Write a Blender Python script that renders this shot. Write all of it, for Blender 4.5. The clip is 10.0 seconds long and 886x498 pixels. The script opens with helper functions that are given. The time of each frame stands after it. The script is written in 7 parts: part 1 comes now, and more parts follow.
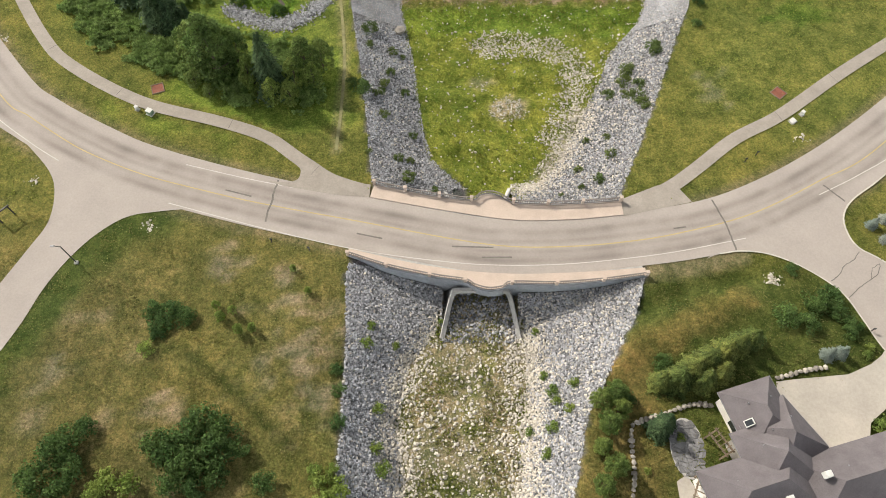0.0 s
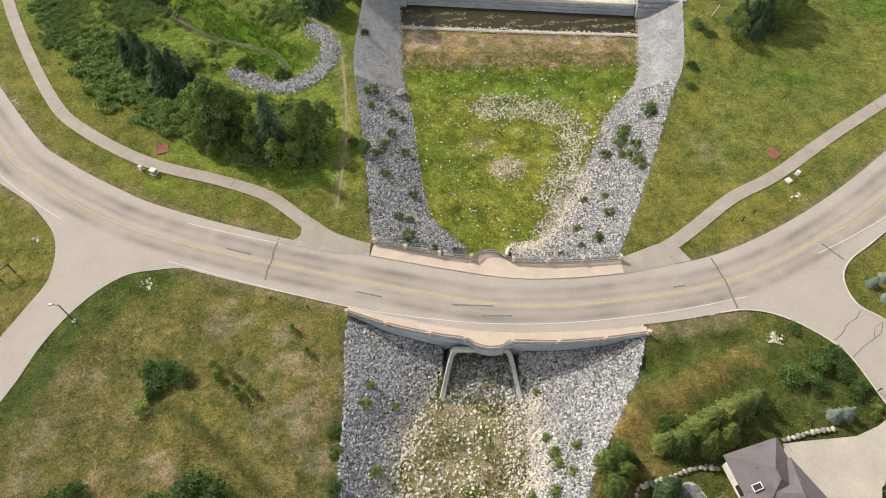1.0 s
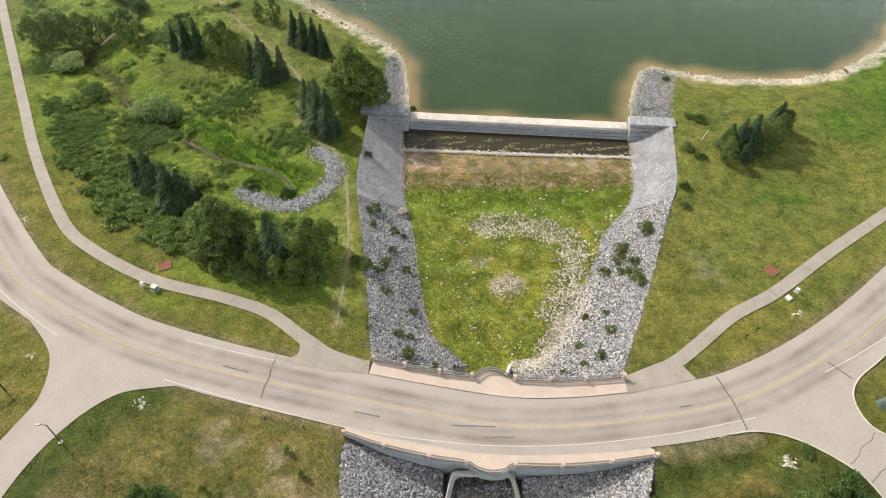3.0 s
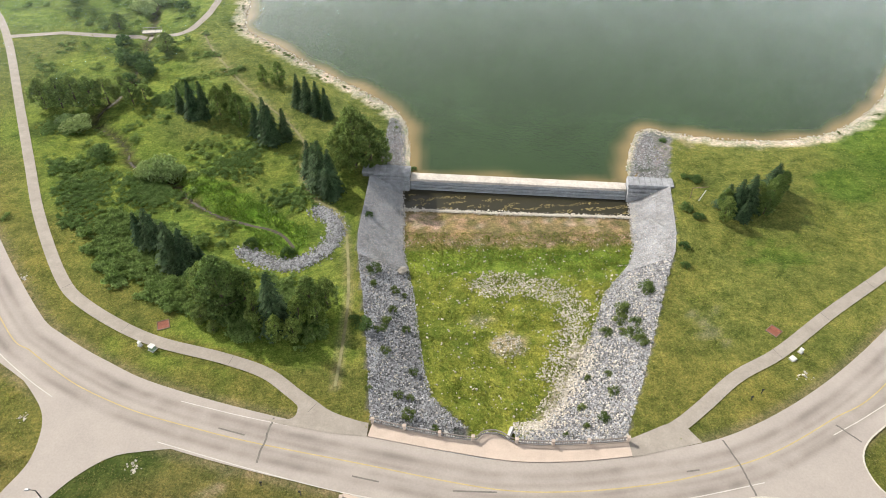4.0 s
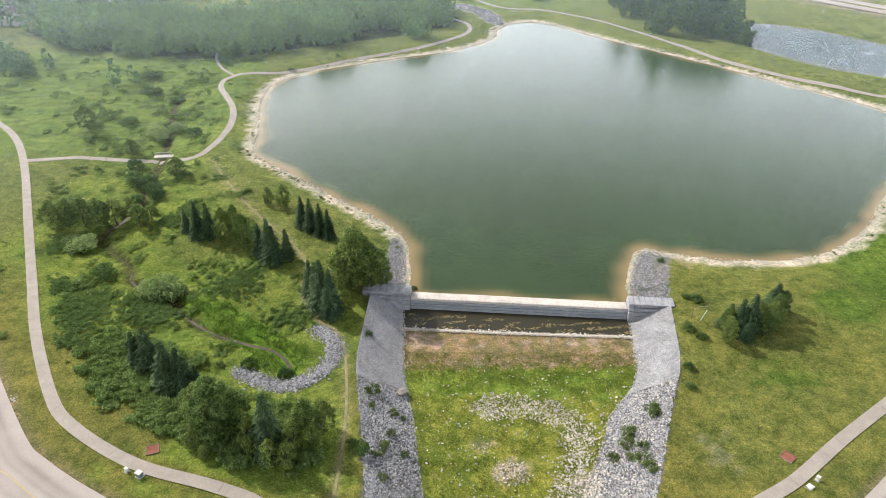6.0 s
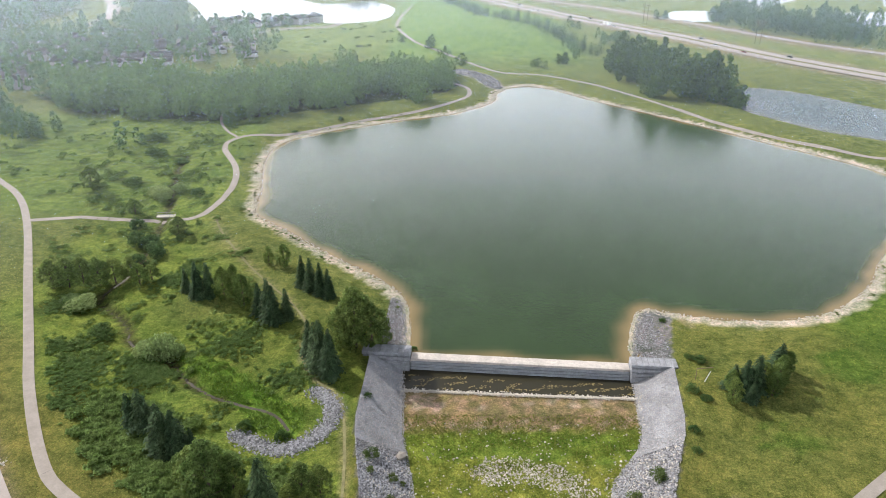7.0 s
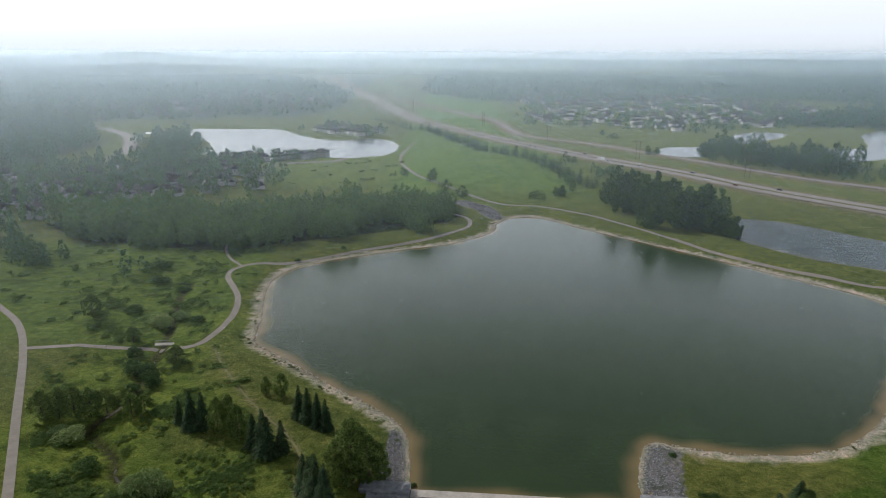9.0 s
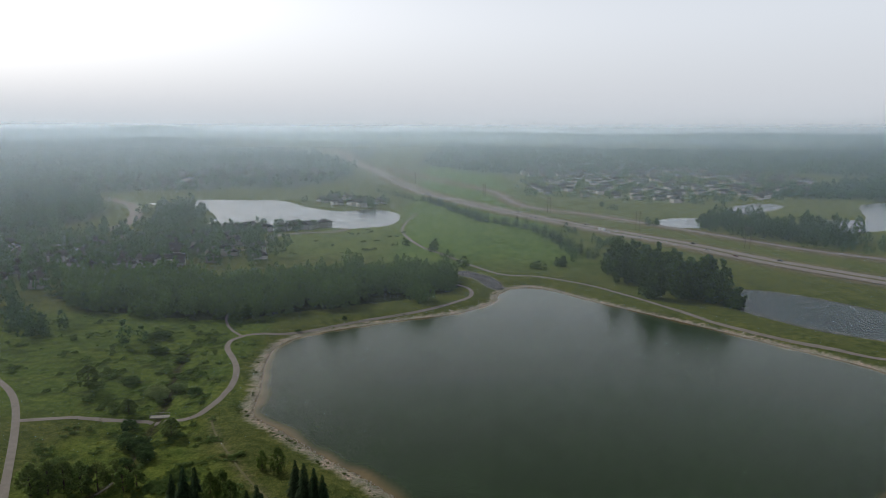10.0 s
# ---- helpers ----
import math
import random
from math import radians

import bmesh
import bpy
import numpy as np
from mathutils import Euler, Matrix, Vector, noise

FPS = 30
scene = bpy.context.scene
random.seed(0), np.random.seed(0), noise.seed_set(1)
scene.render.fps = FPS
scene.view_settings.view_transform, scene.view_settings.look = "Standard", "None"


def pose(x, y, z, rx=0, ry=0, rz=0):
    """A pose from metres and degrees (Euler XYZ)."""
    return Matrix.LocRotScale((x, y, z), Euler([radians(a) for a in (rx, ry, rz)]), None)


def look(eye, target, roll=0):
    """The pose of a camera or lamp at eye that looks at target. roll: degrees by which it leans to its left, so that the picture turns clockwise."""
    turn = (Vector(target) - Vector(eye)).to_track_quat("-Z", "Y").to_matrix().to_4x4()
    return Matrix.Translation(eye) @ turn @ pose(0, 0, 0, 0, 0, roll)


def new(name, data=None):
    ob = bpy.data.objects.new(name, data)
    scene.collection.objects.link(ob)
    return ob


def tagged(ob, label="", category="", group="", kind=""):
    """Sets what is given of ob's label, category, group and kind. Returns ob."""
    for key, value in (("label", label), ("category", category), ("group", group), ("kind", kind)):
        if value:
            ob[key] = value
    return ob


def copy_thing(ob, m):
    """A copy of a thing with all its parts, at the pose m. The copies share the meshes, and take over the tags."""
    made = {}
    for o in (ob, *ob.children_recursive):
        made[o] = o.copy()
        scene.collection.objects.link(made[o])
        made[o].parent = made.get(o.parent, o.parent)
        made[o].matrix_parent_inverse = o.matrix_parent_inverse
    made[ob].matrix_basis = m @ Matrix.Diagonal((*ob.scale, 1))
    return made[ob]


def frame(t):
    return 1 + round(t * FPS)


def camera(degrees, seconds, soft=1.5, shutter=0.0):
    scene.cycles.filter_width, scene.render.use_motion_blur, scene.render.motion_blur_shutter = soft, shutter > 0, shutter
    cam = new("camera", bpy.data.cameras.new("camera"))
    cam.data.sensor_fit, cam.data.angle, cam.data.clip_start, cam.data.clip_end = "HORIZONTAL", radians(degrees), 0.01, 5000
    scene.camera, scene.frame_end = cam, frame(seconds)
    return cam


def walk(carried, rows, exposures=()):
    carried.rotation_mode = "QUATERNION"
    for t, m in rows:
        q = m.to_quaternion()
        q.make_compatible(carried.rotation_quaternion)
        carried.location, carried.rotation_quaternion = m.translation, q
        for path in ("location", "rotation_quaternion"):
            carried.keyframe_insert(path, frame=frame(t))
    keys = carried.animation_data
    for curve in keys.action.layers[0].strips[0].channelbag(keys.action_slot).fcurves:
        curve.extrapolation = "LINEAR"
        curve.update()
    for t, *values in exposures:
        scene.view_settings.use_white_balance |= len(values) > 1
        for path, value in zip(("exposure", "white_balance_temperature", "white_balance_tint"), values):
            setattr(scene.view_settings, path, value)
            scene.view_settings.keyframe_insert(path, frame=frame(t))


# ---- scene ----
from mathutils.geometry import tessellate_polygon

# The camera hovers about a hundred metres up and tilts from the bridge to the horizon.
cam = camera(66.5, 10.0, soft=0.8)
PATH = [
    (0, -0.00, -0.03, 99.68, 28.76, -0.21, -0.00),
    (0.5, -0.01, 0.06, 99.68, 31.20, -0.17, -0.05),
    (1, -0.03, 0.15, 99.68, 33.63, -0.13, -0.07),
    (1.5, -0.04, 0.24, 99.68, 36.06, -0.09, -0.09),
    (2, -0.06, 0.33, 99.68, 38.48, -0.06, -0.09),
    (2.5, -0.07, 0.43, 99.68, 40.91, -0.04, -0.09),
    (4, -0.12, 0.73, 99.68, 48.35, 0.02, -0.07),
    (4.5, -0.14, 0.84, 99.68, 50.81, 0.03, -0.06),
    (5, -0.15, 0.94, 99.68, 53.29, 0.05, -0.05),
    (5.5, -0.16, 1.05, 99.68, 55.82, 0.06, -0.05),
    (7, -0.21, 1.40, 99.68, 63.37, 0.09, -0.02),
    (7.5, -0.22, 1.52, 99.68, 65.87, 0.11, -0.00),
    (8, -0.24, 1.64, 99.68, 68.47, 0.12, 0.02),
    (8.5, -0.26, 1.76, 99.68, 71.26, 0.14, 0.05),
    (9, -0.27, 1.89, 99.68, 74.18, 0.16, 0.09),
    (9.5, -0.28, 2.02, 99.68, 77.16, 0.19, 0.15),
    (10, -0.30, 2.15, 99.68, 80.12, 0.22, 0.23),
]
walk(cam, [(t, pose(x, y, z, p, 0, yaw) @ pose(0, 0, 0, 0, 0, roll)) for t, x, y, z, p, roll, yaw in PATH],
     exposures=[(0.0, 0.0, 6600, 10), (2.5, 0.06, 6550, 10), (5.0, 0.22, 6350, 11), (7.0, 0.0, 6150, 14), (8.0, -0.5, 6050, 14), (9.0, -1.32, 6050, 11), (10.0, -1.88, 6150, 11)])

# ---- light: a hazy summer afternoon, the sun ahead and to one side ----
SUN_EL, SUN_X, SUN_Y = radians(38), -0.775, 0.632
world = bpy.data.worlds.new("sky")
scene.world = world
world.use_nodes = True
wn, wl = world.node_tree.nodes, world.node_tree.links
sky = wn.new("ShaderNodeTexSky")
sky.sky_type, sky.sun_disc = "NISHITA", False
sky.sun_elevation, sky.sun_rotation = SUN_EL, math.atan2(SUN_X, SUN_Y)
sky.air_density, sky.dust_density, sky.ozone_density = 1.0, 9.0, 1.0
soften = wn.new("ShaderNodeHueSaturation")
soften.inputs["Saturation"].default_value = 0.5
wl.new(sky.outputs[0], soften.inputs["Color"])
veil = wn.new("ShaderNodeMix")
veil.data_type = "RGBA"
veil.inputs[0].default_value = 0.37
veil.inputs[7].default_value = (14.0, 14.4, 14.7, 1)
wl.new(soften.outputs[0], veil.inputs[6])
place, part_z, rise = wn.new("ShaderNodeTexCoord"), wn.new("ShaderNodeSeparateXYZ"), wn.new("ShaderNodeMapRange")
wl.new(place.outputs["Generated"], part_z.inputs[0])
wl.new(part_z.outputs["Z"], rise.inputs["Value"])
rise.interpolation_type = "SMOOTHSTEP"
for k, v in (("From Min", 0.13), ("From Max", 0.48), ("To Min", 8.5), ("To Max", 1.0)):
    rise.inputs[k].default_value = v
glow = wn.new("ShaderNodeVectorMath")
glow.operation = "SCALE"
wl.new(veil.outputs[2], glow.inputs[0])
wl.new(rise.outputs["Result"], glow.inputs["Scale"])
wl.new(glow.outputs[0], wn["Background"].inputs["Color"])
wn["Background"].inputs["Strength"].default_value = 0.05
sun = new("sun", bpy.data.lights.new("sun", "SUN"))
sun.data.energy, sun.data.angle, sun.data.color = 5.0, radians(1.0), (1.0, 0.93, 0.82)
sun.matrix_world = look((SUN_X * math.cos(SUN_EL) * 300, SUN_Y * math.cos(SUN_EL) * 300, math.sin(SUN_EL) * 300), (0, 0, 0))

RNG = np.random.default_rng(7)


# ---- materials ----
def material(name, rough=0.9, metal=0.0, spec=0.3):
    m = bpy.data.materials.new(name)
    m.use_nodes = True
    b = m.node_tree.nodes["Principled BSDF"]
    b.inputs["Roughness"].default_value = rough
    b.inputs["Metallic"].default_value = metal
    b.inputs["Specular IOR Level"].default_value = spec
    return m, m.node_tree.nodes, m.node_tree.links, b


def noise_node(m, scale, detail=4.0, rough=0.6, kind="ShaderNodeTexNoise"):
    n, l = m.node_tree.nodes, m.node_tree.links
    geo = n.new("ShaderNodeNewGeometry")
    tex = n.new(kind)
    tex.inputs["Scale"].default_value = scale
    if kind == "ShaderNodeTexNoise":
        tex.inputs["Detail"].default_value, tex.inputs["Roughness"].default_value = detail, rough
    l.new(geo.outputs["Position"], tex.inputs["Vector"])
    return tex


def ramp_node(m, source, stops):
    n, l = m.node_tree.nodes, m.node_tree.links
    r = n.new("ShaderNodeValToRGB")
    while len(r.color_ramp.elements) < len(stops):
        r.color_ramp.elements.new(0.5)
    for e, (p, c) in zip(r.color_ramp.elements, stops):
        e.position, e.color = p, (*c, 1) if len(c) == 3 else c
    l.new(source, r.inputs[0])
    return r


def mix_node(m, kind, fac, a, b):
    n, l = m.node_tree.nodes, m.node_tree.links
    x = n.new("ShaderNodeMix")
    x.data_type, x.blend_type = "RGBA", kind
    for value, socket in ((fac, x.inputs[0]), (a, x.inputs[6]), (b, x.inputs[7])):
        if isinstance(value, (int, float)):
            socket.default_value = value
        elif isinstance(value, tuple):
            socket.default_value = (*value, 1)
        else:
            l.new(value, socket)
    return x.outputs[2]


def bump_node(m, bsdf, height, strength, distance):
    n, l = m.node_tree.nodes, m.node_tree.links
    b = n.new("ShaderNodeBump")
    b.inputs["Strength"].default_value, b.inputs["Distance"].default_value = strength, distance
    l.new(height, b.inputs["Height"])
    l.new(b.outputs[0], bsdf.inputs["Normal"])


def grey(v):
    return (v, v, v)


def surface(name, colour, coarse, fine, amount=0.25, rough=0.9, bump=0.0, spec=0.3, metal=0.0, per_object=0.0, per_island=0.0):
    """A surface of one colour that varies at two scales, and from piece to piece."""
    m, n, l, b = material(name, rough, metal, spec)
    big, small = noise_node(m, coarse), noise_node(m, fine, 6.0, 0.7)
    c = mix_node(m, "MULTIPLY", 1.0, colour, ramp_node(m, big.outputs[0], [(0.3, grey(1 - amount)), (0.7, grey(1 + amount * 0.6))]).outputs[0])
    c = mix_node(m, "MULTIPLY", 1.0, c, ramp_node(m, small.outputs[0], [(0.3, grey(1 - amount)), (0.7, grey(1 + amount * 0.6))]).outputs[0])
    if per_object:
        info = n.new("ShaderNodeObjectInfo")
        c = mix_node(m, "MULTIPLY", 1.0, c, ramp_node(m, info.outputs["Random"], [(0, grey(1 - per_object)), (1, grey(1 + per_object))]).outputs[0])
    if per_island:
        geo = n.new("ShaderNodeNewGeometry")
        c = mix_node(m, "MULTIPLY", 1.0, c, ramp_node(m, geo.outputs["Random Per Island"], [(0, grey(1 - per_island)), (1, grey(1 + per_island))]).outputs[0])
    l.new(c, b.inputs["Base Color"])
    if bump:
        bump_node(m, b, small.outputs[0], 0.6, bump)
    return m


def leaf_material(name, colour, other, spread=0.35):
    m, n, l, b = material(name, 0.75, 0.0, 0.2)
    info, geo = n.new("ShaderNodeObjectInfo"), n.new("ShaderNodeNewGeometry")
    patch = noise_node(m, 0.5)
    c = mix_node(m, "MIX", ramp_node(m, patch.outputs[0], [(0.35, grey(0)), (0.65, grey(1))]).outputs[0], colour, other)
    c = mix_node(m, "MULTIPLY", 1.0, c, ramp_node(m, geo.outputs["Random Per Island"], [(0, grey(1 - spread)), (1, grey(1 + spread))]).outputs[0])
    c = mix_node(m, "MULTIPLY", 1.0, c, ramp_node(m, info.outputs["Random"], [(0, (0.8, 0.85, 0.8)), (1, (1.2, 1.1, 1.0))]).outputs[0])
    l.new(c, b.inputs["Base Color"])
    leaf = n.new("ShaderNodeBsdfTranslucent")
    l.new(c, leaf.inputs["Color"])
    both = n.new("ShaderNodeMixShader")
    both.inputs[0].default_value = 0.42
    l.new(b.outputs[0], both.inputs[1])
    l.new(leaf.outputs[0], both.inputs[2])
    l.new(both.outputs[0], n["Material Output"].inputs["Surface"])
    return m


def ground_material():
    """Soil and grass: the plan's colour, broken up into tufts, weeds and bare spots."""
    m, n, l, b = material("meadow", 0.95, 0.0, 0.1)
    at = n.new("ShaderNodeAttribute")
    at.attribute_name = "cover"
    big, mid, low, small = noise_node(m, 0.06, 5), noise_node(m, 0.28, 6, 0.7), noise_node(m, 0.9, 6, 0.75), noise_node(m, 2.6, 6, 0.8)
    c = mix_node(m, "MULTIPLY", 1.0, at.outputs["Color"], ramp_node(m, big.outputs[0], [(0.3, (0.72, 0.8, 0.75)), (0.7, (1.25, 1.15, 1.1))]).outputs[0])
    c = mix_node(m, "MULTIPLY", 1.0, c, ramp_node(m, mid.outputs[0], [(0.38, (0.66, 0.74, 0.66)), (0.62, (1.32, 1.22, 1.3))]).outputs[0])
    c = mix_node(m, "MULTIPLY", 1.0, c, ramp_node(m, low.outputs[0], [(0.38, (0.70, 0.78, 0.70)), (0.62, (1.28, 1.19, 1.26))]).outputs[0])
    c = mix_node(m, "MULTIPLY", 1.0, c, ramp_node(m, small.outputs[0], [(0.4, grey(0.66)), (0.6, grey(1.32))]).outputs[0])
    blades = noise_node(m, 7.0, 4, 0.8)
    c = mix_node(m, "MULTIPLY", 1.0, c, ramp_node(m, blades.outputs[0], [(0.36, (0.62, 0.66, 0.60)), (0.64, (1.38, 1.34, 1.40))]).outputs[0])
    l.new(c, b.inputs["Base Color"])
    bump_node(m, b, small.outputs[0], 0.9, 0.5)
    return m


def water_material(name, deep, shallow, spec=0.5, rough=0.2, chop=0.0):
    m, n, l, b = material(name, rough, 0.0, spec)
    at = n.new("ShaderNodeAttribute")
    at.attribute_name = "shallow"
    cloud = noise_node(m, 0.02, 5)
    c = mix_node(m, "MULTIPLY", 1.0, deep, ramp_node(m, cloud.outputs[0], [(0.3, grey(0.85)), (0.7, grey(1.12))]).outputs[0])
    c = mix_node(m, "MIX", at.outputs["Fac"], c, shallow)
    l.new(c, b.inputs["Base Color"])
    if chop:
        wave = noise_node(m, 1.1, 4, 0.6)
        bump_node(m, b, wave.outputs[0], chop, 1.0)
    return m


def haze_material():
    """Translucent sheet standing in for thin summer haze; it scatters some of the light that passes."""
    m, n, l, b = material("haze")
    at = n.new("ShaderNodeAttribute")
    at.attribute_name = "veil"
    clear, fog, back = n.new("ShaderNodeBsdfTransparent"), n.new("ShaderNodeBsdfTranslucent"), n.new("ShaderNodeBsdfDiffuse")
    fog.inputs["Color"].default_value, back.inputs["Color"].default_value = (0.74, 0.88, 1.0, 1), (0.46, 0.58, 0.69, 1)
    two, mixed = n.new("ShaderNodeAddShader"), n.new("ShaderNodeMixShader")
    l.new(fog.outputs[0], two.inputs[0])
    l.new(back.outputs[0], two.inputs[1])
    l.new(at.outputs["Fac"], mixed.inputs[0])
    l.new(clear.outputs[0], mixed.inputs[1])
    l.new(two.outputs[0], mixed.inputs[2])
    l.new(mixed.outputs[0], n["Material Output"].inputs["Surface"])
    return m


def road_material(name, pale, worn):
    """Asphalt that is darker where wheels run, with fine stains along the lanes."""
    m, n, l, b = material(name, 0.9, 0.0, 0.3)
    at = n.new("ShaderNodeAttribute")
    at.attribute_name = "wear"
    big, small = noise_node(m, 0.15), noise_node(m, 3.0, 6.0, 0.7)
    c = mix_node(m, "MIX", at.outputs["Fac"], pale, worn)
    c = mix_node(m, "MULTIPLY", 1.0, c, ramp_node(m, big.outputs[0], [(0.3, grey(0.92)), (0.7, grey(1.06))]).outputs[0])
    c = mix_node(m, "MULTIPLY", 1.0, c, ramp_node(m, small.outputs[0], [(0.3, grey(0.9)), (0.7, grey(1.06))]).outputs[0])
    l.new(c, b.inputs["Base Color"])
    bump_node(m, b, small.outputs[0], 0.6, 0.01)
    return m


M_GROUND = ground_material()
M_LAKE = water_material("pond_water", (0.026, 0.052, 0.015), (0.23, 0.17, 0.075), chop=0.07)
M_POND = water_material("far_pond_water", (0.022, 0.045, 0.05), (0.10, 0.09, 0.05))
M_DEEPPOND = water_material("deep_pond_water", (0.012, 0.042, 0.050), (0.08, 0.08, 0.05), 0.32, 0.2, 0.45)
M_POOL = water_material("still_pool", (0.035, 0.032, 0.018), (0.10, 0.08, 0.035))
M_HAZE = haze_material()
M_ROAD = road_material("worn_asphalt", (0.355, 0.317, 0.287), (0.195, 0.170, 0.154))
M_PATH = surface("path_asphalt", (0.315, 0.282, 0.245), 0.3, 3.0, 0.15)
M_TRAIL = surface("trodden_earth", (0.175, 0.165, 0.07), 0.3, 2.0, 0.3)
M_MUD = surface("dark_mud", (0.055, 0.048, 0.030), 0.5, 3.0, 0.3, 0.6)
M_WORN = surface("worn_dirt", (0.215, 0.205, 0.095), 0.4, 2.5, 0.3)
M_WALK = surface("pink_concrete", (0.50, 0.41, 0.345), 0.4, 4.0, 0.1)
M_CONC = surface("weathered_concrete", (0.42, 0.41, 0.39), 0.4, 3.0, 0.18, 0.9, 0.02)
M_RAIL = surface("weathered_rail", (0.20, 0.18, 0.165), 0.5, 4.0, 0.2)
M_CREST = surface("stained_concrete", (0.55, 0.505, 0.455), 0.3, 1.5, 0.22)
M_SLAB = surface("pale_concrete", (0.52, 0.49, 0.43), 0.25, 2.0, 0.15)
M_WALLSTONE = surface("grey_block_wall", (0.30, 0.32, 0.34), 0.5, 3.0, 0.2, 0.9, 0.05)
M_STEEL = surface("corrugated_steel", (0.25, 0.25, 0.25), 0.5, 4.0, 0.3, 0.55, 0.0, 0.5, 0.6)
M_WHITE = surface("white_road_paint", (0.52, 0.485, 0.45), 0.5, 5.0, 0.15)
M_YELLOW = surface("yellow_road_paint", (0.44, 0.35, 0.17), 0.5, 5.0, 0.15)
M_TAR = surface("crack_sealant", (0.17, 0.155, 0.14), 1.0, 6.0, 0.2)
M_STONE = surface("riprap_stone", (0.305, 0.308, 0.322), 0.12, 2.5, 0.15, 0.9, 0.0, 0.2, 0.0, 0.0, 0.55)
M_PALESTONE = surface("pale_stone", (0.54, 0.50, 0.43), 0.3, 2.5, 0.12, 0.9, 0.0, 0.2, 0.0, 0.0, 0.25)
M_GABION = surface("gabion_stone", (0.32, 0.33, 0.35), 0.6, 5.0, 0.3, 0.95, 0.12)
M_BARK = surface("bark", (0.12, 0.09, 0.07), 1.0, 8.0, 0.3)
M_SPRUCE = leaf_material("spruce_needles", (0.048, 0.092, 0.046), (0.085, 0.138, 0.066), 0.5)
M_OLIVESPRUCE = leaf_material("olive_spruce_needles", (0.10, 0.145, 0.042), (0.19, 0.22, 0.062), 0.5)
M_SCRUB = leaf_material("scrub_leaves", (0.13, 0.215, 0.06), (0.19, 0.285, 0.09))
M_BLUESPRUCE = leaf_material("blue_spruce_needles", (0.22, 0.27, 0.26), (0.30, 0.34, 0.31))
M_LEAF = leaf_material("poplar_leaves", (0.11, 0.175, 0.05), (0.195, 0.265, 0.075), 0.5)
M_STONEBUSH = leaf_material("stony_bush_leaves", (0.095, 0.145, 0.045), (0.15, 0.20, 0.065))
M_DARKLEAF = leaf_material("thicket_leaves", (0.065, 0.125, 0.038), (0.11, 0.185, 0.058), 0.5)
M_LIGHTLEAF = leaf_material("young_leaves", (0.17, 0.25, 0.06), (0.24, 0.315, 0.085), 0.45)
M_WILLOW = leaf_material("willow_leaves", (0.22, 0.31, 0.12), (0.29, 0.38, 0.16))
M_MATTRESS = surface("mattress_stone", (0.42, 0.405, 0.40), 0.3, 2.5, 0.12, 0.9, 0.0, 0.2, 0.0, 0.0, 0.3)
M_GRASS = leaf_material("tall_grass", (0.20, 0.21, 0.06), (0.28, 0.25, 0.11), 0.3)
M_LUSH = leaf_material("lush_grass", (0.20, 0.25, 0.04), (0.27, 0.29, 0.075), 0.3)
M_SHINGLE = surface("grey_shingles", (0.138, 0.124, 0.130), 0.5, 6.0, 0.18, 0.95, 0.02)
M_FARROOF = surface("roof_shingles", (0.085, 0.078, 0.072), 0.3, 2.0, 0.2, 0.9, 0.0, 0.2, 0.0, 0.5)
M_SIDING = surface("house_siding", (0.60, 0.57, 0.53), 0.3, 3.0, 0.12, 0.9, 0.0, 0.2, 0.0, 0.35)
M_GLASS = surface("dark_window_glass", (0.03, 0.035, 0.04), 0.5, 2.0, 0.1, 0.08, 0.0, 0.6)
M_TIMBER = surface("weathered_timber", (0.22, 0.17, 0.12), 1.0, 8.0, 0.3)
M_METAL = surface("galvanised_metal", (0.30, 0.30, 0.31), 1.0, 5.0, 0.15, 0.5, 0.0, 0.5, 0.7)
M_DARK = surface("dark_metal", (0.05, 0.05, 0.05), 1.0, 5.0, 0.2, 0.5)
M_BOXGREEN = surface("green_cabinet_paint", (0.20, 0.27, 0.20), 1.0, 5.0, 0.1, 0.6)
M_BOXWHITE = surface("white_cabinet_paint", (0.58, 0.58, 0.55), 1.0, 5.0, 0.1, 0.6)
M_RED = surface("red_shale", (0.24, 0.09, 0.06), 0.8, 5.0, 0.25)
M_TYRE = surface("tyre_rubber", (0.03, 0.03, 0.03), 1.0, 5.0, 0.1)


# ---- mesh helpers ----
def mesh_of(name, verts, faces, mat, smooth=False):
    """A mesh from arrays of vertices and of faces that all have the same number of corners."""
    verts, faces = np.asarray(verts, np.float32), np.asarray(faces, np.int32)
    me = bpy.data.meshes.new(name)
    k = faces.shape[1]
    me.vertices.add(len(verts))
    me.vertices.foreach_set("co", verts.ravel())
    me.loops.add(faces.size)
    me.loops.foreach_set("vertex_index", faces.ravel())
    me.polygons.add(len(faces))
    me.polygons.foreach_set("loop_start", np.arange(0, faces.size, k, dtype=np.int32))
    me.polygons.foreach_set("loop_total", np.full(len(faces), k, np.int32))
    me.polygons.foreach_set("use_smooth", np.full(len(faces), smooth, bool))
    me.materials.append(mat)
    me.update(calc_edges=True)
    me.validate()
    return me


def part(name, bm, mat, parent, label=""):
    """Links a bmesh, or a mesh, as one mesh object under a thing or a part."""
    me = bm
    if isinstance(bm, bmesh.types.BMesh):
        me = bpy.data.meshes.new(name)
        bm.normal_update()
        bm.to_mesh(me)
        bm.free()
        me.materials.append(mat)
    ob = new(name, me)
    ob.parent = parent
    return tagged(ob, label=label)


def base(name, x, y, z, turn=0.0, label="", category="", group="", kind=""):
    ob = new(name)
    ob.matrix_basis = pose(x, y, z, 0, 0, turn)
    return tagged(ob, label, category, group, kind)


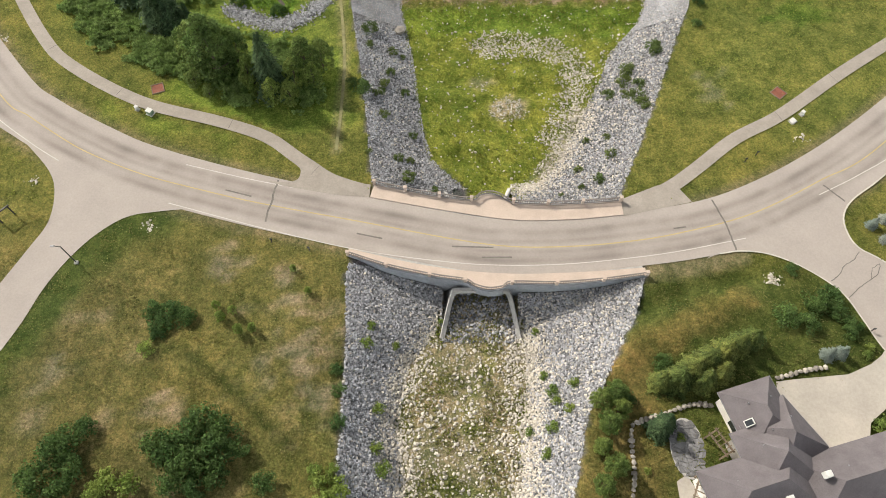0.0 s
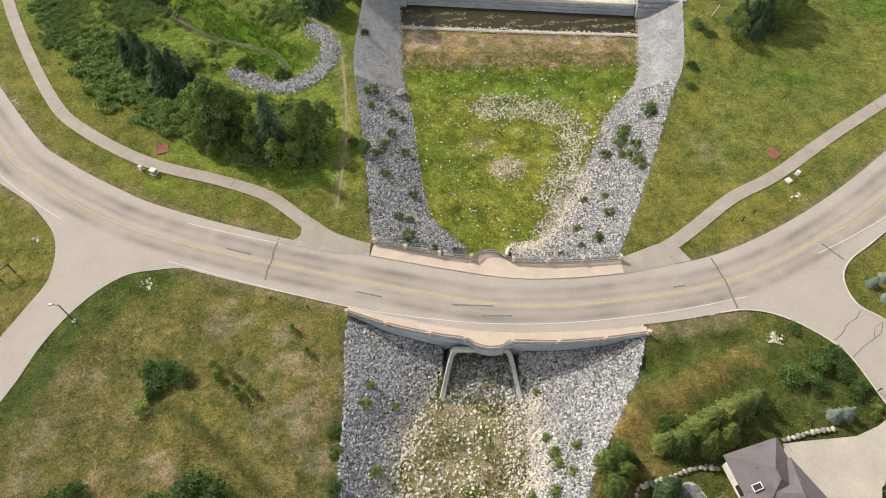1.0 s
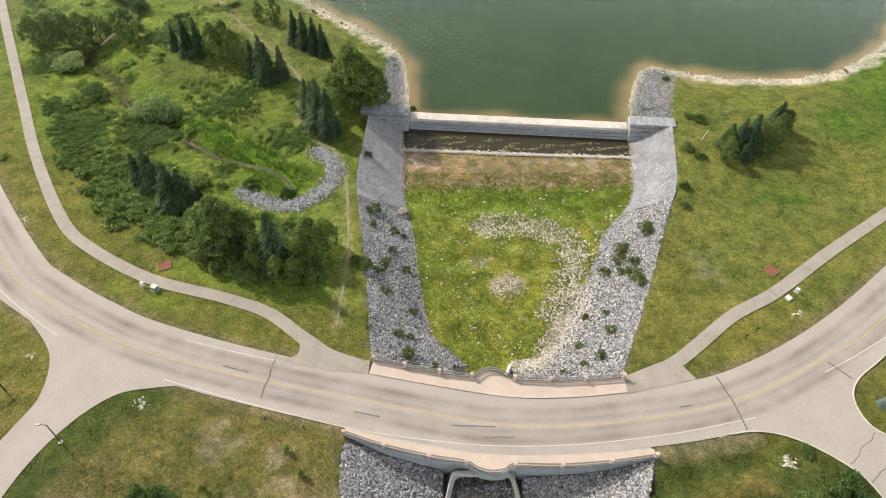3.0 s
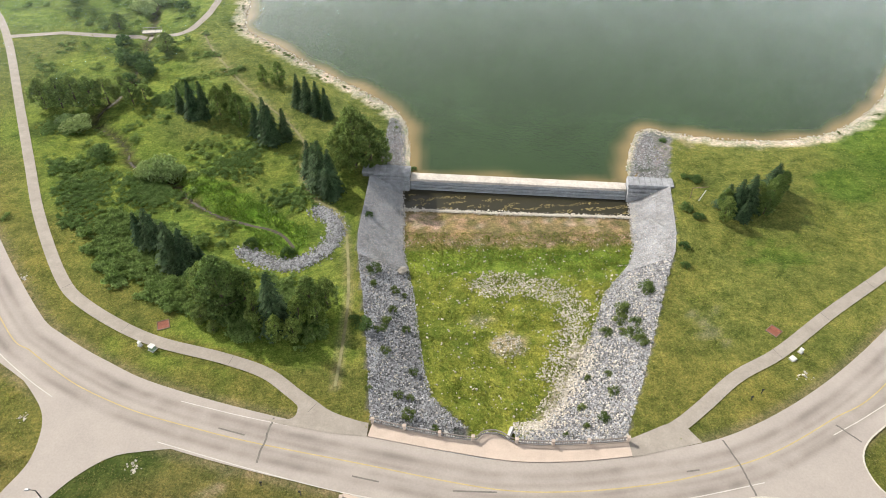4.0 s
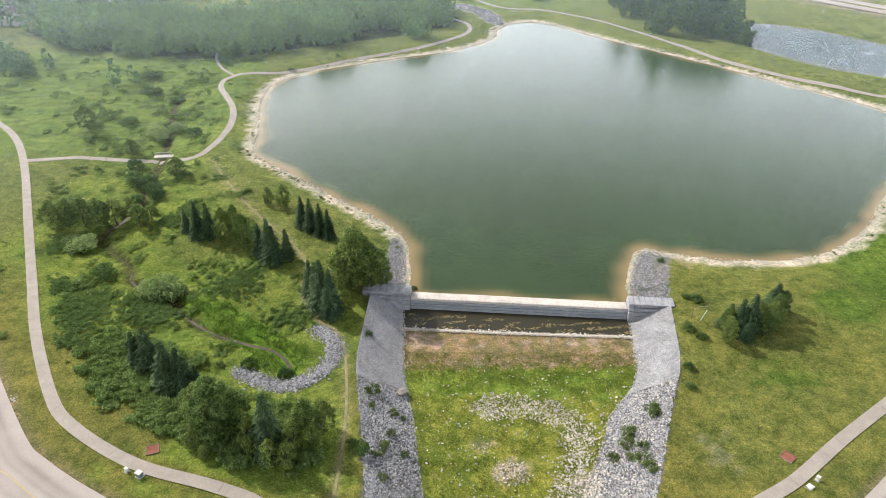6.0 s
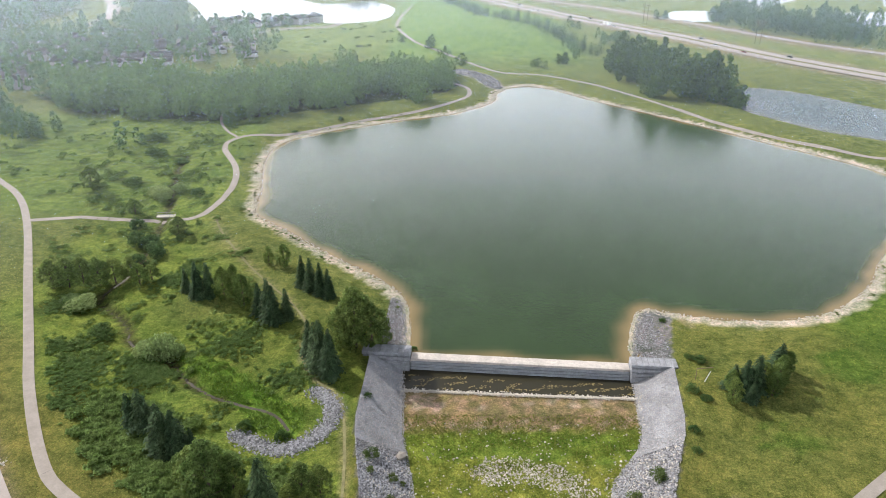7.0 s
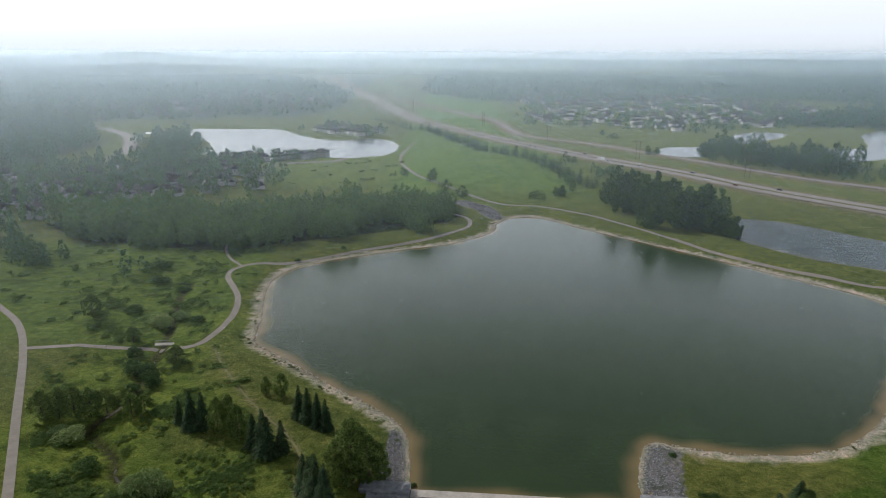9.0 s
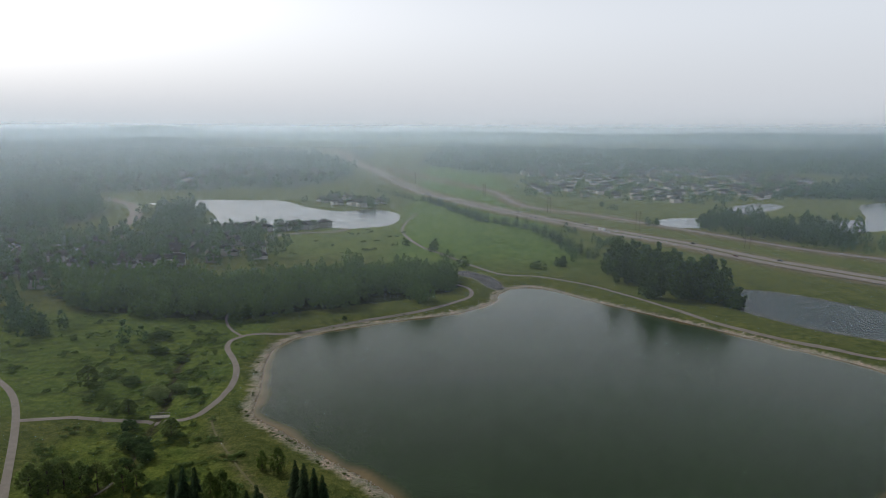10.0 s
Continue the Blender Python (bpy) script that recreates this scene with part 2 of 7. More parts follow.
def box_into(bm, x0, x1, y0, y1, z0, z1, bevel=0.0):
    r = bmesh.ops.create_cube(bm, size=1.0, matrix=Matrix.Translation(((x0 + x1) / 2, (y0 + y1) / 2, (z0 + z1) / 2)) @ Matrix.Diagonal((x1 - x0, y1 - y0, z1 - z0, 1)))
    if bevel:
        edges = list({e for v in r["verts"] for e in v.link_edges})
        bmesh.ops.bevel(bm, geom=edges, offset=bevel, segments=1, affect="EDGES")
    return bm


def box(x0, x1, y0, y1, z0, z1, bevel=0.0):
    return box_into(bmesh.new(), x0, x1, y0, y1, z0, z1, bevel)


def curve_points(points, step):
    """A smooth line through the given points, cut into even steps."""
    p = np.array(points, float)
    ext = np.vstack([2 * p[0] - p[1], p, 2 * p[-1] - p[-2]])
    fine = []
    for a, b, c, d in zip(ext[:-3], ext[1:-2], ext[2:-1], ext[3:]):
        s = np.linspace(0, 1, 24, endpoint=False)[:, None]
        fine.append(0.5 * (2 * b + (c - a) * s + (2 * a - 5 * b + 4 * c - d) * s**2 + (3 * b - a - 3 * c + d) * s**3))
    fine = np.vstack([*fine, p[-1:]])
    run = np.r_[0, np.cumsum(np.linalg.norm(np.diff(fine, axis=0), axis=1))]
    at = np.linspace(0, run[-1], max(2, int(run[-1] / step) + 1))
    return np.stack([np.interp(at, run, fine[:, k]) for k in range(p.shape[1])], 1)


def sides(line):
    d = np.gradient(line[:, :2], axis=0)
    d /= np.linalg.norm(d, axis=1, keepdims=True) + 1e-9
    return np.stack([-d[:, 1], d[:, 0]], 1)


def near_line(x, y, line):
    """The distance of points from a broken line."""
    best = np.full(np.shape(x), 1e9)
    for (ax, ay), (bx, by) in zip(line[:-1], line[1:]):
        dx, dy = bx - ax, by - ay
        s = np.clip(((x - ax) * dx + (y - ay) * dy) / (dx * dx + dy * dy + 1e-9), 0, 1)
        best = np.minimum(best, np.hypot(x - ax - s * dx, y - ay - s * dy))
    return best


def inside(x, y, poly):
    hit = np.zeros(np.shape(x), bool)
    for (ax, ay), (bx, by) in zip(poly, np.roll(poly, -1, axis=0)):
        if ay != by:
            hit ^= ((ay > y) != (by > y)) & (x < (bx - ax) * (y - ay) / (by - ay) + ax)
    return hit


def ease(v, a, b):
    s = np.clip((v - a) / (b - a), 0, 1)
    return s * s * (3 - 2 * s)


def wobble(x, y, size, seed=0):
    """Smooth noise between about -1 and 1, by adding waves of many directions."""
    g = np.random.default_rng(seed)
    out = np.zeros(np.shape(x))
    for k in range(9):
        a, f, p = g.uniform(0, 6.283), g.uniform(0.6, 1.7) * 6.283 / size, g.uniform(0, 6.283)
        out += np.sin(f * (np.cos(a) * x + np.sin(a) * y) + p)
    return out / 4.2


# ---- the plan ----
ROAD = curve_points([(-140, 163), (-108, 118), (-85.4, 90.5), (-76.2, 82.9), (-64.6, 76.1), (-53.5, 70.9), (-31.5, 64.1), (-0.3, 56.7), (11, 55.1), (27.7, 55.9), (52.6, 61.0), (82.1, 78.6), (120, 112), (160, 155)], 2.0)
PATH_W = curve_points([(-215, 292), (-183.5, 263.3), (-164.7, 244.8), (-147.3, 219), (-122.6, 174.6), (-106.7, 145.9), (-95, 125), (-81.4, 104.5), (-72.9, 96), (-57.6, 87), (-41.7, 82), (-32.8, 78.5), (-27.1, 74.2), (-21.5, 69.6), (-14, 66.4)], 2.0)
PATH_E = curve_points([(150, 140), (120, 122), (89.5, 101.4), (77, 92.9), (63.6, 83.1), (53.9, 77.6), (45.4, 70.8), (39.6, 66.6), (31, 62.6)], 2.0)
PATH_X = curve_points([(-148.9, 222.4), (-129.9, 225), (-101.7, 226.1), (-90.2, 228.7), (-86, 242.4), (-85.7, 260.6), (-90.8, 281.3), (-103.5, 309.2), (-100, 321), (-76, 332.6), (-44.3, 355), (-8.1, 377.4), (8.3, 394.3), (15.5, 408.1), (14.3, 425.9), (4, 440)], 2.0)
PATH_SPUR = curve_points([(-100, 321), (-108, 331), (-117, 350), (-122, 372)], 2.0)
PATH_N = curve_points([(250, 250), (197.3, 292.9), (156.2, 335.9), (131.6, 374.1), (99.2, 429.6), (66.8, 459.8), (40, 466.7), (17.3, 498.5), (0.4, 530), (-24, 576.8), (-42.8, 657.5), (-43.1, 740.4), (-35.6, 829)], 4.0)
TRAIL = curve_points([(-19.5, 75.4), (-19.2, 85.9), (-19.8, 101.1), (-22.7, 121.4), (-26.1, 127.7), (-31.6, 133.3), (-35.7, 141.7), (-37.1, 154.9), (-43.8, 166.6), (-50.1, 174.5), (-64.6, 193.9), (-77, 214.2), (-83.6, 227.9)], 2.0)
CREEK = curve_points([(-118, 300), (-116, 283), (-111, 262.4), (-104.6, 238.6), (-99.5, 209.2), (-97, 190), (-101, 172), (-97, 167.2), (-86.6, 157.3), (-82.5, 149.3), (-76, 145.5), (-68.5, 140.7), (-62.8, 133.7), (-55.4, 128.0), (-47.4, 124.9), (-38.2, 121), (-34, 116)], 2.0)
LAKE_Z = -2.2
WEIR_A, WEIR_B = (-8.2, 143.2), (46.2, 138.6)
LAKE = curve_points([(-8.6, 147), (-8.9, 153), (-11.5, 172.3), (-21.9, 185.9), (-38.4, 201.3), (-57.7, 221.3), (-70, 233.9), (-73.8, 256.8), (-80.6, 291.4), (-79, 318), (-65.1, 335.1), (-26.1, 358.3), (4.8, 373.5), (28, 398), (33, 420), (44, 436), (64, 435.7), (93, 399.6), (127.7, 359.5), (154.3, 327), (191.7, 276.9), (186, 240), (160, 214), (140.7, 194.4), (130.4, 181), (112, 166), (97.3, 161.2), (81.5, 160.6), (66.6, 163.6), (58.3, 166.6), (53.8, 163), (49.8, 152.7), (46.8, 142)], 2.0)
LAKE_ALL = np.vstack([LAKE[::2], [(46.9, 138.0), (-8.9, 142.6)]])
POND_E = curve_points([(188.7, 431.3), (218.1, 416.3), (251, 373.6), (290, 330), (270, 300), (240, 305), (218.7, 322.1), (193.8, 343), (172, 380), (174, 415), (188.7, 431.3)], 4.0)
POND_NW = curve_points([(-418, 940), (-374, 958), (-363, 985), (-300, 982), (-236, 975), (-209, 927), (-178, 886), (-135, 849), (-95, 876), (-63, 834), (-53, 774), (-61, 726), (-89, 708), (-113, 707), (-140, 722), (-175, 676), (-207, 700), (-223, 679), (-247, 694), (-258, 735), (-264, 782), (-296, 856), (-332, 900), (-350, 935), (-380, 938), (-418, 922), (-418, 940)], 6.0)
POND_NE = curve_points([(236, 759), (250, 780), (267, 795), (306, 792), (300, 760), (285, 728), (260, 719), (241, 736), (236, 759)], 6.0)
POND_FAR = curve_points([(419, 780), (452, 781), (492, 786), (530, 850), (575, 930), (640, 985), (720, 960), (600, 800), (510, 735), (465, 712), (407, 682), (383, 689), (395, 740), (419, 780)], 8.0)
POND_MID = curve_points([(353, 848), (374, 894), (430, 955), (470, 940), (420, 885), (382, 842), (353, 848)], 8.0)
HIGHWAY = curve_points([(-1500, 4300), (-900, 3300), (-560, 2800), (-393, 2441), (-262, 2000), (-144, 1520), (-80, 1280), (-31, 1102), (78, 845), (158, 694), (211, 608), (250, 527), (299, 452), (360, 370), (460, 260)], 10.0)
FRONTAGE = curve_points([(-158, 1750), (0.8, 1345), (78, 1140), (104, 920), (178, 816), (243, 702), (303, 589), (350, 532), (440, 440)], 8.0)

# The two channels: x of the bank's edge and of its toe, west and east, along y.
CH_Y = np.array([-60, 15, 26, 36, 42, 50, 66, 70, 73.5, 77, 84, 91, 99, 104, 112, 118, 140, 150])
W_OUT = np.array([-14, -15.5, -15.3, -15.3, -15.6, -16.2, -12.4, -13.0, -13.4, -13.8, -14.6, -15.6, -16.7, -17.6, -18.9, -19.4, -18.5, -18])
W_IN = np.array([-5, -6.0, -7.5, -6.0, -1.5, 0.0, 4.5, 4.2, 0.7, -2.6, -4.2, -5.1, -6.1, -6.8, -8.3, -9.3, -10.2, -10])
E_IN = np.array([8, 11, 12.8, 14.0, 13.5, 12.8, 13.8, 17.0, 20.0, 22.4, 26.3, 30.0, 33.6, 35.4, 42.0, 44.5, 47.2, 47.2])
E_OUT = np.array([14, 18.5, 21.4, 27.2, 30.8, 33.6, 31.6, 33.5, 35.1, 36.7, 39.7, 42.6, 45.8, 47.9, 51.4, 53.2, 57.0, 57.5])
FLOOR = np.array([-5.8, -5.6, -5.5, -5.5, -5.5, -5.4, -5.3, -5.2, -5.2, -5.2, -5.1, -5.0, -4.9, -4.9, -4.8, -4.8, -4.7, -4.7])
S_RAIL = [(-16.0, 53.6), (-8.8, 51.1), (-1.2, 49.3), (3.6, 48.5), (5.2, 47.5), (7.4, 46.9), (9.6, 47.2), (11.2, 48.0), (18.5, 47.9), (26.2, 48.5), (33.5, 49.5)]
N_RAIL = [(-12.1, 67.7), (-6.6, 66.3), (-0.6, 65.0), (5.0, 64.2), (6.6, 65.2), (8.2, 65.5), (9.8, 65.1), (12.3, 63.7), (18.3, 63.3), (24.3, 63.5), (31.1, 64.0)]
ARCH_X, ARCH_HALF, ARCH_TOP, ARCH_FOOT = 6.2, 6.7, -1.9, -5.8


def channel(x, y):
    """Height of the channel's section, and whether a place is on its floor, west bank or east bank."""
    wo, wi, ei, eo, fl = (np.interp(y, CH_Y, v) for v in (W_OUT, W_IN, E_IN, E_OUT, FLOOR))
    west = fl * np.clip((x - wo) / (wi - wo), 0, 1)
    east = fl * np.clip((eo - x) / (eo - ei), 0, 1)
    z = np.maximum(west, east)
    z = np.where((x > wi) & (x < ei), fl, z)
    on = (y < 146) & (y > -60)
    open_barrel = np.abs(x - ARCH_X) < ARCH_HALF - 0.3
    srail, nrail = np.interp(x, *np.array(S_RAIL).T), np.interp(x, *np.array(N_RAIL).T)
    fill_s = np.interp(x, [-16, 0, 12, 34], [-1.2, -2.8, -2.8, -1.2]) - np.clip(srail - y, 0, 40) * 0.45
    fill_n = np.interp(x, [-13, 0, 12, 32], [-1.0, -2.0, -2.0, -1.0]) - np.clip(y - nrail, 0, 40) * 0.42
    fill = np.where(y < 57, fill_s, fill_n)
    z = np.where(open_barrel, z, np.maximum(z, fill))
    return np.where(on, np.minimum(z, 0), 0.0), on & (x > wo) & (x < wi + 0.4), on & (x > ei - 0.4) & (x < eo), on & (x >= wi) & (x <= ei), on & (z > np.maximum(np.maximum(west, east), fl) + 0.05)


def hills(x, y):
    far = ease(y, 1100, 2600)
    z = far * (14 + 7 * wobble(x, y, 2600, 4))
    z += 40 * np.exp(-(((x + 1250) / 420) ** 2 + ((y - 3300) / 500) ** 2))
    z += 18 * np.exp(-(((x + 2200) / 700) ** 2 + ((y - 3500) / 600) ** 2))
    z += 34 * np.exp(-(((x + 190) / 330) ** 2 + ((y - 2700) / 400) ** 2))
    z += 12 * np.exp(-(((x - 350) / 420) ** 2 + ((y - 2500) / 420) ** 2))
    z += 28 * np.exp(-(((x + 420) / 190) ** 2 + ((y - 1500) / 220) ** 2))
    z += 7 * np.exp(-(((x - 30) / 70) ** 2 + ((y - 640) / 110) ** 2))
    z += 76 * ease(np.hypot(x, y), 3300, 4700) * (y > 0)
    z += 36 * np.exp(-(((x + 1800) / 360) ** 2 + ((y - 4250) / 300) ** 2))
    return z


def lake_distance(x, y):
    """Metres to the pond's edge, positive over the water."""
    out = np.full(np.shape(x), -60.0)
    pick = (x > -150) & (x < 260) & (y > 130) & (y < 500)
    if pick.any():
        d = near_line(x[pick], y[pick], np.vstack([LAKE_ALL, LAKE_ALL[:1]]))
        out[pick] = np.where(inside(x[pick], y[pick], LAKE_ALL), d, -d)
    return out


SIDE_W, SIDE_E = np.array([(-60, 66), (-66, 58), (-71, 44), (-78, 26), (-85, 5)]), np.array([(58, 58), (66, 54), (71, 46), (77, 36), (86, 23)])


def near_ground(x, y):
    """Heights of the meadows, banks, channel and pond bed."""
    built = np.minimum.reduce([near_line(x, y, ROAD[::3]), near_line(x, y, PATH_W[::3]) + 4, near_line(x, y, PATH_E[::3]) + 4, near_line(x, y, SIDE_W), near_line(x, y, SIDE_E)])
    wild = ease(built, 8, 24) * (1 - ease(y, 300, 480))
    z = wild * (0.45 * wobble(x, y, 38, 1) + 0.18 * wobble(x, y, 11, 2))
    brook = near_line(x, y, CREEK[::2])
    valley = ease(y, 84, 100) * (1 - ease(y, 330, 380)) * (1 - ease(brook, 4, 34))
    valley = valley * ease(near_line(x, y, PATH_W[::3]), 2.5, 14)
    z -= 1.6 * valley + 1.0 * (1 - ease(brook, 0.6, 3.0)) * ease(y, 100, 110)
    ch, west, east, floor_, fill = channel(x, y)
    z = np.where(ch < -0.01, ch + 0.08 * wobble(x, y, 6, 3), z)
    d = lake_distance(x, y)
    bank = LAKE_Z + 0.05 - np.where(d > 0, np.minimum(d * 0.25, 3.5), d * 0.0)
    rise = ease(-d, 0.5, 15)
    beyond = y > WEIR_A[1] + (x - WEIR_A[0]) * (WEIR_B[1] - WEIR_A[1]) / (WEIR_B[0] - WEIR_A[0]) + np.where((x > -9.5) & (x < 47.5), 0.5, -2.2)
    z = np.where((d < 0) & beyond, bank * (1 - rise) + z * rise, z)
    z = np.where(d >= 0, np.minimum(bank, z), z)
    lot = np.exp(-(((x - 50) / 16) ** 2 + ((y - 36) / 9) ** 2))
    ridge = np.exp(-(near_line(x, y, np.array([(27, 36), (38, 40.5), (48, 45)])) / 2.6) ** 2)
    ditch = np.exp(-(near_line(x, y, np.array([(32, 44), (42, 47.5), (50, 49.5)])) / 2.2) ** 2)
    return z + np.where(ch > -0.01, (1.2 * lot + 0.7 * ridge - 0.9 * ditch) * ease(built, 6, 12), 0)


def ground_z(x, y):
    x, y = np.atleast_1d(np.asarray(x, float)), np.atleast_1d(np.asarray(y, float))
    z, near = np.zeros(len(x)), (y < 500) & (np.abs(x) < 600)
    if near.any():
        z[near] = near_ground(x[near], y[near])
    for pond in (POND_E, POND_NW, POND_NE, POND_MID, POND_FAR):
        lo, hi = pond.min(0) - 30, pond.max(0) + 30
        pick = (x > lo[0]) & (x < hi[0]) & (y > lo[1]) & (y < hi[1])
        if pick.any():
            e = near_line(x[pick], y[pick], pond)
            e = np.where(inside(x[pick], y[pick], pond), e, -e)
            z[pick] = np.where(e > 0, -1.2 - np.minimum(e * 0.2, 3), z[pick] * ease(-e, 0, 14) - 1.2 * (1 - ease(-e, 0, 14)))
    return z + hills(x, y)


def gz(x, y):
    return float(ground_z([x], [y])[0])


# ---- ground: one sheet to the horizon ----
def spread(lo, a, b, c, d, hi):
    """Grid lines: one metre apart from b to c, two from a to d, and wider and wider beyond."""
    lines = [*np.arange(b, c, 1.0), *np.arange(a, b, 2.0), *np.arange(c, d + 1, 2.0)]
    step, p = 2.2, a
    while p > lo:
        p -= step
        step *= 1.07
        lines.append(p)
    step, p = 2.2, d
    while p < hi:
        p += step
        step *= 1.07
        lines.append(p)
    return np.array(sorted(set(lines)))


GX, GY = spread(-12000, -150, -40, 76, 210, 12000), spread(-900, 0, 10, 150, 470, 16000)


def blend(c, colour, w):
    return c + (np.array(colour) - c) * np.clip(w, 0, 1)[:, None]


WOOD = [(-245, 405), (-202, 368), (-178, 363), (-148, 353), (-127, 350), (-110, 351), (-84, 367), (-30, 393), (2, 415), (11, 436), (4, 453), (-12, 480), (-36, 475), (-76, 468), (-105, 456), (-146, 440), (-186, 446), (-240, 447)]
WOOD_W = [(-400, 618), (-392, 650), (-394, 753), (-416, 820), (-478, 935), (-605, 1105), (-760, 1240), (-960, 1270), (-960, 640), (-430, 605)]
FAR_W = [(-1500, 1250), (-887, 1120), (-560, 1080), (-236, 1200), (-190, 1420), (-260, 1900), (-474, 2500), (-1600, 3600), (-2600, 3600)]
FAR_N = [(-60, 1900), (60, 1620), (240, 1500), (620, 1700), (980, 1500), (1900, 1700), (2400, 2600), (900, 3000), (0, 3000)]
FAR_E = [(480, 1080), (650, 1010), (800, 1000), (1500, 1300), (1700, 1650), (900, 1420)]
FAR_WOODS = [WOOD, WOOD_W, FAR_W, FAR_N, FAR_E]


REEDS = np.array([(-67, 143), (-59, 141.7), (-45, 132), (-32.8, 122.7), (-29.8, 117.6), (-32.8, 112), (-38, 113.5), (-42.2, 116), (-46.6, 123), (-58.2, 129.9), (-66, 138.6)])


def cover_colour(x, y):
    """What covers the ground: dry meadow, lush grass, mown verge, gravel, silt."""
    n1, n2, n3 = wobble(x, y, 45, 11), wobble(x, y, 14, 12), wobble(x, y, 5, 13)
    c = np.tile(np.array([0.158, 0.165, 0.040]), (len(x), 1))
    c = blend(c, (0.135, 0.168, 0.043), ease(y, 120, 170))
    c = blend(c, (0.155, 0.142, 0.055), (1 - ease(y, 45, 75)) * (1 - ease(x, 5, 25)) * (0.75 + 0.3 * n1))
    c = blend(c, (0.23, 0.20, 0.115), (1 - ease(y, 45, 60)) * (1 - ease(x, -10, 0)) * ease(n2 + 0.6 * n3, 0.5, 1.5) * 0.8)
    c = blend(c, (0.075, 0.100, 0.025), (1 - ease(y, 46, 56)) * ease(x, 20, 30) * 0.9)
    c = blend(c, (0.19, 0.155, 0.055), (1 - ease(y, 33, 42)) * ease(x, 16, 20) * (1 - ease(x, 29, 36)) * 0.8)
    bare = np.zeros(len(x))
    for bx, by, r in ((-21, 36.5, 6.5), (-24.5, 44.5, 3.5), (-28, 33, 4), (-19, 29, 4), (-36, 53, 5), (-42, 27, 4), (-27, 49, 3), (-60, 33, 4)):
        bare = np.maximum(bare, ease(1 - np.hypot(x - bx, y - by) / r + 0.55 * n3, 0.1, 0.9))
    c = blend(c, (0.27, 0.235, 0.16), bare * 0.75)
    c = blend(c, (0.21, 0.165, 0.055), (1 - ease(near_line(x, y, np.array([(24, 33), (38, 40.5), (48, 45)])) + n3, 1.0, 3.4)) * 0.7)
    # Ditch across the meadow, drawn as a dark line of colour without any dip.
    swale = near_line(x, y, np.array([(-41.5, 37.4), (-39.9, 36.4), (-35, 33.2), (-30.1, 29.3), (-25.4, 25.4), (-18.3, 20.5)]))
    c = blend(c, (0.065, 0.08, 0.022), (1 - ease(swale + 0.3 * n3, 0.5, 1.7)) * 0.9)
    # The ditch's sunlit bank, painted as a paler yellow strip beside it.
    lit_lip = near_line(x, y, np.array([(-39.5, 39), (-31.5, 33.8), (-24, 27), (-16.5, 20)]))
    c = blend(c, (0.21, 0.19, 0.06), (1 - ease(lit_lip + 0.4 * n3, 0.8, 2.6)) * 0.6)
    side = near_line(x, y, np.array([(-49, 62), (-56, 59), (-60, 54), (-64, 46), (-69, 36), (-76, 18)]))
    c = blend(c, (0.070, 0.105, 0.024), (1 - ease(side + n3, 2.0, 6.5)) * ease(x + 69 + (50 - y) * 0.3, 0, 3) * 0.9)
    brook = near_line(x, y, CREEK[::2])
    lush = ease(y, 82, 96) * (1 - ease(y, 300, 420)) * (1 - ease(brook + 9 * n1, 12, 36)) * (1 - ease(x, -24, -14))
    c = blend(c, (0.160, 0.225, 0.040), lush * 0.95)
    upper = ease(y, 215, 240) * (1 - ease(y, 350, 380)) * (1 - ease(x, -95, -85)) * ease(x, -330, -280)
    c = blend(c, (0.125, 0.190, 0.036), upper)
    c = blend(c, (0.055, 0.085, 0.02), upper * ease(n2 + n3, 0.5, 1.2) * 0.7)
    c = blend(c, (0.055, 0.085, 0.018), lush * ease(n2 + n3, 0.4, 1.2) * 0.7)
    c = blend(c, (0.05, 0.045, 0.025), (1 - ease(brook, 0.8, 2.0)) * ease(y, 116, 122) * 0.9)
    c = blend(c, (0.150, 0.174, 0.042), ease(x, 40, 60) * ease(y, 70, 90) * (1 - ease(y, 230, 300)) * 0.85)
    c = blend(c, (0.085, 0.145, 0.022), ease(x, 95, 112) * ease(y, 118, 140) * (1 - ease(y, 180, 230)))
    c = blend(c, (0.150, 0.255, 0.055), ease(y, 440, 560) * (1 - ease(x, 80, 150)) * ease(x, -70, -30) * 0.9)
    c = blend(c, (0.175, 0.215, 0.065), ease(y, 420, 560) * ease(x, 90, 170) * 0.85)
    c = blend(c, (0.165, 0.230, 0.060), ease(y, 510, 560) * (1 - ease(x, -60, -30)) * ease(x, -170, -140) * (1 - ease(y, 690, 760)) * 0.9)
    far = ease(y, 1500, 2300)
    c = blend(c, (0.15, 0.17, 0.06), far * (0.6 + 0.4 * wobble(x, y, 700, 15)))
    c = blend(c, (0.34, 0.32, 0.07), far * ease(x, 500, 900) * ease(wobble(x, y * 0.4, 520, 16), 0.75, 0.95))
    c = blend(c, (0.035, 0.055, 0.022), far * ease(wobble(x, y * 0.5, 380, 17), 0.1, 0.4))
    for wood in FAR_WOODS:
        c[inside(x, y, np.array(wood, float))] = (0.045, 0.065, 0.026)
    c = blend(c, (0.085, 0.150, 0.022), ease(1 - np.hypot((x - 99) / 9, (y - 136) / 10) + 0.2 * n3, 0.1, 0.4) * 0.9)
    c = blend(c, (0.10, 0.165, 0.025), ease(1 - np.hypot((x - 74) / 11, (y - 111) / 6) + 0.5 * n3, 0.2, 0.7) * 0.7)
    c = blend(c, (0.27, 0.24, 0.15), ease(1 - np.hypot((x - 66) / 9, (y - 157) / 3.5) + 0.5 * n3, 0.3, 0.9) * 0.7)
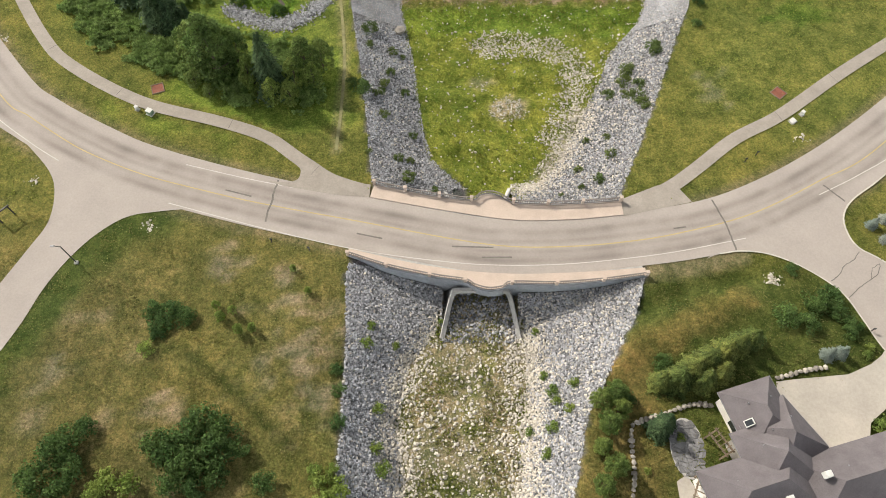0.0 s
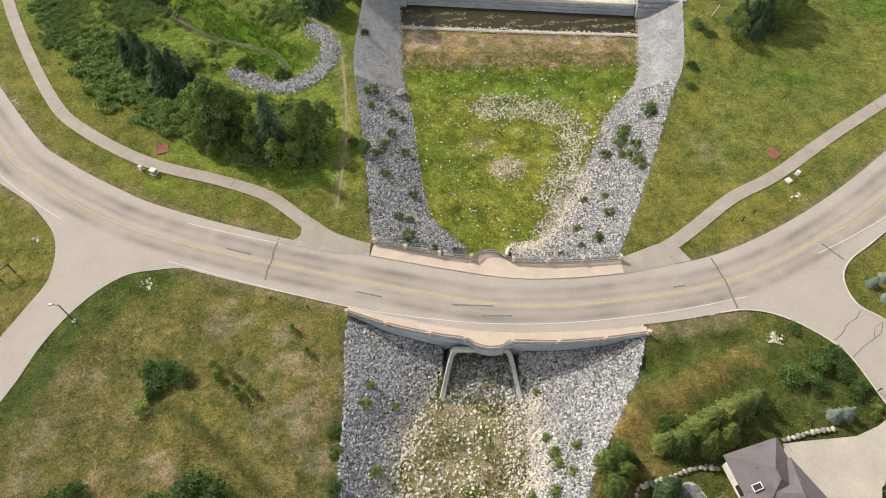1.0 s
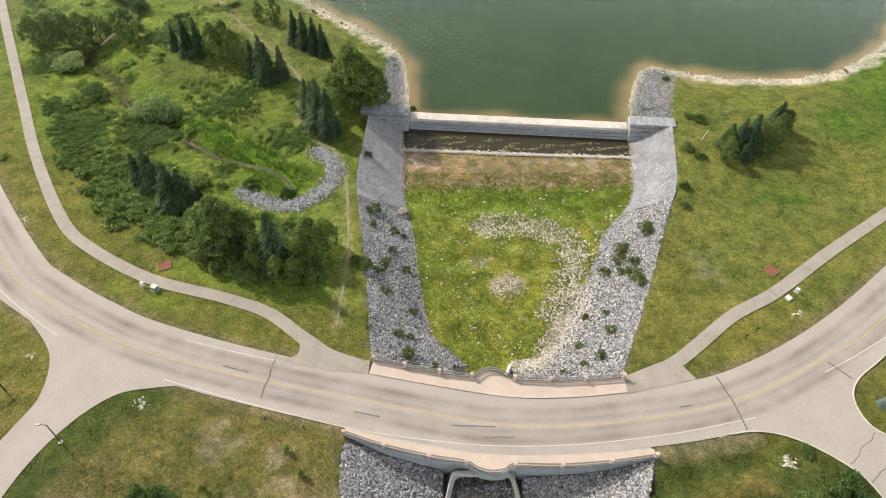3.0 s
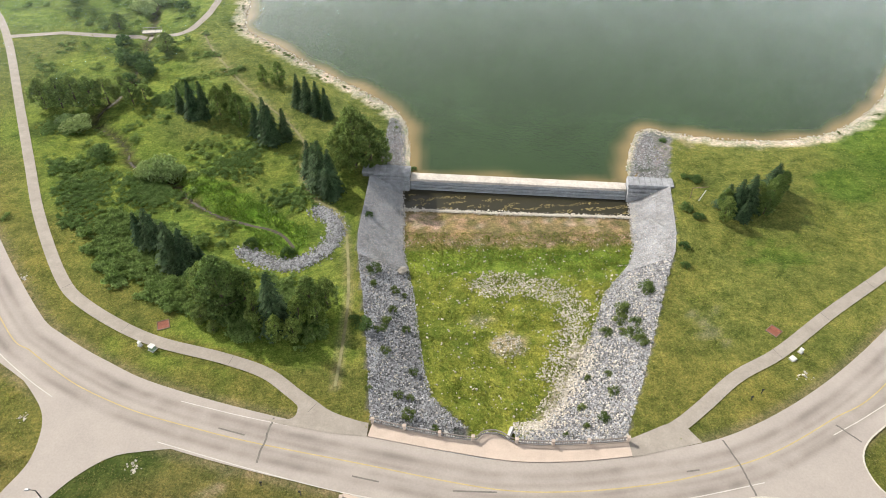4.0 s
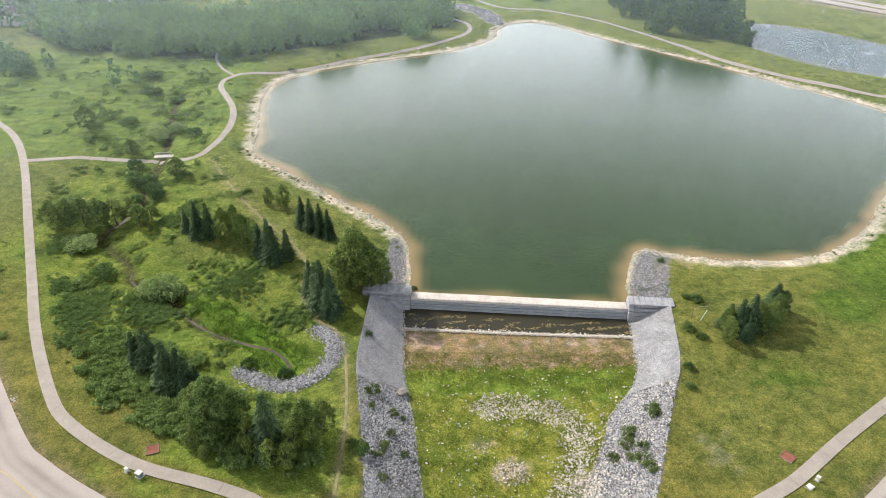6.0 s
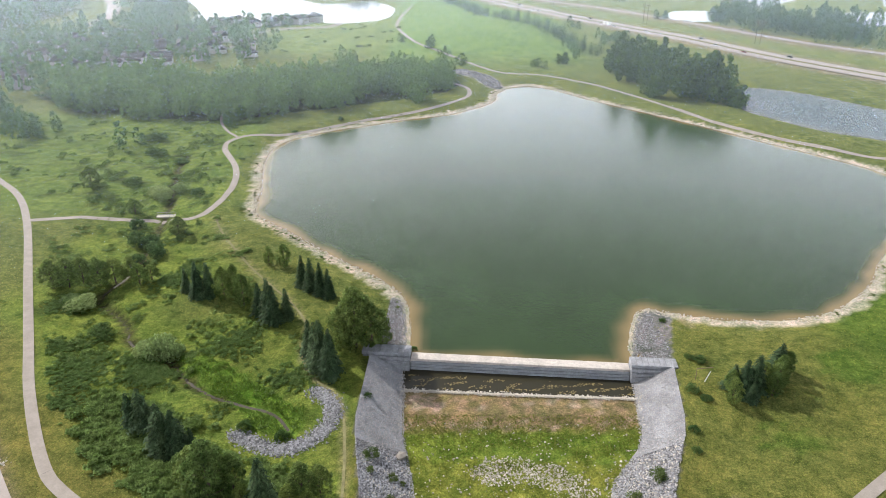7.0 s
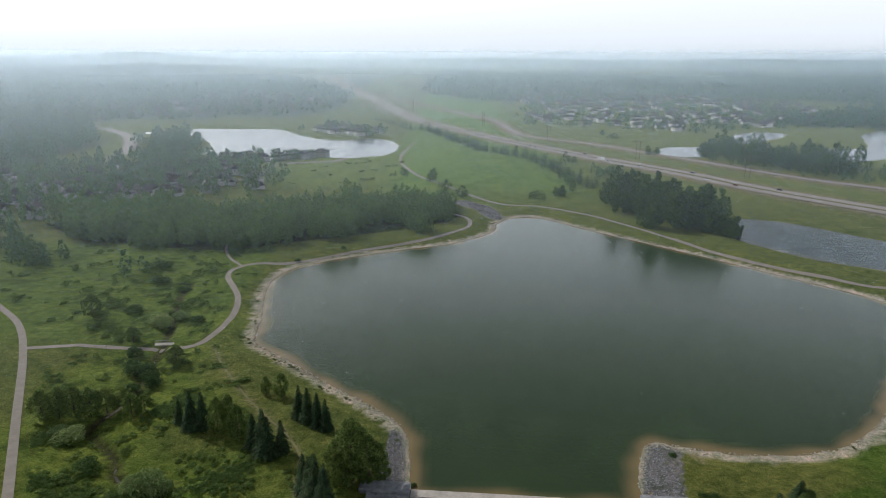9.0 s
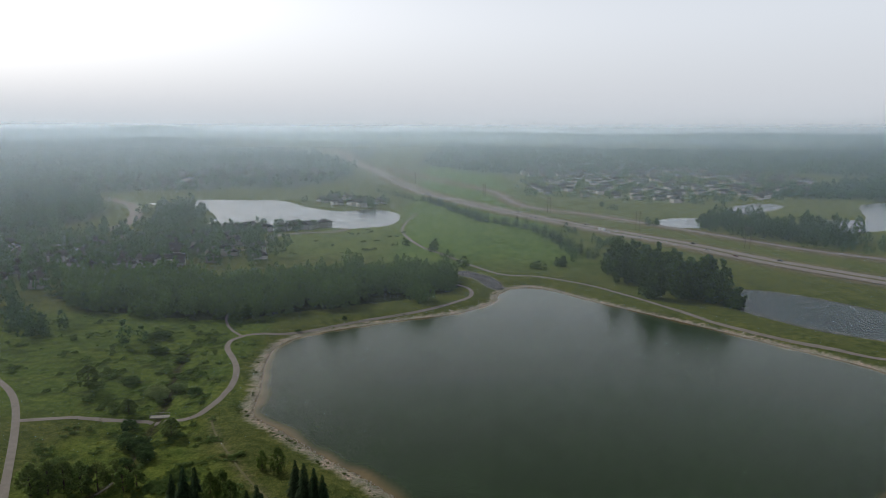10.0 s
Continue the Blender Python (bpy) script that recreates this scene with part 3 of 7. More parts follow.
    c = blend(c, (0.27, 0.25, 0.16), ease(1 - np.hypot((x - 52) / 4, (y - 90) / 7) + 0.5 * n3, 0.3, 0.9) * 0.6)
    reeds = inside(x + n3, y + n3, REEDS) * (0.8 + 0.3 * n2)
    c = blend(c, (0.115, 0.225, 0.022), reeds * 0.85)
    built = near_line(x, y, ROAD[::2])
    c = blend(c, (0.20, 0.175, 0.10), (1 - ease(built, 5.5, 7.6)) * 0.8)
    corner = (1 - ease(np.abs(built - 6.6), 0.6, 2.4)) * ease(y, 40, 46) * (x > 30) * (x < 52) * (y < 57)
    c = blend(c, (0.235, 0.205, 0.115), corner * 0.8)
    c = blend(c, (0.150, 0.225, 0.034), (1 - ease(np.hypot((x + 36) / 26, (y - 90) / 14) + 0.25 * n2, 0.6, 1.1)) * (near_line(x, y, PATH_W[::2]) > 2.2) * 0.8)
    tread = near_line(x, y, TRAIL) + 0.25 * n3
    bare_trail = 0.6 + 0.38 * ease(y, 112, 124) * (1 - ease(y, 140, 150))
    c = blend(c, (0.33, 0.28, 0.18), (1 - ease(tread, 0.5, 1.4)) * bare_trail * 0.6)
    hw = np.minimum(near_line(x, y, HIGHWAY), near_line(x, y, FRONTAGE) + 6)
    c = blend(c, (0.20, 0.175, 0.09), (1 - ease(hw, 14, 34)) * 0.6)
    c = blend(c, (0.27, 0.235, 0.165), (1 - ease(hw + 3 * n2, 14, 22)) * 0.9)
    ch, west, east, floor_, fill = channel(x, y)
    bank = (west | east | fill) & (ch < -0.02)
    c[bank] = (0.13, 0.13, 0.135)
    south = floor_ & (y < 60)
    c[floor_] = (0.205, 0.238, 0.042)
    c = np.where(south[:, None], np.array([0.29, 0.26, 0.155]), c)
    c = blend(c, (0.135, 0.170, 0.036), south * ease(n2 + 0.5 * n3, 0.0, 0.8) * (1 - ease(y, 36, 42)) * 0.7)
    c = blend(c, (0.30, 0.27, 0.20), floor_ * (y > 60) * np.maximum(ease(1 - np.hypot((x - 13) / 4.6, (y - 89.3) / 4.2) + 0.3 * n3, 0, 0.6) * 0.75, ease(1 - np.hypot((x - 8) / 3.4, (y - 95.6) / 2.6) + 0.3 * n3, 0.1, 0.6) * 0.6))
    c = blend(c, (0.42, 0.38, 0.30), floor_ * (y > 60) * (1 - ease(near_line(x, y, np.array([(27, 88), (25.4, 83.5), (21, 75.5), (16.5, 69)])) + 0.4 * n3, 0.8, 2.6)) * (0.7 + 0.3 * n3))
    c = blend(c, (0.145, 0.225, 0.032), floor_ * ease(y + 1.5 * n3, 107, 111) * (1 - ease(y + n3, 117, 120)) * 0.85)
    flat = floor_ & (y > 115)
    c = blend(c, (0.255, 0.19, 0.115), flat * ease(y + n3, 117, 121) * (0.85 + 0.2 * n3))
    c = blend(c, (0.42, 0.35, 0.27), flat * ease(y, 118, 121) * ease(n3 + n2, 0.4, 1.2) * 0.7)
    d = lake_distance(x, y)
    rim = (d < 0.6) & (y > 141) & (x < 200)
    c = blend(c, (0.54, 0.50, 0.41), rim * (1 - ease(-d + 1.2 * n3, 2.8, 4.8)) * (0.9 + 0.15 * n2))
    c = blend(c, (0.22, 0.17, 0.08), (d >= 0.6) * 1.0)
    knob = ((x < -7) & (x > -17) & (y > 142) & (y < 172) & (x > -17 + (y - 142) * 0.06)) | ((x > 47) & (x < 57.5 + np.clip(y - 141, 0, 99) * 0.30) & (y > 137) & (y < 168))
    c[knob & (d < -1.5)] = (0.20, 0.20, 0.20)
    stones_n = near_line(x, y, np.array([(12, 472), (26, 455), (32, 436)]))
    c = blend(c, (0.34, 0.33, 0.31), 1 - ease(stones_n, 4, 9))
    return np.clip(c, 0.015, 0.8)


def build_ground():
    x, y = (v.ravel() for v in np.meshgrid(GX, GY))
    z = ground_z(x, y)
    nx, ny = len(GX), len(GY)
    a = (np.arange(ny - 1)[:, None] * nx + np.arange(nx - 1)).ravel()
    me = mesh_of("ground", np.stack([x, y, z], 1), np.stack([a, a + 1, a + nx + 1, a + nx], 1), M_GROUND, True)
    col = me.color_attributes.new("cover", "FLOAT_COLOR", "POINT")
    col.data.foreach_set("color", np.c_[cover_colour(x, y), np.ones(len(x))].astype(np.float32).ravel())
    return tagged(new("ground", me), "rolling grassland with meadow, gravel shore and carved spillway channel", "ground", kind="structure")


build_ground()


def flat_sheet(name, outline, z, mat):
    """A level sheet within an outline."""
    pts = [Vector((x, y, z)) for x, y in outline]
    return mesh_of(name, [tuple(p) for p in pts], np.array(tessellate_polygon([pts])), mat)


def water_sheet(name, outline, z, mat, step, label, reach):
    """Level water on a grid, with its shallow margin known at each point."""
    lo, hi = outline.min(0) - 2, outline.max(0) + 2
    xs, ys = np.arange(lo[0], hi[0] + step, step), np.arange(lo[1], hi[1] + step, step)
    x, y = (v.ravel() for v in np.meshgrid(xs, ys))
    d = near_line(x, y, np.vstack([outline, outline[:1]]))
    d = np.where(inside(x, y, outline), d, -d)
    nx = len(xs)
    a = (np.arange(len(ys) - 1)[:, None] * nx + np.arange(nx - 1)).ravel()
    f = np.stack([a, a + 1, a + nx + 1, a + nx], 1)
    f = f[(d[f] > -step * 1.3).any(1)]
    if name == "water_pond":
        f = f[(y[f] - (WEIR_A[1] + (x[f] - WEIR_A[0]) * (WEIR_B[1] - WEIR_A[1]) / (WEIR_B[0] - WEIR_A[0]))).max(1) > 1.4]
    used, f = np.unique(f, return_inverse=True)
    me = mesh_of(name, np.stack([x, y, np.full(len(x), z)], 1)[used], f.reshape(-1, 4), mat, True)
    at = me.attributes.new("shallow", "FLOAT", "POINT")
    margin = (1 - ease(d + 1.2 * wobble(x, y, 17, 31), -0.5, reach)) ** 1.6
    at.data.foreach_set("value", margin[used].astype(np.float32))
    return tagged(new(name, me), label, "water", kind="structure")


lake_outline = np.vstack([LAKE, [(46.5, 138.8), (-8.3, 143.4)]])
water_sheet("water_pond", lake_outline, LAKE_Z, M_LAKE, 2.0, "murky green storm pond with sandy shallow margins", 6.2)
water_sheet("water_pond_east", POND_E, -1.0, M_DEEPPOND, 4.0, "narrow blue-grey pond beside the highway", 4.0)
water_sheet("water_lake_west", POND_NW, -1.0, M_POND, 8.0, "pale lake behind the houses", 5.0)
water_sheet("water_pond_north", POND_NE, -1.0, M_POND, 6.0, "small pond among the trees", 4.0)
water_sheet("water_pond_middle", POND_MID, -1.0, M_POND, 6.0, "narrow pond in the parkland below the town", 4.0)
water_sheet("water_pond_far", POND_FAR, -1.0, M_POND, 8.0, "distant pond below the town", 5.0)


# ---- roads and paths ----
def ribbon(name, line, left, right, mat, lift, label="", category="road", kind="structure", parent=None, across=4):
    """A strip along a line that lies on the ground; left and right: metres to its edges, single or along the line."""
    n = sides(line)
    s = np.linspace(0, 1, across + 1)
    l, r = np.broadcast_to(left, len(line)), np.broadcast_to(right, len(line))
    off = l[:, None] * (1 - s) - r[:, None] * s
    p = line[:, None, :2] + off[..., None] * n[:, None]
    z = np.maximum(ground_z(p[..., 0].ravel(), p[..., 1].ravel()), -0.25 if parent is None and category == "road" else -9).reshape(off.shape) + lift
    k = across + 1
    a = (np.arange(len(line) - 1)[:, None] * k + np.arange(across)).ravel()
    me = mesh_of(name, np.dstack([p, z]).reshape(-1, 3), np.stack([a, a + 1, a + k + 1, a + k], 1)[:, ::-1], mat, True)
    ob = new(name, me)
    ob.parent = parent
    return tagged(ob, label, category if parent is None else "", kind=kind if parent is None else "")


def on_bridge(line):
    return (line[:, 0] > -14) & (line[:, 0] < 33) & (line[:, 1] > 45) & (line[:, 1] < 70)


def deck_ribbon(name, line, left, right, mat, z, label="", parent=None):
    n = sides(line)
    l, r = np.broadcast_to(left, len(line)), np.broadcast_to(right, len(line))
    a, b = line[:, :2] + n * l[:, None], line[:, :2] - n * r[:, None]
    v = np.vstack([np.c_[a, np.full(len(a), z)], np.c_[b, np.full(len(b), z)]])
    i, k = np.arange(len(line) - 1), len(line)
    ob = new(name, mesh_of(name, v, np.stack([i, i + k, i + k + 1, i + 1], 1), mat, True))
    ob.parent = parent
    return tagged(ob, label, "road" if parent is None else "", kind="structure" if parent is None else "")


def lane_road(line, left, right, z, label):
    """Asphalt across two lanes, with the wheel tracks known at each point."""
    s = np.linspace(left, -right, 43)
    p = line[:, None, :2] + s[None, :, None] * sides(line)[:, None]
    a = (np.arange(len(line) - 1)[:, None] * 43 + np.arange(42)).ravel()
    me = mesh_of("road", np.c_[p.reshape(-1, 2), np.full(43 * len(line), z)], np.stack([a, a + 1, a + 44, a + 43], 1)[:, ::-1], M_ROAD, True)
    wear = sum(w * np.exp(-((s - o) / r) ** 2) for o, r, w in ((2.75, 0.75, 0.85), (0.95, 0.55, 0.6), (-1.0, 0.55, 0.55), (-2.75, 0.75, 0.8), (1.85, 0.3, 0.2), (-1.85, 0.3, 0.2)))
    q = p.reshape(-1, 2)
    streak = 0.75 + 0.35 * wobble(q[:, 0], q[:, 1], 16, 33) + 0.25 * wobble(q[:, 0], q[:, 1], 5, 34)
    me.attributes.new("wear", "FLOAT", "POINT").data.foreach_set("value", (np.tile(wear, len(line)) * np.clip(streak, 0.3, 1.2)).astype(np.float32))
    return tagged(new("road", me), label, "road", kind="structure")


main_road = lane_road(ROAD, 5.4, 5.2, 0.10, "pale worn asphalt road curving over the bridge")
CENTRE = curve_points([(-140, 160), (-108, 116.5), (-85.3, 89.1), (-78.2, 83.7), (-71.7, 79.2), (-64.8, 75.0), (-54, 70.2), (-43.3, 66.9), (-32, 63.9), (-13, 59.8), (1.5, 56.6), (11, 55.1), (20.5, 55.0), (30.2, 55.8), (40, 57.5), (53.3, 61.3), (67, 68.2), (81.6, 77.0), (120, 111), (160, 154)], 1.0)
SOUTH_EDGE = curve_points([(-90, 88.5), (-83.2, 82.6), (-75.1, 76.7), (-69.5, 73.1)], 1.0)
SOUTH_EDGE_MID = curve_points([(-48, 64.0), (-30, 58.6), (-13.7, 54.4), (1.5, 52.1), (10.9, 51.5), (20.3, 51.7), (29.7, 52.6), (39.4, 54.0), (51.3, 56.5)], 1.0)
SOUTH_EDGE_EAST = curve_points([(66.1, 65.2), (74.3, 69.4), (84, 75.4), (100, 89)], 1.0)
NORTH_EDGE = curve_points([(-46.3, 72.2), (-35.7, 69.3), (-26.4, 67.1)], 1.0)
deck_ribbon("centre_line", CENTRE, 0.11, 0.11, M_YELLOW, 0.112, "faded yellow centre line", main_road)
for edge_run in (SOUTH_EDGE, SOUTH_EDGE_MID, SOUTH_EDGE_EAST, NORTH_EDGE):
    deck_ribbon("edge_line", edge_run, 0.08, 0.08, M_WHITE, 0.112, "worn white edge line", main_road)


RNG_ROAD = np.random.default_rng(12)


def polygon_road(name, outline, z, mat, label):
    return tagged(new(name, flat_sheet(name, outline, z, mat)), label, "road", kind="structure")


WEST_ROAD = [*curve_points([(-86, 85.4), (-82.8, 82.8), (-74.2, 74.7), (-69.9, 69.7), (-68.2, 64.9), (-68.0, 59.9), (-69.6, 55.6), (-73, 47.5), (-79, 33), (-90, 5)], 1.5),
             *curve_points([(-80, 5), (-73, 27), (-69, 36.5), (-66.9, 41.8), (-65.3, 47.2), (-62.8, 52.6), (-59.1, 57.7), (-54.6, 61.2), (-49.1, 62.3), (-42, 63.0)], 1.5), (-45, 66), (-58, 71), (-72, 79)]
EAST_ROAD = [*curve_points([(44, 52.6), (46.3, 53.5), (50.1, 54.0), (54.1, 53.5), (57.9, 51.9), (61.8, 49.2), (64.9, 45.9), (66.8, 41.0), (68.3, 36.8), (72.5, 29), (80, 20)], 1.5), (92, 26),
             *curve_points([(86, 36), (80, 45), (73.4, 51.8), (69.7, 54.7), (68.7, 58.2), (69.3, 61.3), (71.7, 64.2), (76, 67.2), (82, 71.5), (90, 79)], 1.5), (84, 78), (66, 67), (52, 59)]
polygon_road("road_west", WEST_ROAD, 0.094, M_ROAD, "side road of pale asphalt with a wide mouth")
polygon_road("road_east", EAST_ROAD, 0.094, M_ROAD, "side road of pale cracked asphalt")
kerb_line = curve_points([(92, 29), (86, 36), (80, 45), (73.4, 51.8), (69.7, 54.7), (68.7, 58.2), (69.3, 61.3), (71.7, 64.2), (76, 67.2), (80, 70.2)], 1.0)
deck_ribbon("kerb", curve_points([(46.3, 53.5), (50.1, 54.0), (54.1, 53.5), (57.9, 51.9), (61.8, 49.2), (64.9, 45.9), (66.8, 41.0), (68.3, 36.8), (72.5, 29)], 1.0), 0.12, 0.12, M_SLAB, 0.2, "pale concrete kerb round the garden corner")
deck_ribbon("kerb", kerb_line, 0.14, 0.14, M_SLAB, 0.2, "pale concrete kerb round the corner")
for line, w in (([(-29.3, 68.7), (-29.7, 66.5), (-29.9, 64.2), (-30.4, 62), (-30.5, 60.1)], 0.17), ([(47.0, 64.3), (47.8, 61.8), (48.4, 59.5), (48.9, 57), (49.2, 54.3)], 0.15), ([(67.4, 67.2), (68.6, 65.8), (70.2, 63.9)], 0.15),
                ([(69.7, 53.8), (68.4, 52.3), (66.6, 51.2), (65.2, 49.6), (63.5, 48.4)], 0.07), ([(72.5, 51.5), (71.5, 49.6), (70.1, 48.6), (68, 47.3), (65.4, 45.2)], 0.07), ([(70.1, 48.6), (71, 50.6), (72.5, 51.5)], 0.05), ([(71.8, 46), (72.8, 45), (73.4, 44.4)], 0.04)):
    deck_ribbon("sealed_crack", curve_points(line, 0.5) + RNG_ROAD.normal(0, 0.05, (len(curve_points(line, 0.5)), 2)), w, w, M_TAR, 0.118, "dark sealed crack", main_road)
for x, y, turn, long in ((-12.5, 57.2, -13, 4.5), (5, 55.0, -2, 7.0), (9, 53.0, 0, 5.0), (40.5, 58.6, 8, 2.2), (-36.0, 66.0, -16, 5.0)):
    bar = [(x + s * long / 2 * math.cos(radians(turn)) - q * 0.14 * math.sin(radians(turn)), y + s * long / 2 * math.sin(radians(turn)) + q * 0.14 * math.cos(radians(turn))) for s, q in ((-1, -1), (1, -1), (1, 1), (-1, 1))]
    part("tar_patch", flat_sheet("tar_patch", bar, 0.12, M_TAR), M_TAR, main_road, "dark patch of tar")
ribbon("path_west", PATH_W, 1.25, 1.25, M_PATH, 0.18, "narrow paved footpath along the valley", "path")
ribbon("path_east", PATH_E, 1.25, 1.25, M_PATH, 0.13, "narrow paved footpath beside the road", "path")
for line, spots in ((PATH_E, (18, 26, 30, 36, 44, 52)), (PATH_W, (118, 128, 140, 150))):
    for k in spots:
        p, q = line[k] + sides(line)[k] * 1.2, line[k] - sides(line)[k] * 1.2 + (0.25, 0.2)
        deck_ribbon("sealed_crack", np.array([p, (p + q) / 2, q]), 0.045, 0.045, M_TAR, 0.215 + gz(*line[k]), "dark crack across the path", main_road)
ribbon("trail", TRAIL, 0.3, 0.3, M_WORN, 0.07, "narrow trodden dirt trail through the grass", "trail")
ribbon("creek", CREEK, 0.38, 0.38, M_MUD, 0.06, "dark narrow creek winding through the valley", "creek", across=2)
ribbon("path_pond", PATH_X, 1.3, 1.3, M_PATH, 0.14, "gravel footpath round the storm pond", "path")
ribbon("path_spur", PATH_SPUR, 0.7, 0.7, M_PATH, 0.14, "thin footpath into the wood", "path")
ribbon("path_north", PATH_N, 1.4, 1.4, M_PATH, 0.25, "gravel footpath along the far shore and up the hill", "path")
MOUTH_W = [(-31.4, 68.6), *curve_points([(-27.6, 68.2), (-25.9, 68.9), (-25.5, 70.6), (-26.3, 72.7), (-28.2, 75.4)], 0.4), *curve_points([(-26.7, 75.4), (-23.1, 72.7), (-19.4, 70.0), (-14.6, 68.1), (-12.8, 67.7)], 0.6), (-12.9, 65.0), (-19.1, 65.6), (-28, 67.4)]
for apron, label in ((MOUTH_W, "paved mouth of the footpath"), ([(31, 64.3), (38, 67.3), (41.5, 67.0), (43.5, 63.8), (31, 60.9)], "paved mouth of the footpath")):
    polygon_road("path_mouth", apron, 0.138, M_PATH, label)


# ---- the bridge: deck, pavements, headwalls, balustrades and corrugated arch ----
bridge = base("bridge", 8.0, 57.0, 0.0, 0, "concrete road bridge over a corrugated arch culvert", "bridge")
TO_BRIDGE = Matrix.Translation((-8.0, -57.0, 0))


def to_bridge(me):
    me.transform(TO_BRIDGE)
    return me


S_LINE, N_LINE = curve_points(S_RAIL, 0.4), curve_points(N_RAIL, 0.4)


def slab_between(name, outer, inner, z0, z1, mat, label):
    v, f, k = [], [], len(outer)
    for line, z in ((outer, z1), (inner, z1), (inner, z0), (outer, z0)):
        v += [(x, y, z) for x, y in line]
    for q in range(4):
        for i in range(k - 1):
            a, b = q * k + i, ((q + 1) % 4) * k + i
            f.append((a, a + 1, b + 1, b))
    me = mesh_of(name, v, f, mat)
    bm = bmesh.new()
    bm.from_mesh(me)
    bmesh.ops.recalc_face_normals(bm, faces=bm.faces[:])
    bm.to_mesh(me)
    bm.free()
    return part(name, to_bridge(me), mat, bridge, label)


def resample(points, n):
    p = curve_points(points, 0.2)
    return p[np.linspace(0, len(p) - 1, n).astype(int)]


slab_between("pavement", S_LINE, resample([(-15.8, 54.7), (-3, 51.5), (8.8, 50.0), (20, 50.0), (33.4, 50.9)], len(S_LINE)), -0.5, 0.24, M_WALK, "pinkish concrete pavement")
slab_between("pavement", N_LINE, resample([(-12.8, 65.0), (0, 62.3), (11.8, 60.3), (22, 60.3), (31.2, 61.2)], len(N_LINE)), -0.5, 0.24, M_WALK, "pinkish concrete pavement")
deck = ROAD[on_bridge(ROAD)]
slab_between("deck", deck + sides(deck) * 5.6, deck - sides(deck) * 6.2, -0.9, 0.07, M_CONC, "")


def headwall(line, out):
    """A wall below a balustrade, open at the arch."""
    v, f = [], []
    for x, y in line:
        q = np.clip(abs(x - ARCH_X) / (ARCH_HALF - 0.2), 0, 1)
        low = ARCH_FOOT + (ARCH_TOP - ARCH_FOOT) * (1 - q**2.6) ** 0.6 - 0.1 if q < 1 else -6.5
        for dy, z in ((0.0, 0.30), (out * 0.28, 0.30), (out * 0.28, 0.0), (out * 0.1, -0.06), (out * 0.1, low), (-out * 0.4, low)):
            v.append((x, y + dy, z))
    for i in range(len(line) - 1):
        for q in range(6):
            a, b = i * 6 + q, i * 6 + (q + 1) % 6
            f.append((a, a + 6, b + 6, b))
    me = mesh_of("headwall", v, f, M_WALLSTONE)
    bm = bmesh.new()
    bm.from_mesh(me)
    bmesh.ops.recalc_face_normals(bm, faces=bm.faces[:])
    bm.to_mesh(me)
    bm.free()
    part("headwall", to_bridge(me), M_WALLSTONE, bridge, "grey block headwall")


headwall(S_LINE, -1)
headwall(N_LINE, 1)


ARCH_SHAPE = curve_points([(-0.93, 0.0), (-0.84, 0.32), (-0.75, 0.66), (-0.675, 0.90), (-0.63, 0.98), (-0.55, 1.0), (-0.3, 1.02), (0.0, 1.03), (0.3, 1.02), (0.55, 1.0), (0.63, 0.98), (0.675, 0.90), (0.75, 0.66), (0.84, 0.32), (0.93, 0.0)], 0.01)


def arch_ring(s, grow=0.0):
    """A point of the arch's outline, s from 0 (west foot) to 1 (east foot)."""
    u, w = ARCH_SHAPE[int(round(s * (len(ARCH_SHAPE) - 1)))]
    return ARCH_X + (ARCH_HALF + grow) * u, ARCH_FOOT + (ARCH_TOP + grow - ARCH_FOOT) * w


def bevel_y(z, south):
    drop = np.clip(ARCH_TOP - z, 0, 9)
    return 47.4 - drop * 1.85 if south else 65.2 + drop * 1.6


def build_arch():
    v, f, n, rows = [], [], 40, 150
    for j in range(rows + 1):
        for i in range(n + 1):
            x, z = arch_ring(i / n)
            y0, y1 = bevel_y(z, True), bevel_y(z, False)
            y = y0 + (y1 - y0) * j / rows
            g = 0.05 * math.sin(j * 2.1)
            v.append((x * (1 + 0) + g * (x - ARCH_X) / ARCH_HALF, y, z + g * 0.5))
    for j in range(rows):
        for i in range(n):
            a = j * (n + 1) + i
            f.append((a, a + 1, a + n + 2, a + n + 1))
    part("barrel", to_bridge(mesh_of("barrel", v, f, M_STEEL, True)), M_STEEL, bridge, "corrugated steel arch barrel")
    for south in (True, False):
        v, f, n = [], [], 48
        for i in range(n + 1):
            for grow, lift in ((-0.06, 0.0), (0.75, 0.0), (0.75, -0.7), (-0.06, -0.7)):
                x, z = arch_ring(i / n, grow)
                xi, zi = arch_ring(i / n, 0)
                y = bevel_y(zi, south)
                v.append((x, y + (lift if not south else -lift) + (-0.1 if south else 0.1), z))
        for i in range(n):
            for q in range(4):
                a, b = i * 4 + q, i * 4 + (q + 1) % 4
                f.append((a, a + 4, b + 4, b))
        me = mesh_of("arch_collar", v, f, M_CONC)
        bm = bmesh.new()
        bm.from_mesh(me)
        bmesh.ops.recalc_face_normals(bm, faces=bm.faces[:])
        bm.to_mesh(me)
        bm.free()
        part("arch_collar", to_bridge(me), M_CONC, bridge, "bevelled concrete collar round the arch mouth")


build_arch()


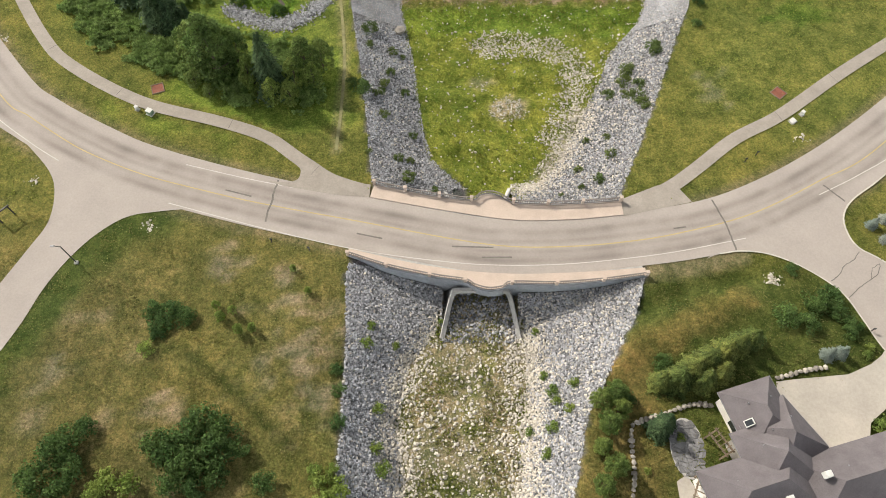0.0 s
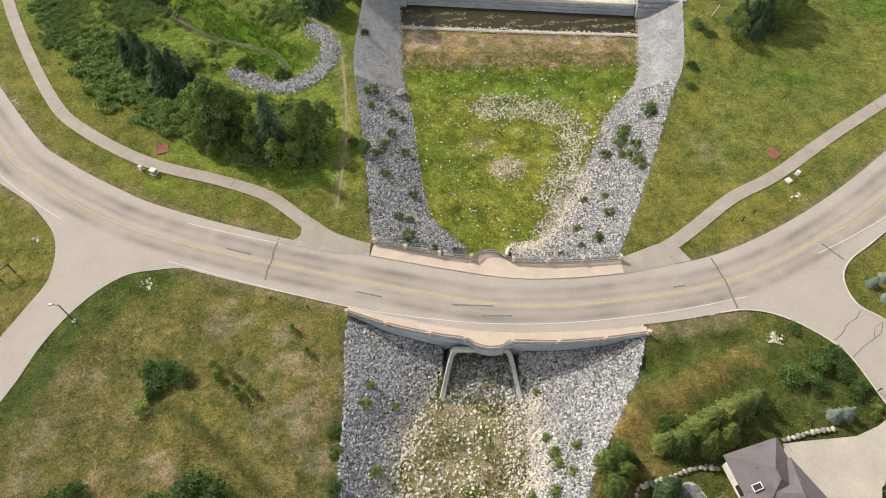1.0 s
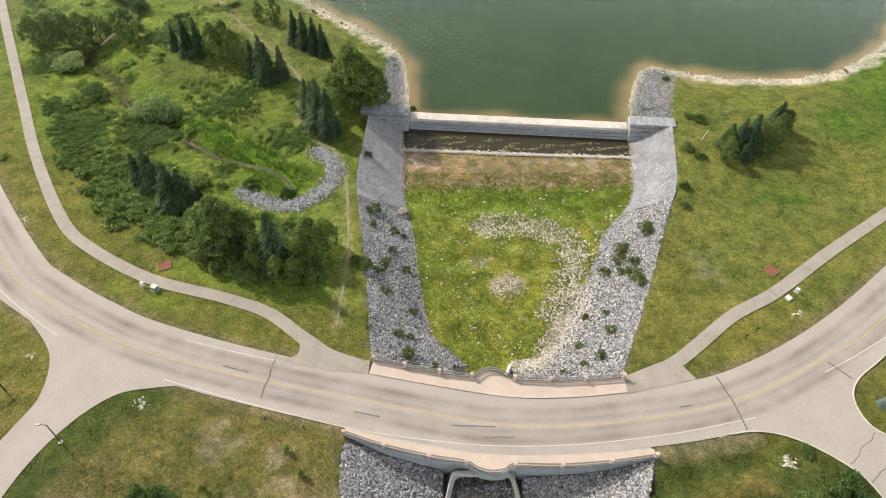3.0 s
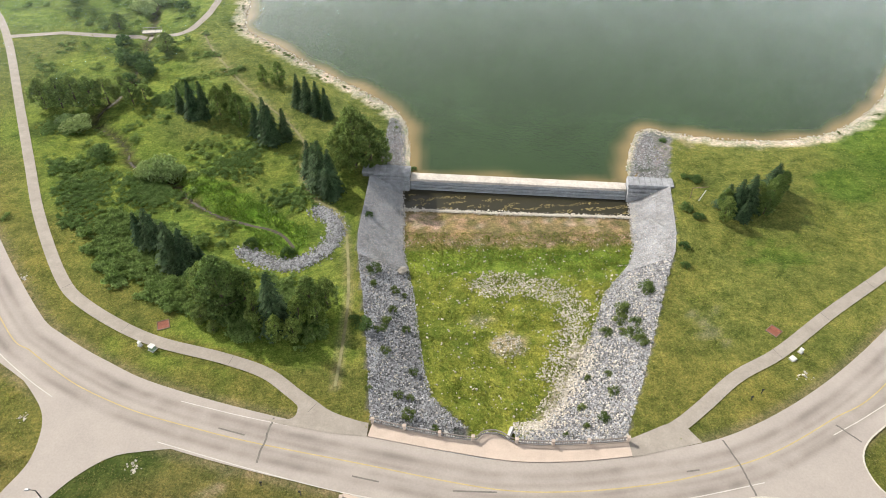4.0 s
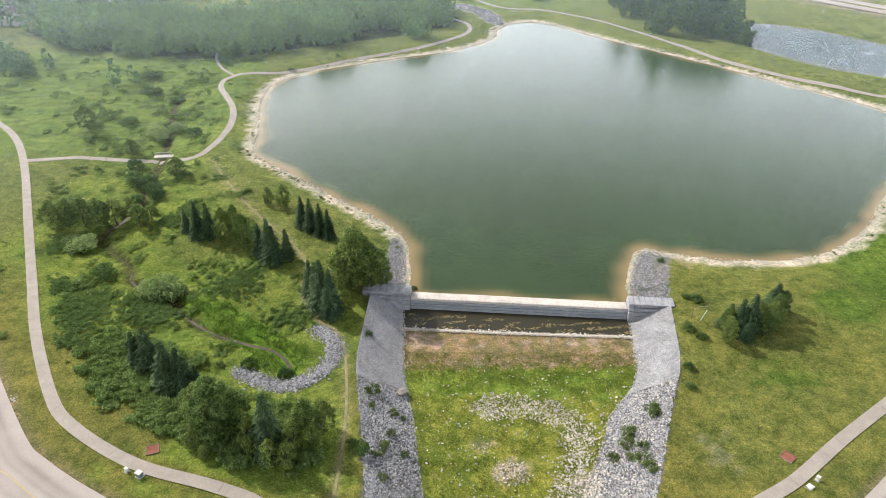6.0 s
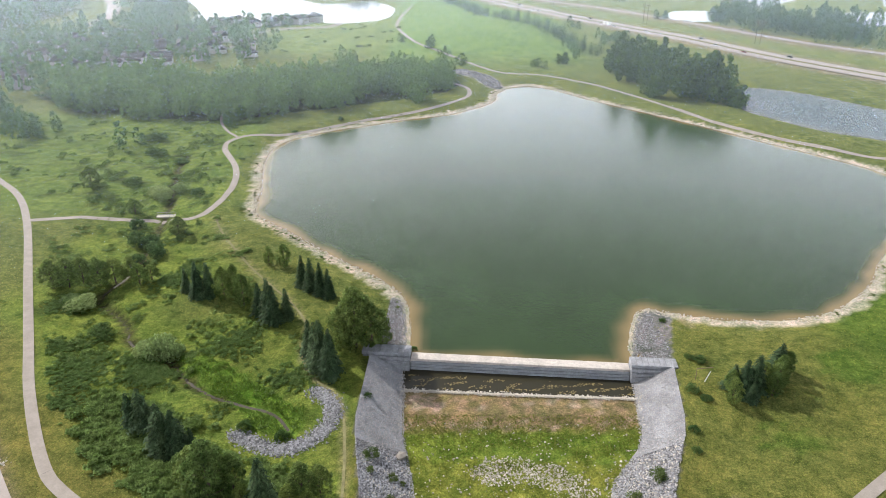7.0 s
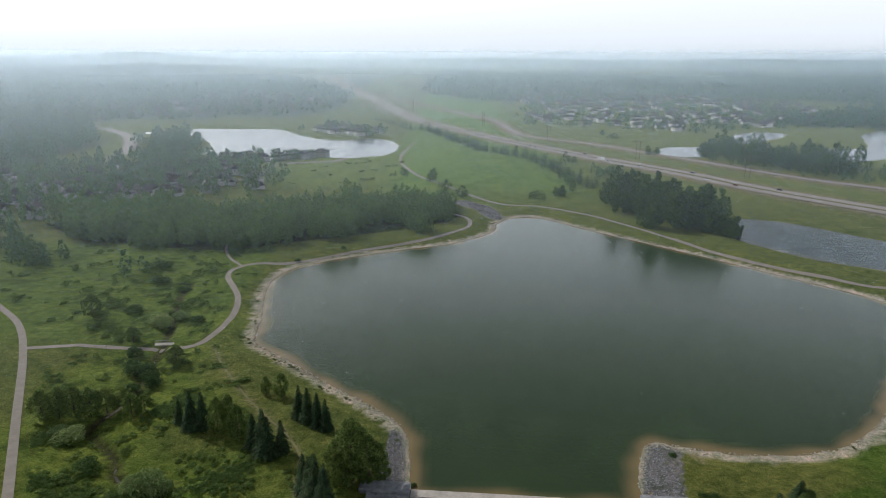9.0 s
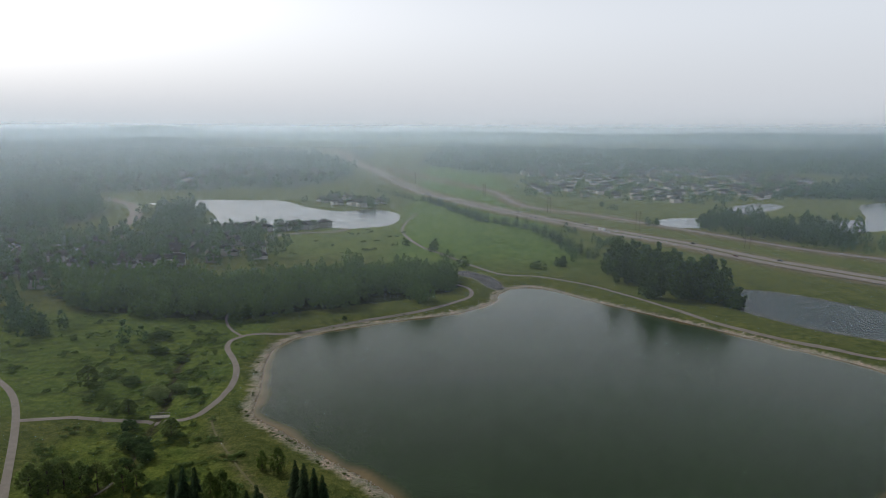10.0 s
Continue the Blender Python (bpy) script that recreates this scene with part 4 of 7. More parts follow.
def balustrade(line, posts, label):
    """Square stone posts with two rails and thin balusters between them."""
    rail = base("balustrade", line[0][0], line[0][1], 0.24, 0, label, "balustrade", "balustrades of the bridge")
    ox, oy = line[0]
    post_me = bpy.data.meshes.new("post")
    bm = box(-0.24, 0.24, -0.24, 0.24, 0, 1.15, 0.03)
    box_into(bm, -0.30, 0.30, -0.30, 0.30, 1.15, 1.3, 0.04)
    bm.to_mesh(post_me)
    bm.free()
    post_me.materials.append(M_WALK)
    for x, y in posts:
        q = part("post", post_me, M_WALK, rail, "pinkish concrete post with a cap")
        q.location = (x - ox, y - oy, 0)
    for z, r in ((1.0, 0.09), (0.18, 0.06)):
        n = sides(line)
        v, f = [], []
        for (x, y), (nx, ny) in zip(line, n):
            for s, h in ((-r, 0), (r, 0), (r, 0.12), (-r, 0.12)):
                v.append((x + nx * s - ox, y + ny * s - oy, z + h))
        for i in range(len(line) - 1):
            for k in range(4):
                a, b = i * 4 + k, i * 4 + (k + 1) % 4
                f.append((a, a + 4, b + 4, b))
        part("rail", mesh_of("rail", v, f, M_RAIL), M_RAIL, rail)
    me = bpy.data.meshes.new("baluster")
    bm = box(-0.05, 0.05, -0.05, 0.05, 0.24, 1.0)
    bm.to_mesh(me)
    bm.free()
    me.materials.append(M_RAIL)
    for x, y in line[::1]:
        if min(math.hypot(x - a, y - b) for a, b in posts) > 0.45:
            q = part("baluster", me, M_RAIL, rail)
            q.location = (x - ox, y - oy, 0)


balustrade(S_LINE, [(-15.9, 53.5), (-9.4, 51.3), (-2.2, 49.5), (3.6, 48.5), (11.2, 48.0), (18.5, 47.9), (26.2, 48.5), (33.4, 49.5)], "concrete balustrade with posts above the arch mouth")
balustrade(N_LINE, [(-12.1, 67.7), (-6.6, 66.3), (-0.6, 65.0), (5.0, 64.2), (12.3, 63.7), (18.3, 63.3), (24.3, 63.5), (31.0, 64.0)], "concrete balustrade with posts facing the pond")


# ---- the weir ----
def build_weir():
    (ax, ay), (bx, by) = WEIR_A, WEIR_B
    long, turn = math.hypot(bx - ax, by - ay), math.degrees(math.atan2(by - ay, bx - ax))
    weir = base("weir", ax, ay, 0, turn, "long pale concrete overflow weir between stone gabions", "weir")
    part("crest", box(0, long, -1.4, 1.5, -2.6, -1.75, 0.08), M_CREST, weir, "stained concrete crest slab")
    for k, (y, z) in enumerate(((-1.7, -2.4), (-2.0, -3.1), (-2.3, -3.8))):
        part("gabion_course", box(0.02, long - 0.02, y, -0.5, z - 0.68, z, 0.08), M_WALLSTONE, weir, "dark course of stone-filled gabions")
    part("footing", box(-0.5, long + 0.5, -1.2, 1.6, -6.5, -2.65), M_CONC, weir)
    for x0, x1, label in ((-12.4, -0.1, "stone gabion wing wall"), (long + 0.1, long + 11.4, "stone gabion wing wall")):
        wing = base("gabion_wall", 0, 0, 0, 0, "stepped gabion wall of grey stones", "gabion wall", "gabion walls beside the weir")
        wing.matrix_basis = pose(ax, ay, 0, 0, 0, turn)
        for k in range(3):
            n = 8
            for i in range(n):
                s, e = x0 + (x1 - x0) * i / n, x0 + (x1 - x0) * (i + 1) / n
                part("gabion", box(s + 0.02, e - 0.02, -2.9 + 0.5 * k, 1.8, -2.75 + 0.95 * k, -1.83 + 0.95 * k, 0.1), M_GABION, wing)
        part("gabion_footing", box(x0, x1, -3.0, 1.7, -6.5, -2.78), M_GABION, wing)
    return weir


build_weir()


def strip_on_bank(name, west, y0, y1, label):
    """A mattress of small stones on a bank of the channel."""
    ys, v, f, n = np.arange(y0, y1 + 0.1, 1.0), [], [], 12
    for y in ys:
        a = np.interp(y, CH_Y, W_OUT if west else E_IN)
        b = np.interp(y, CH_Y, W_IN if west else E_OUT)
        for i in range(n + 1):
            x = a + (b - a) * i / n
            v.append((x, y, channel(np.array([x]), np.array([y]))[0][0] + 0.22))
    for j in range(len(ys) - 1):
        for i in range(n):
            a = j * (n + 1) + i
            f.append((a, a + 1, a + n + 2, a + n + 1))
    tagged(new(name, mesh_of(name, v, f, M_GABION, True)), label, "gabion mattress", "gabion mattresses on the banks")


strip_on_bank("gabion_mattress", True, 111, 141, "smooth mattress of small grey stones on the bank")
strip_on_bank("gabion_mattress", False, 110, 137, "smooth mattress of small grey stones on the bank")
tagged(new("water_pool", flat_sheet("water_pool", [(-10.4, 132.8), (18, 131.1), (47.2, 129.4), (48, 136.6), (-10.4, 141.6)], -4.46, M_POOL)), "dark still pool below the weir with floating weed", "water", kind="structure")
sill = curve_points([(-9.6, 132.8), (18, 131.0), (46.2, 129.6)], 1.0)
slv = base("sill", 18, 131, -4.8, 0, "low pale stone sill along the pool", "sill")
part("kerbstone", mesh_of("kerbstone", [(x - 18, y - 131 + dy, z) for x, y in sill for dy, z in ((-0.4, 0), (-0.2, 0.38), (0.2, 0.38), (0.4, 0))],
     [(i * 4 + q, i * 4 + 4 + q, i * 4 + 5 + q, i * 4 + 1 + q) for i in range(len(sill) - 1) for q in range(3)], M_PALESTONE), M_PALESTONE, slv)


# ---- stones ----
def rock_shape():
    bm = bmesh.new()
    bmesh.ops.create_icosphere(bm, subdivisions=1, radius=1.0)
    v = np.array([q.co for q in bm.verts])
    f = np.array([[q.index for q in p.verts] for p in bm.faces])
    bm.free()
    return v, f


def scatter_mesh(name, v, f, at, size, mat, flat=(0.55, 0.9), sink=0.15, wild=0.25, tilt=0.5):
    """Many copies of a small shape, turned, stretched and joined into one mesh. at: x, y, z rows; size: radius each."""
    n, k = len(at), len(v)
    turn = RNG.uniform(0, 6.283, n)
    lean = RNG.normal(0, tilt, (n, 2))
    sx, sy, sz = RNG.uniform(0.75, 1.25, n), RNG.uniform(0.75, 1.25, n), RNG.uniform(*flat, n)
    p = v[None] * (1 + RNG.uniform(-wild, wild, (n, k, 1)))
    p = p * np.stack([sx, sy, sz], 1)[:, None] * size[:, None, None]
    p[..., 2] += p[..., 0] * lean[:, :1] * 0.5 + p[..., 1] * lean[:, 1:] * 0.5
    c, s = np.cos(turn)[:, None], np.sin(turn)[:, None]
    x, y = p[..., 0] * c - p[..., 1] * s, p[..., 0] * s + p[..., 1] * c
    q = np.stack([x, y, p[..., 2]], -1) + at[:, None]
    q[..., 2] += (size * (sz - sink))[:, None] * 0.5
    return mesh_of(name, q.reshape(-1, 3), (f[None] + (np.arange(n) * k)[:, None, None]).reshape(-1, f.shape[1]), mat)


ROCK_V, ROCK_F = rock_shape()
ICO_V = np.array([(0, 0, 1), *[(math.cos(a) * 0.9, math.sin(a) * 0.9, 0.35) for a in np.arange(5) * 1.2566], *[(math.cos(a), math.sin(a), -0.45) for a in np.arange(5) * 1.2566 + 0.63]])
ICO_F = np.array([*[(0, 1 + i, 1 + (i + 1) % 5) for i in range(5)], *[(1 + i, 6 + i, 1 + (i + 1) % 5) for i in range(5)], *[(1 + (i + 1) % 5, 6 + i, 6 + (i + 1) % 5) for i in range(5)]])


def fill_area(n, x0, x1, y0, y1, keep):
    x, y = RNG.uniform(x0, x1, n), RNG.uniform(y0, y1, n)
    ok = keep(x, y)
    x, y = x[ok], y[ok]
    return np.stack([x, y, ground_z(x, y)], 1)


def stones(name, at, lo, hi, mat, label):
    size = lo + (hi - lo) * RNG.random(len(at)) ** 2.2
    tagged(new(name, scatter_mesh(name, ICO_V, ICO_F, at, size, mat, (0.45, 0.95), 0.15, 0.4, 0.7)), label, "stones", kind="stuff")


def bank_keep(lo, hi):
    def keep(x, y):
        ch, west, east, floor_, fill = channel(x, y)
        rail_s, rail_n = np.interp(x, *np.array(S_RAIL).T), np.interp(x, *np.array(N_RAIL).T)
        ok = (west | east | fill) & (ch < -0.05) & (y > lo) & (y < hi) & ((y < rail_s - 0.3) | (y > rail_n + 0.5))
        return ok & ~((np.abs(x - ARCH_X) < ARCH_HALF + 0.5) & (y > 40) & (y < 70) & (ch < -4.5))
    return keep


def toe_pale(x, y):
    """Share of pale stones: most near the channel's floor, more on the east bank."""
    wi, ei = np.interp(y, CH_Y, W_IN), np.interp(y, CH_Y, E_IN)
    toe = np.where(x < 5, 1 - ease(wi - x, 0.0, 4.0), 1 - ease(x - ei, 0.0, 5.0)) * np.maximum(1 - ease(y, 40, 47), ease(y, 66, 70) * (1 - ease(y, 84, 94)) * (x > 8))
    return np.clip(0.7 * toe + 0.06 + 0.10 * (x > 8), 0, 1)


for lo, hi, x0, x1, n, place in ((8, 52, -18, 36, 145000, "below the bridge"), (62, 113, -21, 58, 180000, "beside the channel")):
    rocks = fill_area(n, x0, x1, lo, hi, bank_keep(lo, hi))
    pale = RNG.random(len(rocks)) < toe_pale(rocks[:, 0], rocks[:, 1])
    stones("riprap", rocks[~pale], 0.07, 0.26 if lo < 50 else 0.23, M_STONE, "bank of loose grey riprap stones " + place)
    stones("riprap_pale", rocks[pale], 0.07, 0.26 if lo < 50 else 0.23, M_PALESTONE, "paler riprap stones " + place)
stones("rubble_mouth", fill_area(3000, -0.5, 13, 40, 56, lambda x, y: channel(x, y)[3] & (RNG.random(len(x)) < 0.75)), 0.1, 0.34, M_STONE, "grey stones in the mouth of the arch")
stones("rubble_south", fill_area(22000, -9, 15, 6, 47, lambda x, y: channel(x, y)[3] & (RNG.random(len(x)) < 0.2 + 0.45 * ease(np.abs(x - 3) / 9, 0.6, 0.95) + 0.08 * wobble(x, y, 7, 41))), 0.07, 0.30, M_PALESTONE, "pale rubble scattered on the channel floor")


RUBBLE_RUN = curve_points([(9.5, 106.5), (17, 106.2), (24, 104), (27.5, 99.5), (26.5, 93), (24.4, 87), (22.5, 81)], 1.0)


def floor_rocks(x, y):
    """Pale stones: a strip by the toe of the bank, a ragged run across the floor, and loose patches."""
    rough = 0.55 * wobble(x, y, 6, 45) + 0.45 * wobble(x, y, 2.6, 46)
    toe = np.interp(y, CH_Y, E_IN) - x
    a = (1 - ease(toe + 0.8 * rough, 1.2, 4.0)) * (1 - 0.8 * ease(y, 83, 91)) * (1 - ease(y, 104, 110))
    b = ease(1 - np.hypot((x - 13) / 4.6, (y - 89.3) / 4.2) + 0.35 * rough, 0.1, 0.6)
    c = 1 - ease(near_line(x, y, RUBBLE_RUN) - 1.5 * rough, 1.2, 4.8)
    d = ease(1 - np.hypot((x - 8) / 3.4, (y - 95.6) / 2.6) + 0.4 * rough, 0.3, 0.9)
    return channel(x, y)[3] & (y < 122) & (RNG.random(len(x)) < np.maximum.reduce([a, 0.7 * b, 0.85 * c, 0.4 * d, 0.022 + 0.03 * np.clip(rough, 0, 1)]))


stones("rubble_north", fill_area(50000, -9, 46, 68, 122, floor_rocks), 0.06, 0.26, M_PALESTONE, "pale stones strewn in the grassy channel")


def shore_keep(x, y):
    d = lake_distance(x, y)
    return (d < 0.3) & (d > -2.6 - wobble(x, y, 20, 43)) & (y > 146) & ((x < -9) | (x > 47) | (y > 152)) & (RNG.random(len(x)) < 0.6)


shore = LAKE[RNG.integers(0, len(LAKE), 30000)] + RNG.normal(0, 2.4, (30000, 2))
shore = shore[shore_keep(shore[:, 0], shore[:, 1])]
stones("shore_stones", np.c_[shore, ground_z(shore[:, 0], shore[:, 1])], 0.07, 0.28, M_PALESTONE, "band of pale stones along the pond's edge")
knob = fill_area(30000, -17, 58, 138, 172, lambda x, y: (((x < -8) & (x > -17 + (y - 142) * 0.06) & (y > 146)) | ((x > 47.5) & (x < 57 + (y - 141) * 0.30) & (y > 141) & (y < 168))) & (lake_distance(x, y) < -1))
stones("riprap_shore", knob, 0.07, 0.24, M_STONE, "grey riprap stones beside the weir")
loop = curve_points([(-45.5, 114.2), (-39, 110.5), (-33.8, 109.2), (-28.1, 112.4), (-25, 118.1), (-25.8, 124.3), (-30.4, 128.5)], 0.1)
loop = loop[RNG.integers(0, len(loop), 6500)] + RNG.normal(0, 1.0, (6500, 2))
stones("riprap_creek", np.c_[loop, ground_z(loop[:, 0], loop[:, 1])], 0.09, 0.30, M_STONE, "crescent of grey stones at the creek's end")
mattress = fill_area(64000, -20, 58, 110, 141, lambda x, y: (channel(x, y)[1] | channel(x, y)[2]) & (channel(x, y)[0] < -0.05) & (y < 138.5))
mattress[:, 2] += 0.27
stones("gabion_stones", mattress, 0.05, 0.14, M_MATTRESS, "small grey stones in the gabion mattresses")
band = sill[RNG.integers(0, len(sill), 2600)] + RNG.normal(0, 0.35, (2600, 2)) + RNG.uniform(-0.5, 0.5, (2600, 1)) * (1, 0)
stones("sill_stones", np.c_[band, np.full(2600, -4.55)], 0.07, 0.24, M_PALESTONE, "pale stones along the sill of the pool")
side = np.vstack([curve_points([(-9.8, 118), (-10.0, 128), (-10.2, 141)], 0.3), curve_points([(44.6, 118), (46.4, 128), (47.2, 137)], 0.3)])
side = side[RNG.integers(0, len(side), 1500)] + RNG.normal(0, 0.4, (1500, 2))
stones("toe_stones", np.c_[side, ground_z(side[:, 0], side[:, 1])], 0.08, 0.28, M_PALESTONE, "pale stones along the foot of the mattresses")
inlet = fill_area(2500, 5, 40, 425, 480, lambda x, y: near_line(x, y, np.array([(12, 472), (26, 455), (32, 436)])) < 6)
stones("riprap_inlet", inlet, 0.3, 0.8, M_STONE, "apron of grey stones at the far inlet")
for x, y, n in ((-50.3, 59.3, 24), (-73.1, 68.8, 18), (53.8, 48.8, 60), (-88.9, 103.7, 16), (66.5, 77.5, 16)):
    q = RNG.normal(0, 0.6, (n, 2)) + (x, y)
    stones("rock_pile", np.c_[q, ground_z(q[:, 0], q[:, 1])], 0.09, 0.3, M_PALESTONE, "small pile of pale stones in the grass")


# ---- plants ----
def tri_cloud(points, normals, size, g, droop=0.0):
    """Small leaf-shaped triangles round points, turned at random but mostly facing outwards."""
    n = len(points)
    a = g.normal(size=(n, 3))
    d = normals + 0.7 * g.normal(size=(n, 3))
    d /= np.linalg.norm(d, axis=1, keepdims=True) + 1e-9
    u = np.cross(d, a)
    u /= np.linalg.norm(u, axis=1, keepdims=True) + 1e-9
    w = np.cross(d, u)
    s = (size * g.uniform(0.6, 1.4, n))[:, None]
    q = np.stack([points - u * s * 0.6 - w * s * 0.4, points + u * s * 0.6 - w * s * 0.4, points + w * s * 0.8], 1)
    return q.reshape(-1, 3)


def limb(p, q, r0, r1, sides_=5):
    p, q = np.array(p, float), np.array(q, float)
    d = (q - p) / np.linalg.norm(q - p)
    u = np.cross(d, (0.3, 0.9, 0.1))
    u /= np.linalg.norm(u)
    w = np.cross(d, u)
    ang = np.arange(sides_) * 6.283 / sides_
    ring = lambda c, r: c + r * (np.cos(ang)[:, None] * u + np.sin(ang)[:, None] * w)
    v = np.vstack([ring(p, r0), ring(q, r1)])
    f = [(i, (i + 1) % sides_, sides_ + (i + 1) % sides_, sides_ + i) for i in range(sides_)]
    return v, f


def wood_mesh(limbs):
    v, f, k = [], [], 0
    for a, b in limbs:
        v.append(a)
        f += [tuple(k + i for i in q) for q in b]
        k += len(a)
    return mesh_of("trunk", np.vstack(v), np.array(f), M_BARK, True)


def broadleaf(seed, height=1.0, wide=0.36, clumps=150, leaves=60, leaf=0.023, crown_from=0.08):
    """Meshes of a broadleaf tree one metre high: trunk with limbs, and crown of many small leaves in uneven clumps."""
    g = np.random.default_rng(seed)
    limbs = [limb((0, 0, -0.03), (0.01, 0.01, 0.45), 0.022, 0.014), limb((0.01, 0.01, 0.45), (0, 0.02, 0.85), 0.014, 0.004)]
    centres = []
    for k in range(clumps):
        z = crown_from + (0.97 - crown_from) * g.random() ** 0.85
        env = wide * math.sin(math.pi * min(1, (z - crown_from + 0.10) / (1.06 - crown_from))) ** 0.7
        a, r = g.uniform(0, 6.283), env * (0.35 + 0.65 * g.random() ** 0.6)
        centres.append((r * math.cos(a), r * math.sin(a), z))
    for c in centres[:14]:
        limbs.append(limb((0, 0, max(0.15, c[2] - 0.25)), c, 0.008, 0.002, 4))
    pts, nor = [], []
    for c in centres:
        n = int(leaves * g.uniform(0.6, 1.3))
        d = g.normal(size=(n, 3))
        d /= np.linalg.norm(d, axis=1, keepdims=True)
        rad = g.uniform(0.03, 0.085)
        pts.append(np.array(c) + d * rad * g.uniform(0.55, 1.0, (n, 1)) * (1, 1, g.uniform(0.7, 1.3)))
        nor.append(d + (0, 0, 0.3))
    pts, nor = np.vstack(pts), np.vstack(nor)
    v = tri_cloud(pts, nor, leaf, g)
    return wood_mesh(limbs), v, np.arange(len(v)).reshape(-1, 3)


def conifer(seed, wide=0.22, tiers=34, each=19, fine=True):
    """Meshes of a spruce one metre high: drooping sprays in tiers round a straight trunk."""
    g = np.random.default_rng(seed)
    limbs = [limb((0, 0, -0.03), (0, 0, 0.6), 0.018, 0.009), limb((0, 0, 0.6), (0, 0, 1.0), 0.009, 0.001)]
    v = []
    for t in range(tiers):
        z = 0.04 + 0.94 * (t + g.uniform(-0.4, 0.4)) / tiers
        reach = wide * (1.03 - z) ** 0.68 * g.uniform(0.7, 1.2)
        n = max(6, int(each * (1.2 - z)))
        for k in range(n):
            a = 6.283 * (k + g.uniform(-0.4, 0.4)) / n + t * 1.7
            r = reach * g.uniform(0.45, 1.3)
            c, s_ = math.cos(a), math.sin(a)
            tip = np.array((c * r, s_ * r, z - r * g.uniform(0.15, 0.5)))
            root = np.array((c * r * 0.15, s_ * r * 0.15, z + 0.012))
            side = np.array((-s_, c, 0)) * (r * g.uniform(0.10, 0.17) + 0.006)
            mid = root * 0.4 + tip * 0.6 + (0, 0, 0.012)
            v += [root, mid - side, tip, root, tip, mid + side]
            if fine:
                for f in (0.45, 0.7, 0.9):
                    p = root * (1 - f) + tip * f
                    for sg in (-1, 1):
                        out = p + side * sg * g.uniform(1.0, 1.9) * (1.25 - f) * 2 + (c * r * 0.12, s_ * r * 0.12, -g.uniform(0.005, 0.03))
                        v += [p + (0, 0, 0.008), p + (tip - root) * 0.14, out]
    v = np.array(v)
    return wood_mesh(limbs), v, np.arange(len(v)).reshape(-1, 3)


def plant_kind(name, wood, v, f, leaf_mat, label, category):
    thing = base(name, 0, 0, -500, 0, label, category)
    if wood is not None:
        part("trunk", wood, M_BARK, thing)
    part("crown", mesh_of("crown", v, f, leaf_mat), leaf_mat, thing)
    return thing


def bush_shape(seed, clumps=22, leaves=40, leaf=0.10):
    g = np.random.default_rng(seed)
    pts, nor = [], []
    for k in range(clumps):
        a, r = g.uniform(0, 6.283), 0.75 * g.random() ** 0.6
        c = np.array((r * math.cos(a), r * math.sin(a), 0.15 + 0.6 * (1 - r * r) * g.uniform(0.5, 1.1)))
        n = int(leaves * g.uniform(0.6, 1.4))
        d = g.normal(size=(n, 3))
        d /= np.linalg.norm(d, axis=1, keepdims=True)
        pts.append(c + d * g.uniform(0.16, 0.34) * (1, 1, 0.8))
        nor.append(d + (0, 0, 0.4))
    pts = np.vstack(pts)
    pts[:, 2] = np.abs(pts[:, 2])
    v = tri_cloud(pts, np.vstack(nor), leaf, g)
    return v, np.arange(len(v)).reshape(-1, 3)


KINDS = {}
for s in range(3):
    KINDS["spruce", s] = ("spruce_tree", *conifer(20 + s), M_SPRUCE, "dark green pointed spruce in the grass", "tree")
    KINDS["poplar", s] = ("poplar_tree", *broadleaf(30 + s, wide=0.29 + 0.05 * s), M_LEAF, "dark green leafy poplar in the grass", "tree")
    KINDS["young", s] = ("young_tree", *broadleaf(40 + s, wide=0.32, clumps=90, leaf=0.030), M_LIGHTLEAF, "light green young broadleaf tree", "tree")
    KINDS["willow", s] = ("willow_shrub", None, *bush_shape(50 + s, 44, 60, 0.075), M_WILLOW, "rounded grey-green willow shrub", "shrub")
    KINDS["shrub", s] = ("shrub", None, *bush_shape(60 + s, 30, 45, 0.085), M_DARKLEAF, "low dark green shrub", "shrub")
    KINDS["stony", s] = ("bush", None, *bush_shape(74 + s, 26, 44, 0.085), M_STONEBUSH, "olive green bush among the riprap stones", "bush")
    KINDS["green", s] = ("bush", None, *bush_shape(70 + s), M_LIGHTLEAF, "low bright green bush", "bush")
    KINDS["blue", s] = ("blue_spruce", *conifer(80 + s, 0.3), M_BLUESPRUCE, "silvery blue spruce by the garden", "tree")
for s in range(3):
    KINDS["olive", s] = ("spruce_tree", *conifer(84 + s, 0.36), M_OLIVESPRUCE, "yellowish green drooping spruce by the house", "tree")
MODELS, USED = {}, set()


def plant(kind, x, y, high, wide=None, label="", group=""):
    """Sets one plant on the ground: trees by their height, bushes also by their width."""
    s = int(RNG.integers(0, 3))
    key = (kind, s)
    turn = RNG.uniform(0, 360)
    w = (wide / 2 if KINDS[key][1] is None else wide) if wide else high
    m = pose(x, y, gz(x, y) - 0.05, 0, 0, turn) @ Matrix.Diagonal((w, w, high, 1))
    if key not in MODELS:
        MODELS[key] = plant_kind(*KINDS[key])
        MODELS[key].matrix_basis = m
        ob = MODELS[key]
    else:
        ob = copy_thing(MODELS[key], m)
        ob.scale = (w, w, high)
    return tagged(ob, label, "", group)


def plant_all(kind, rows, label="", group=""):
    for row in rows:
        plant(kind, *row, label=label, group=group)


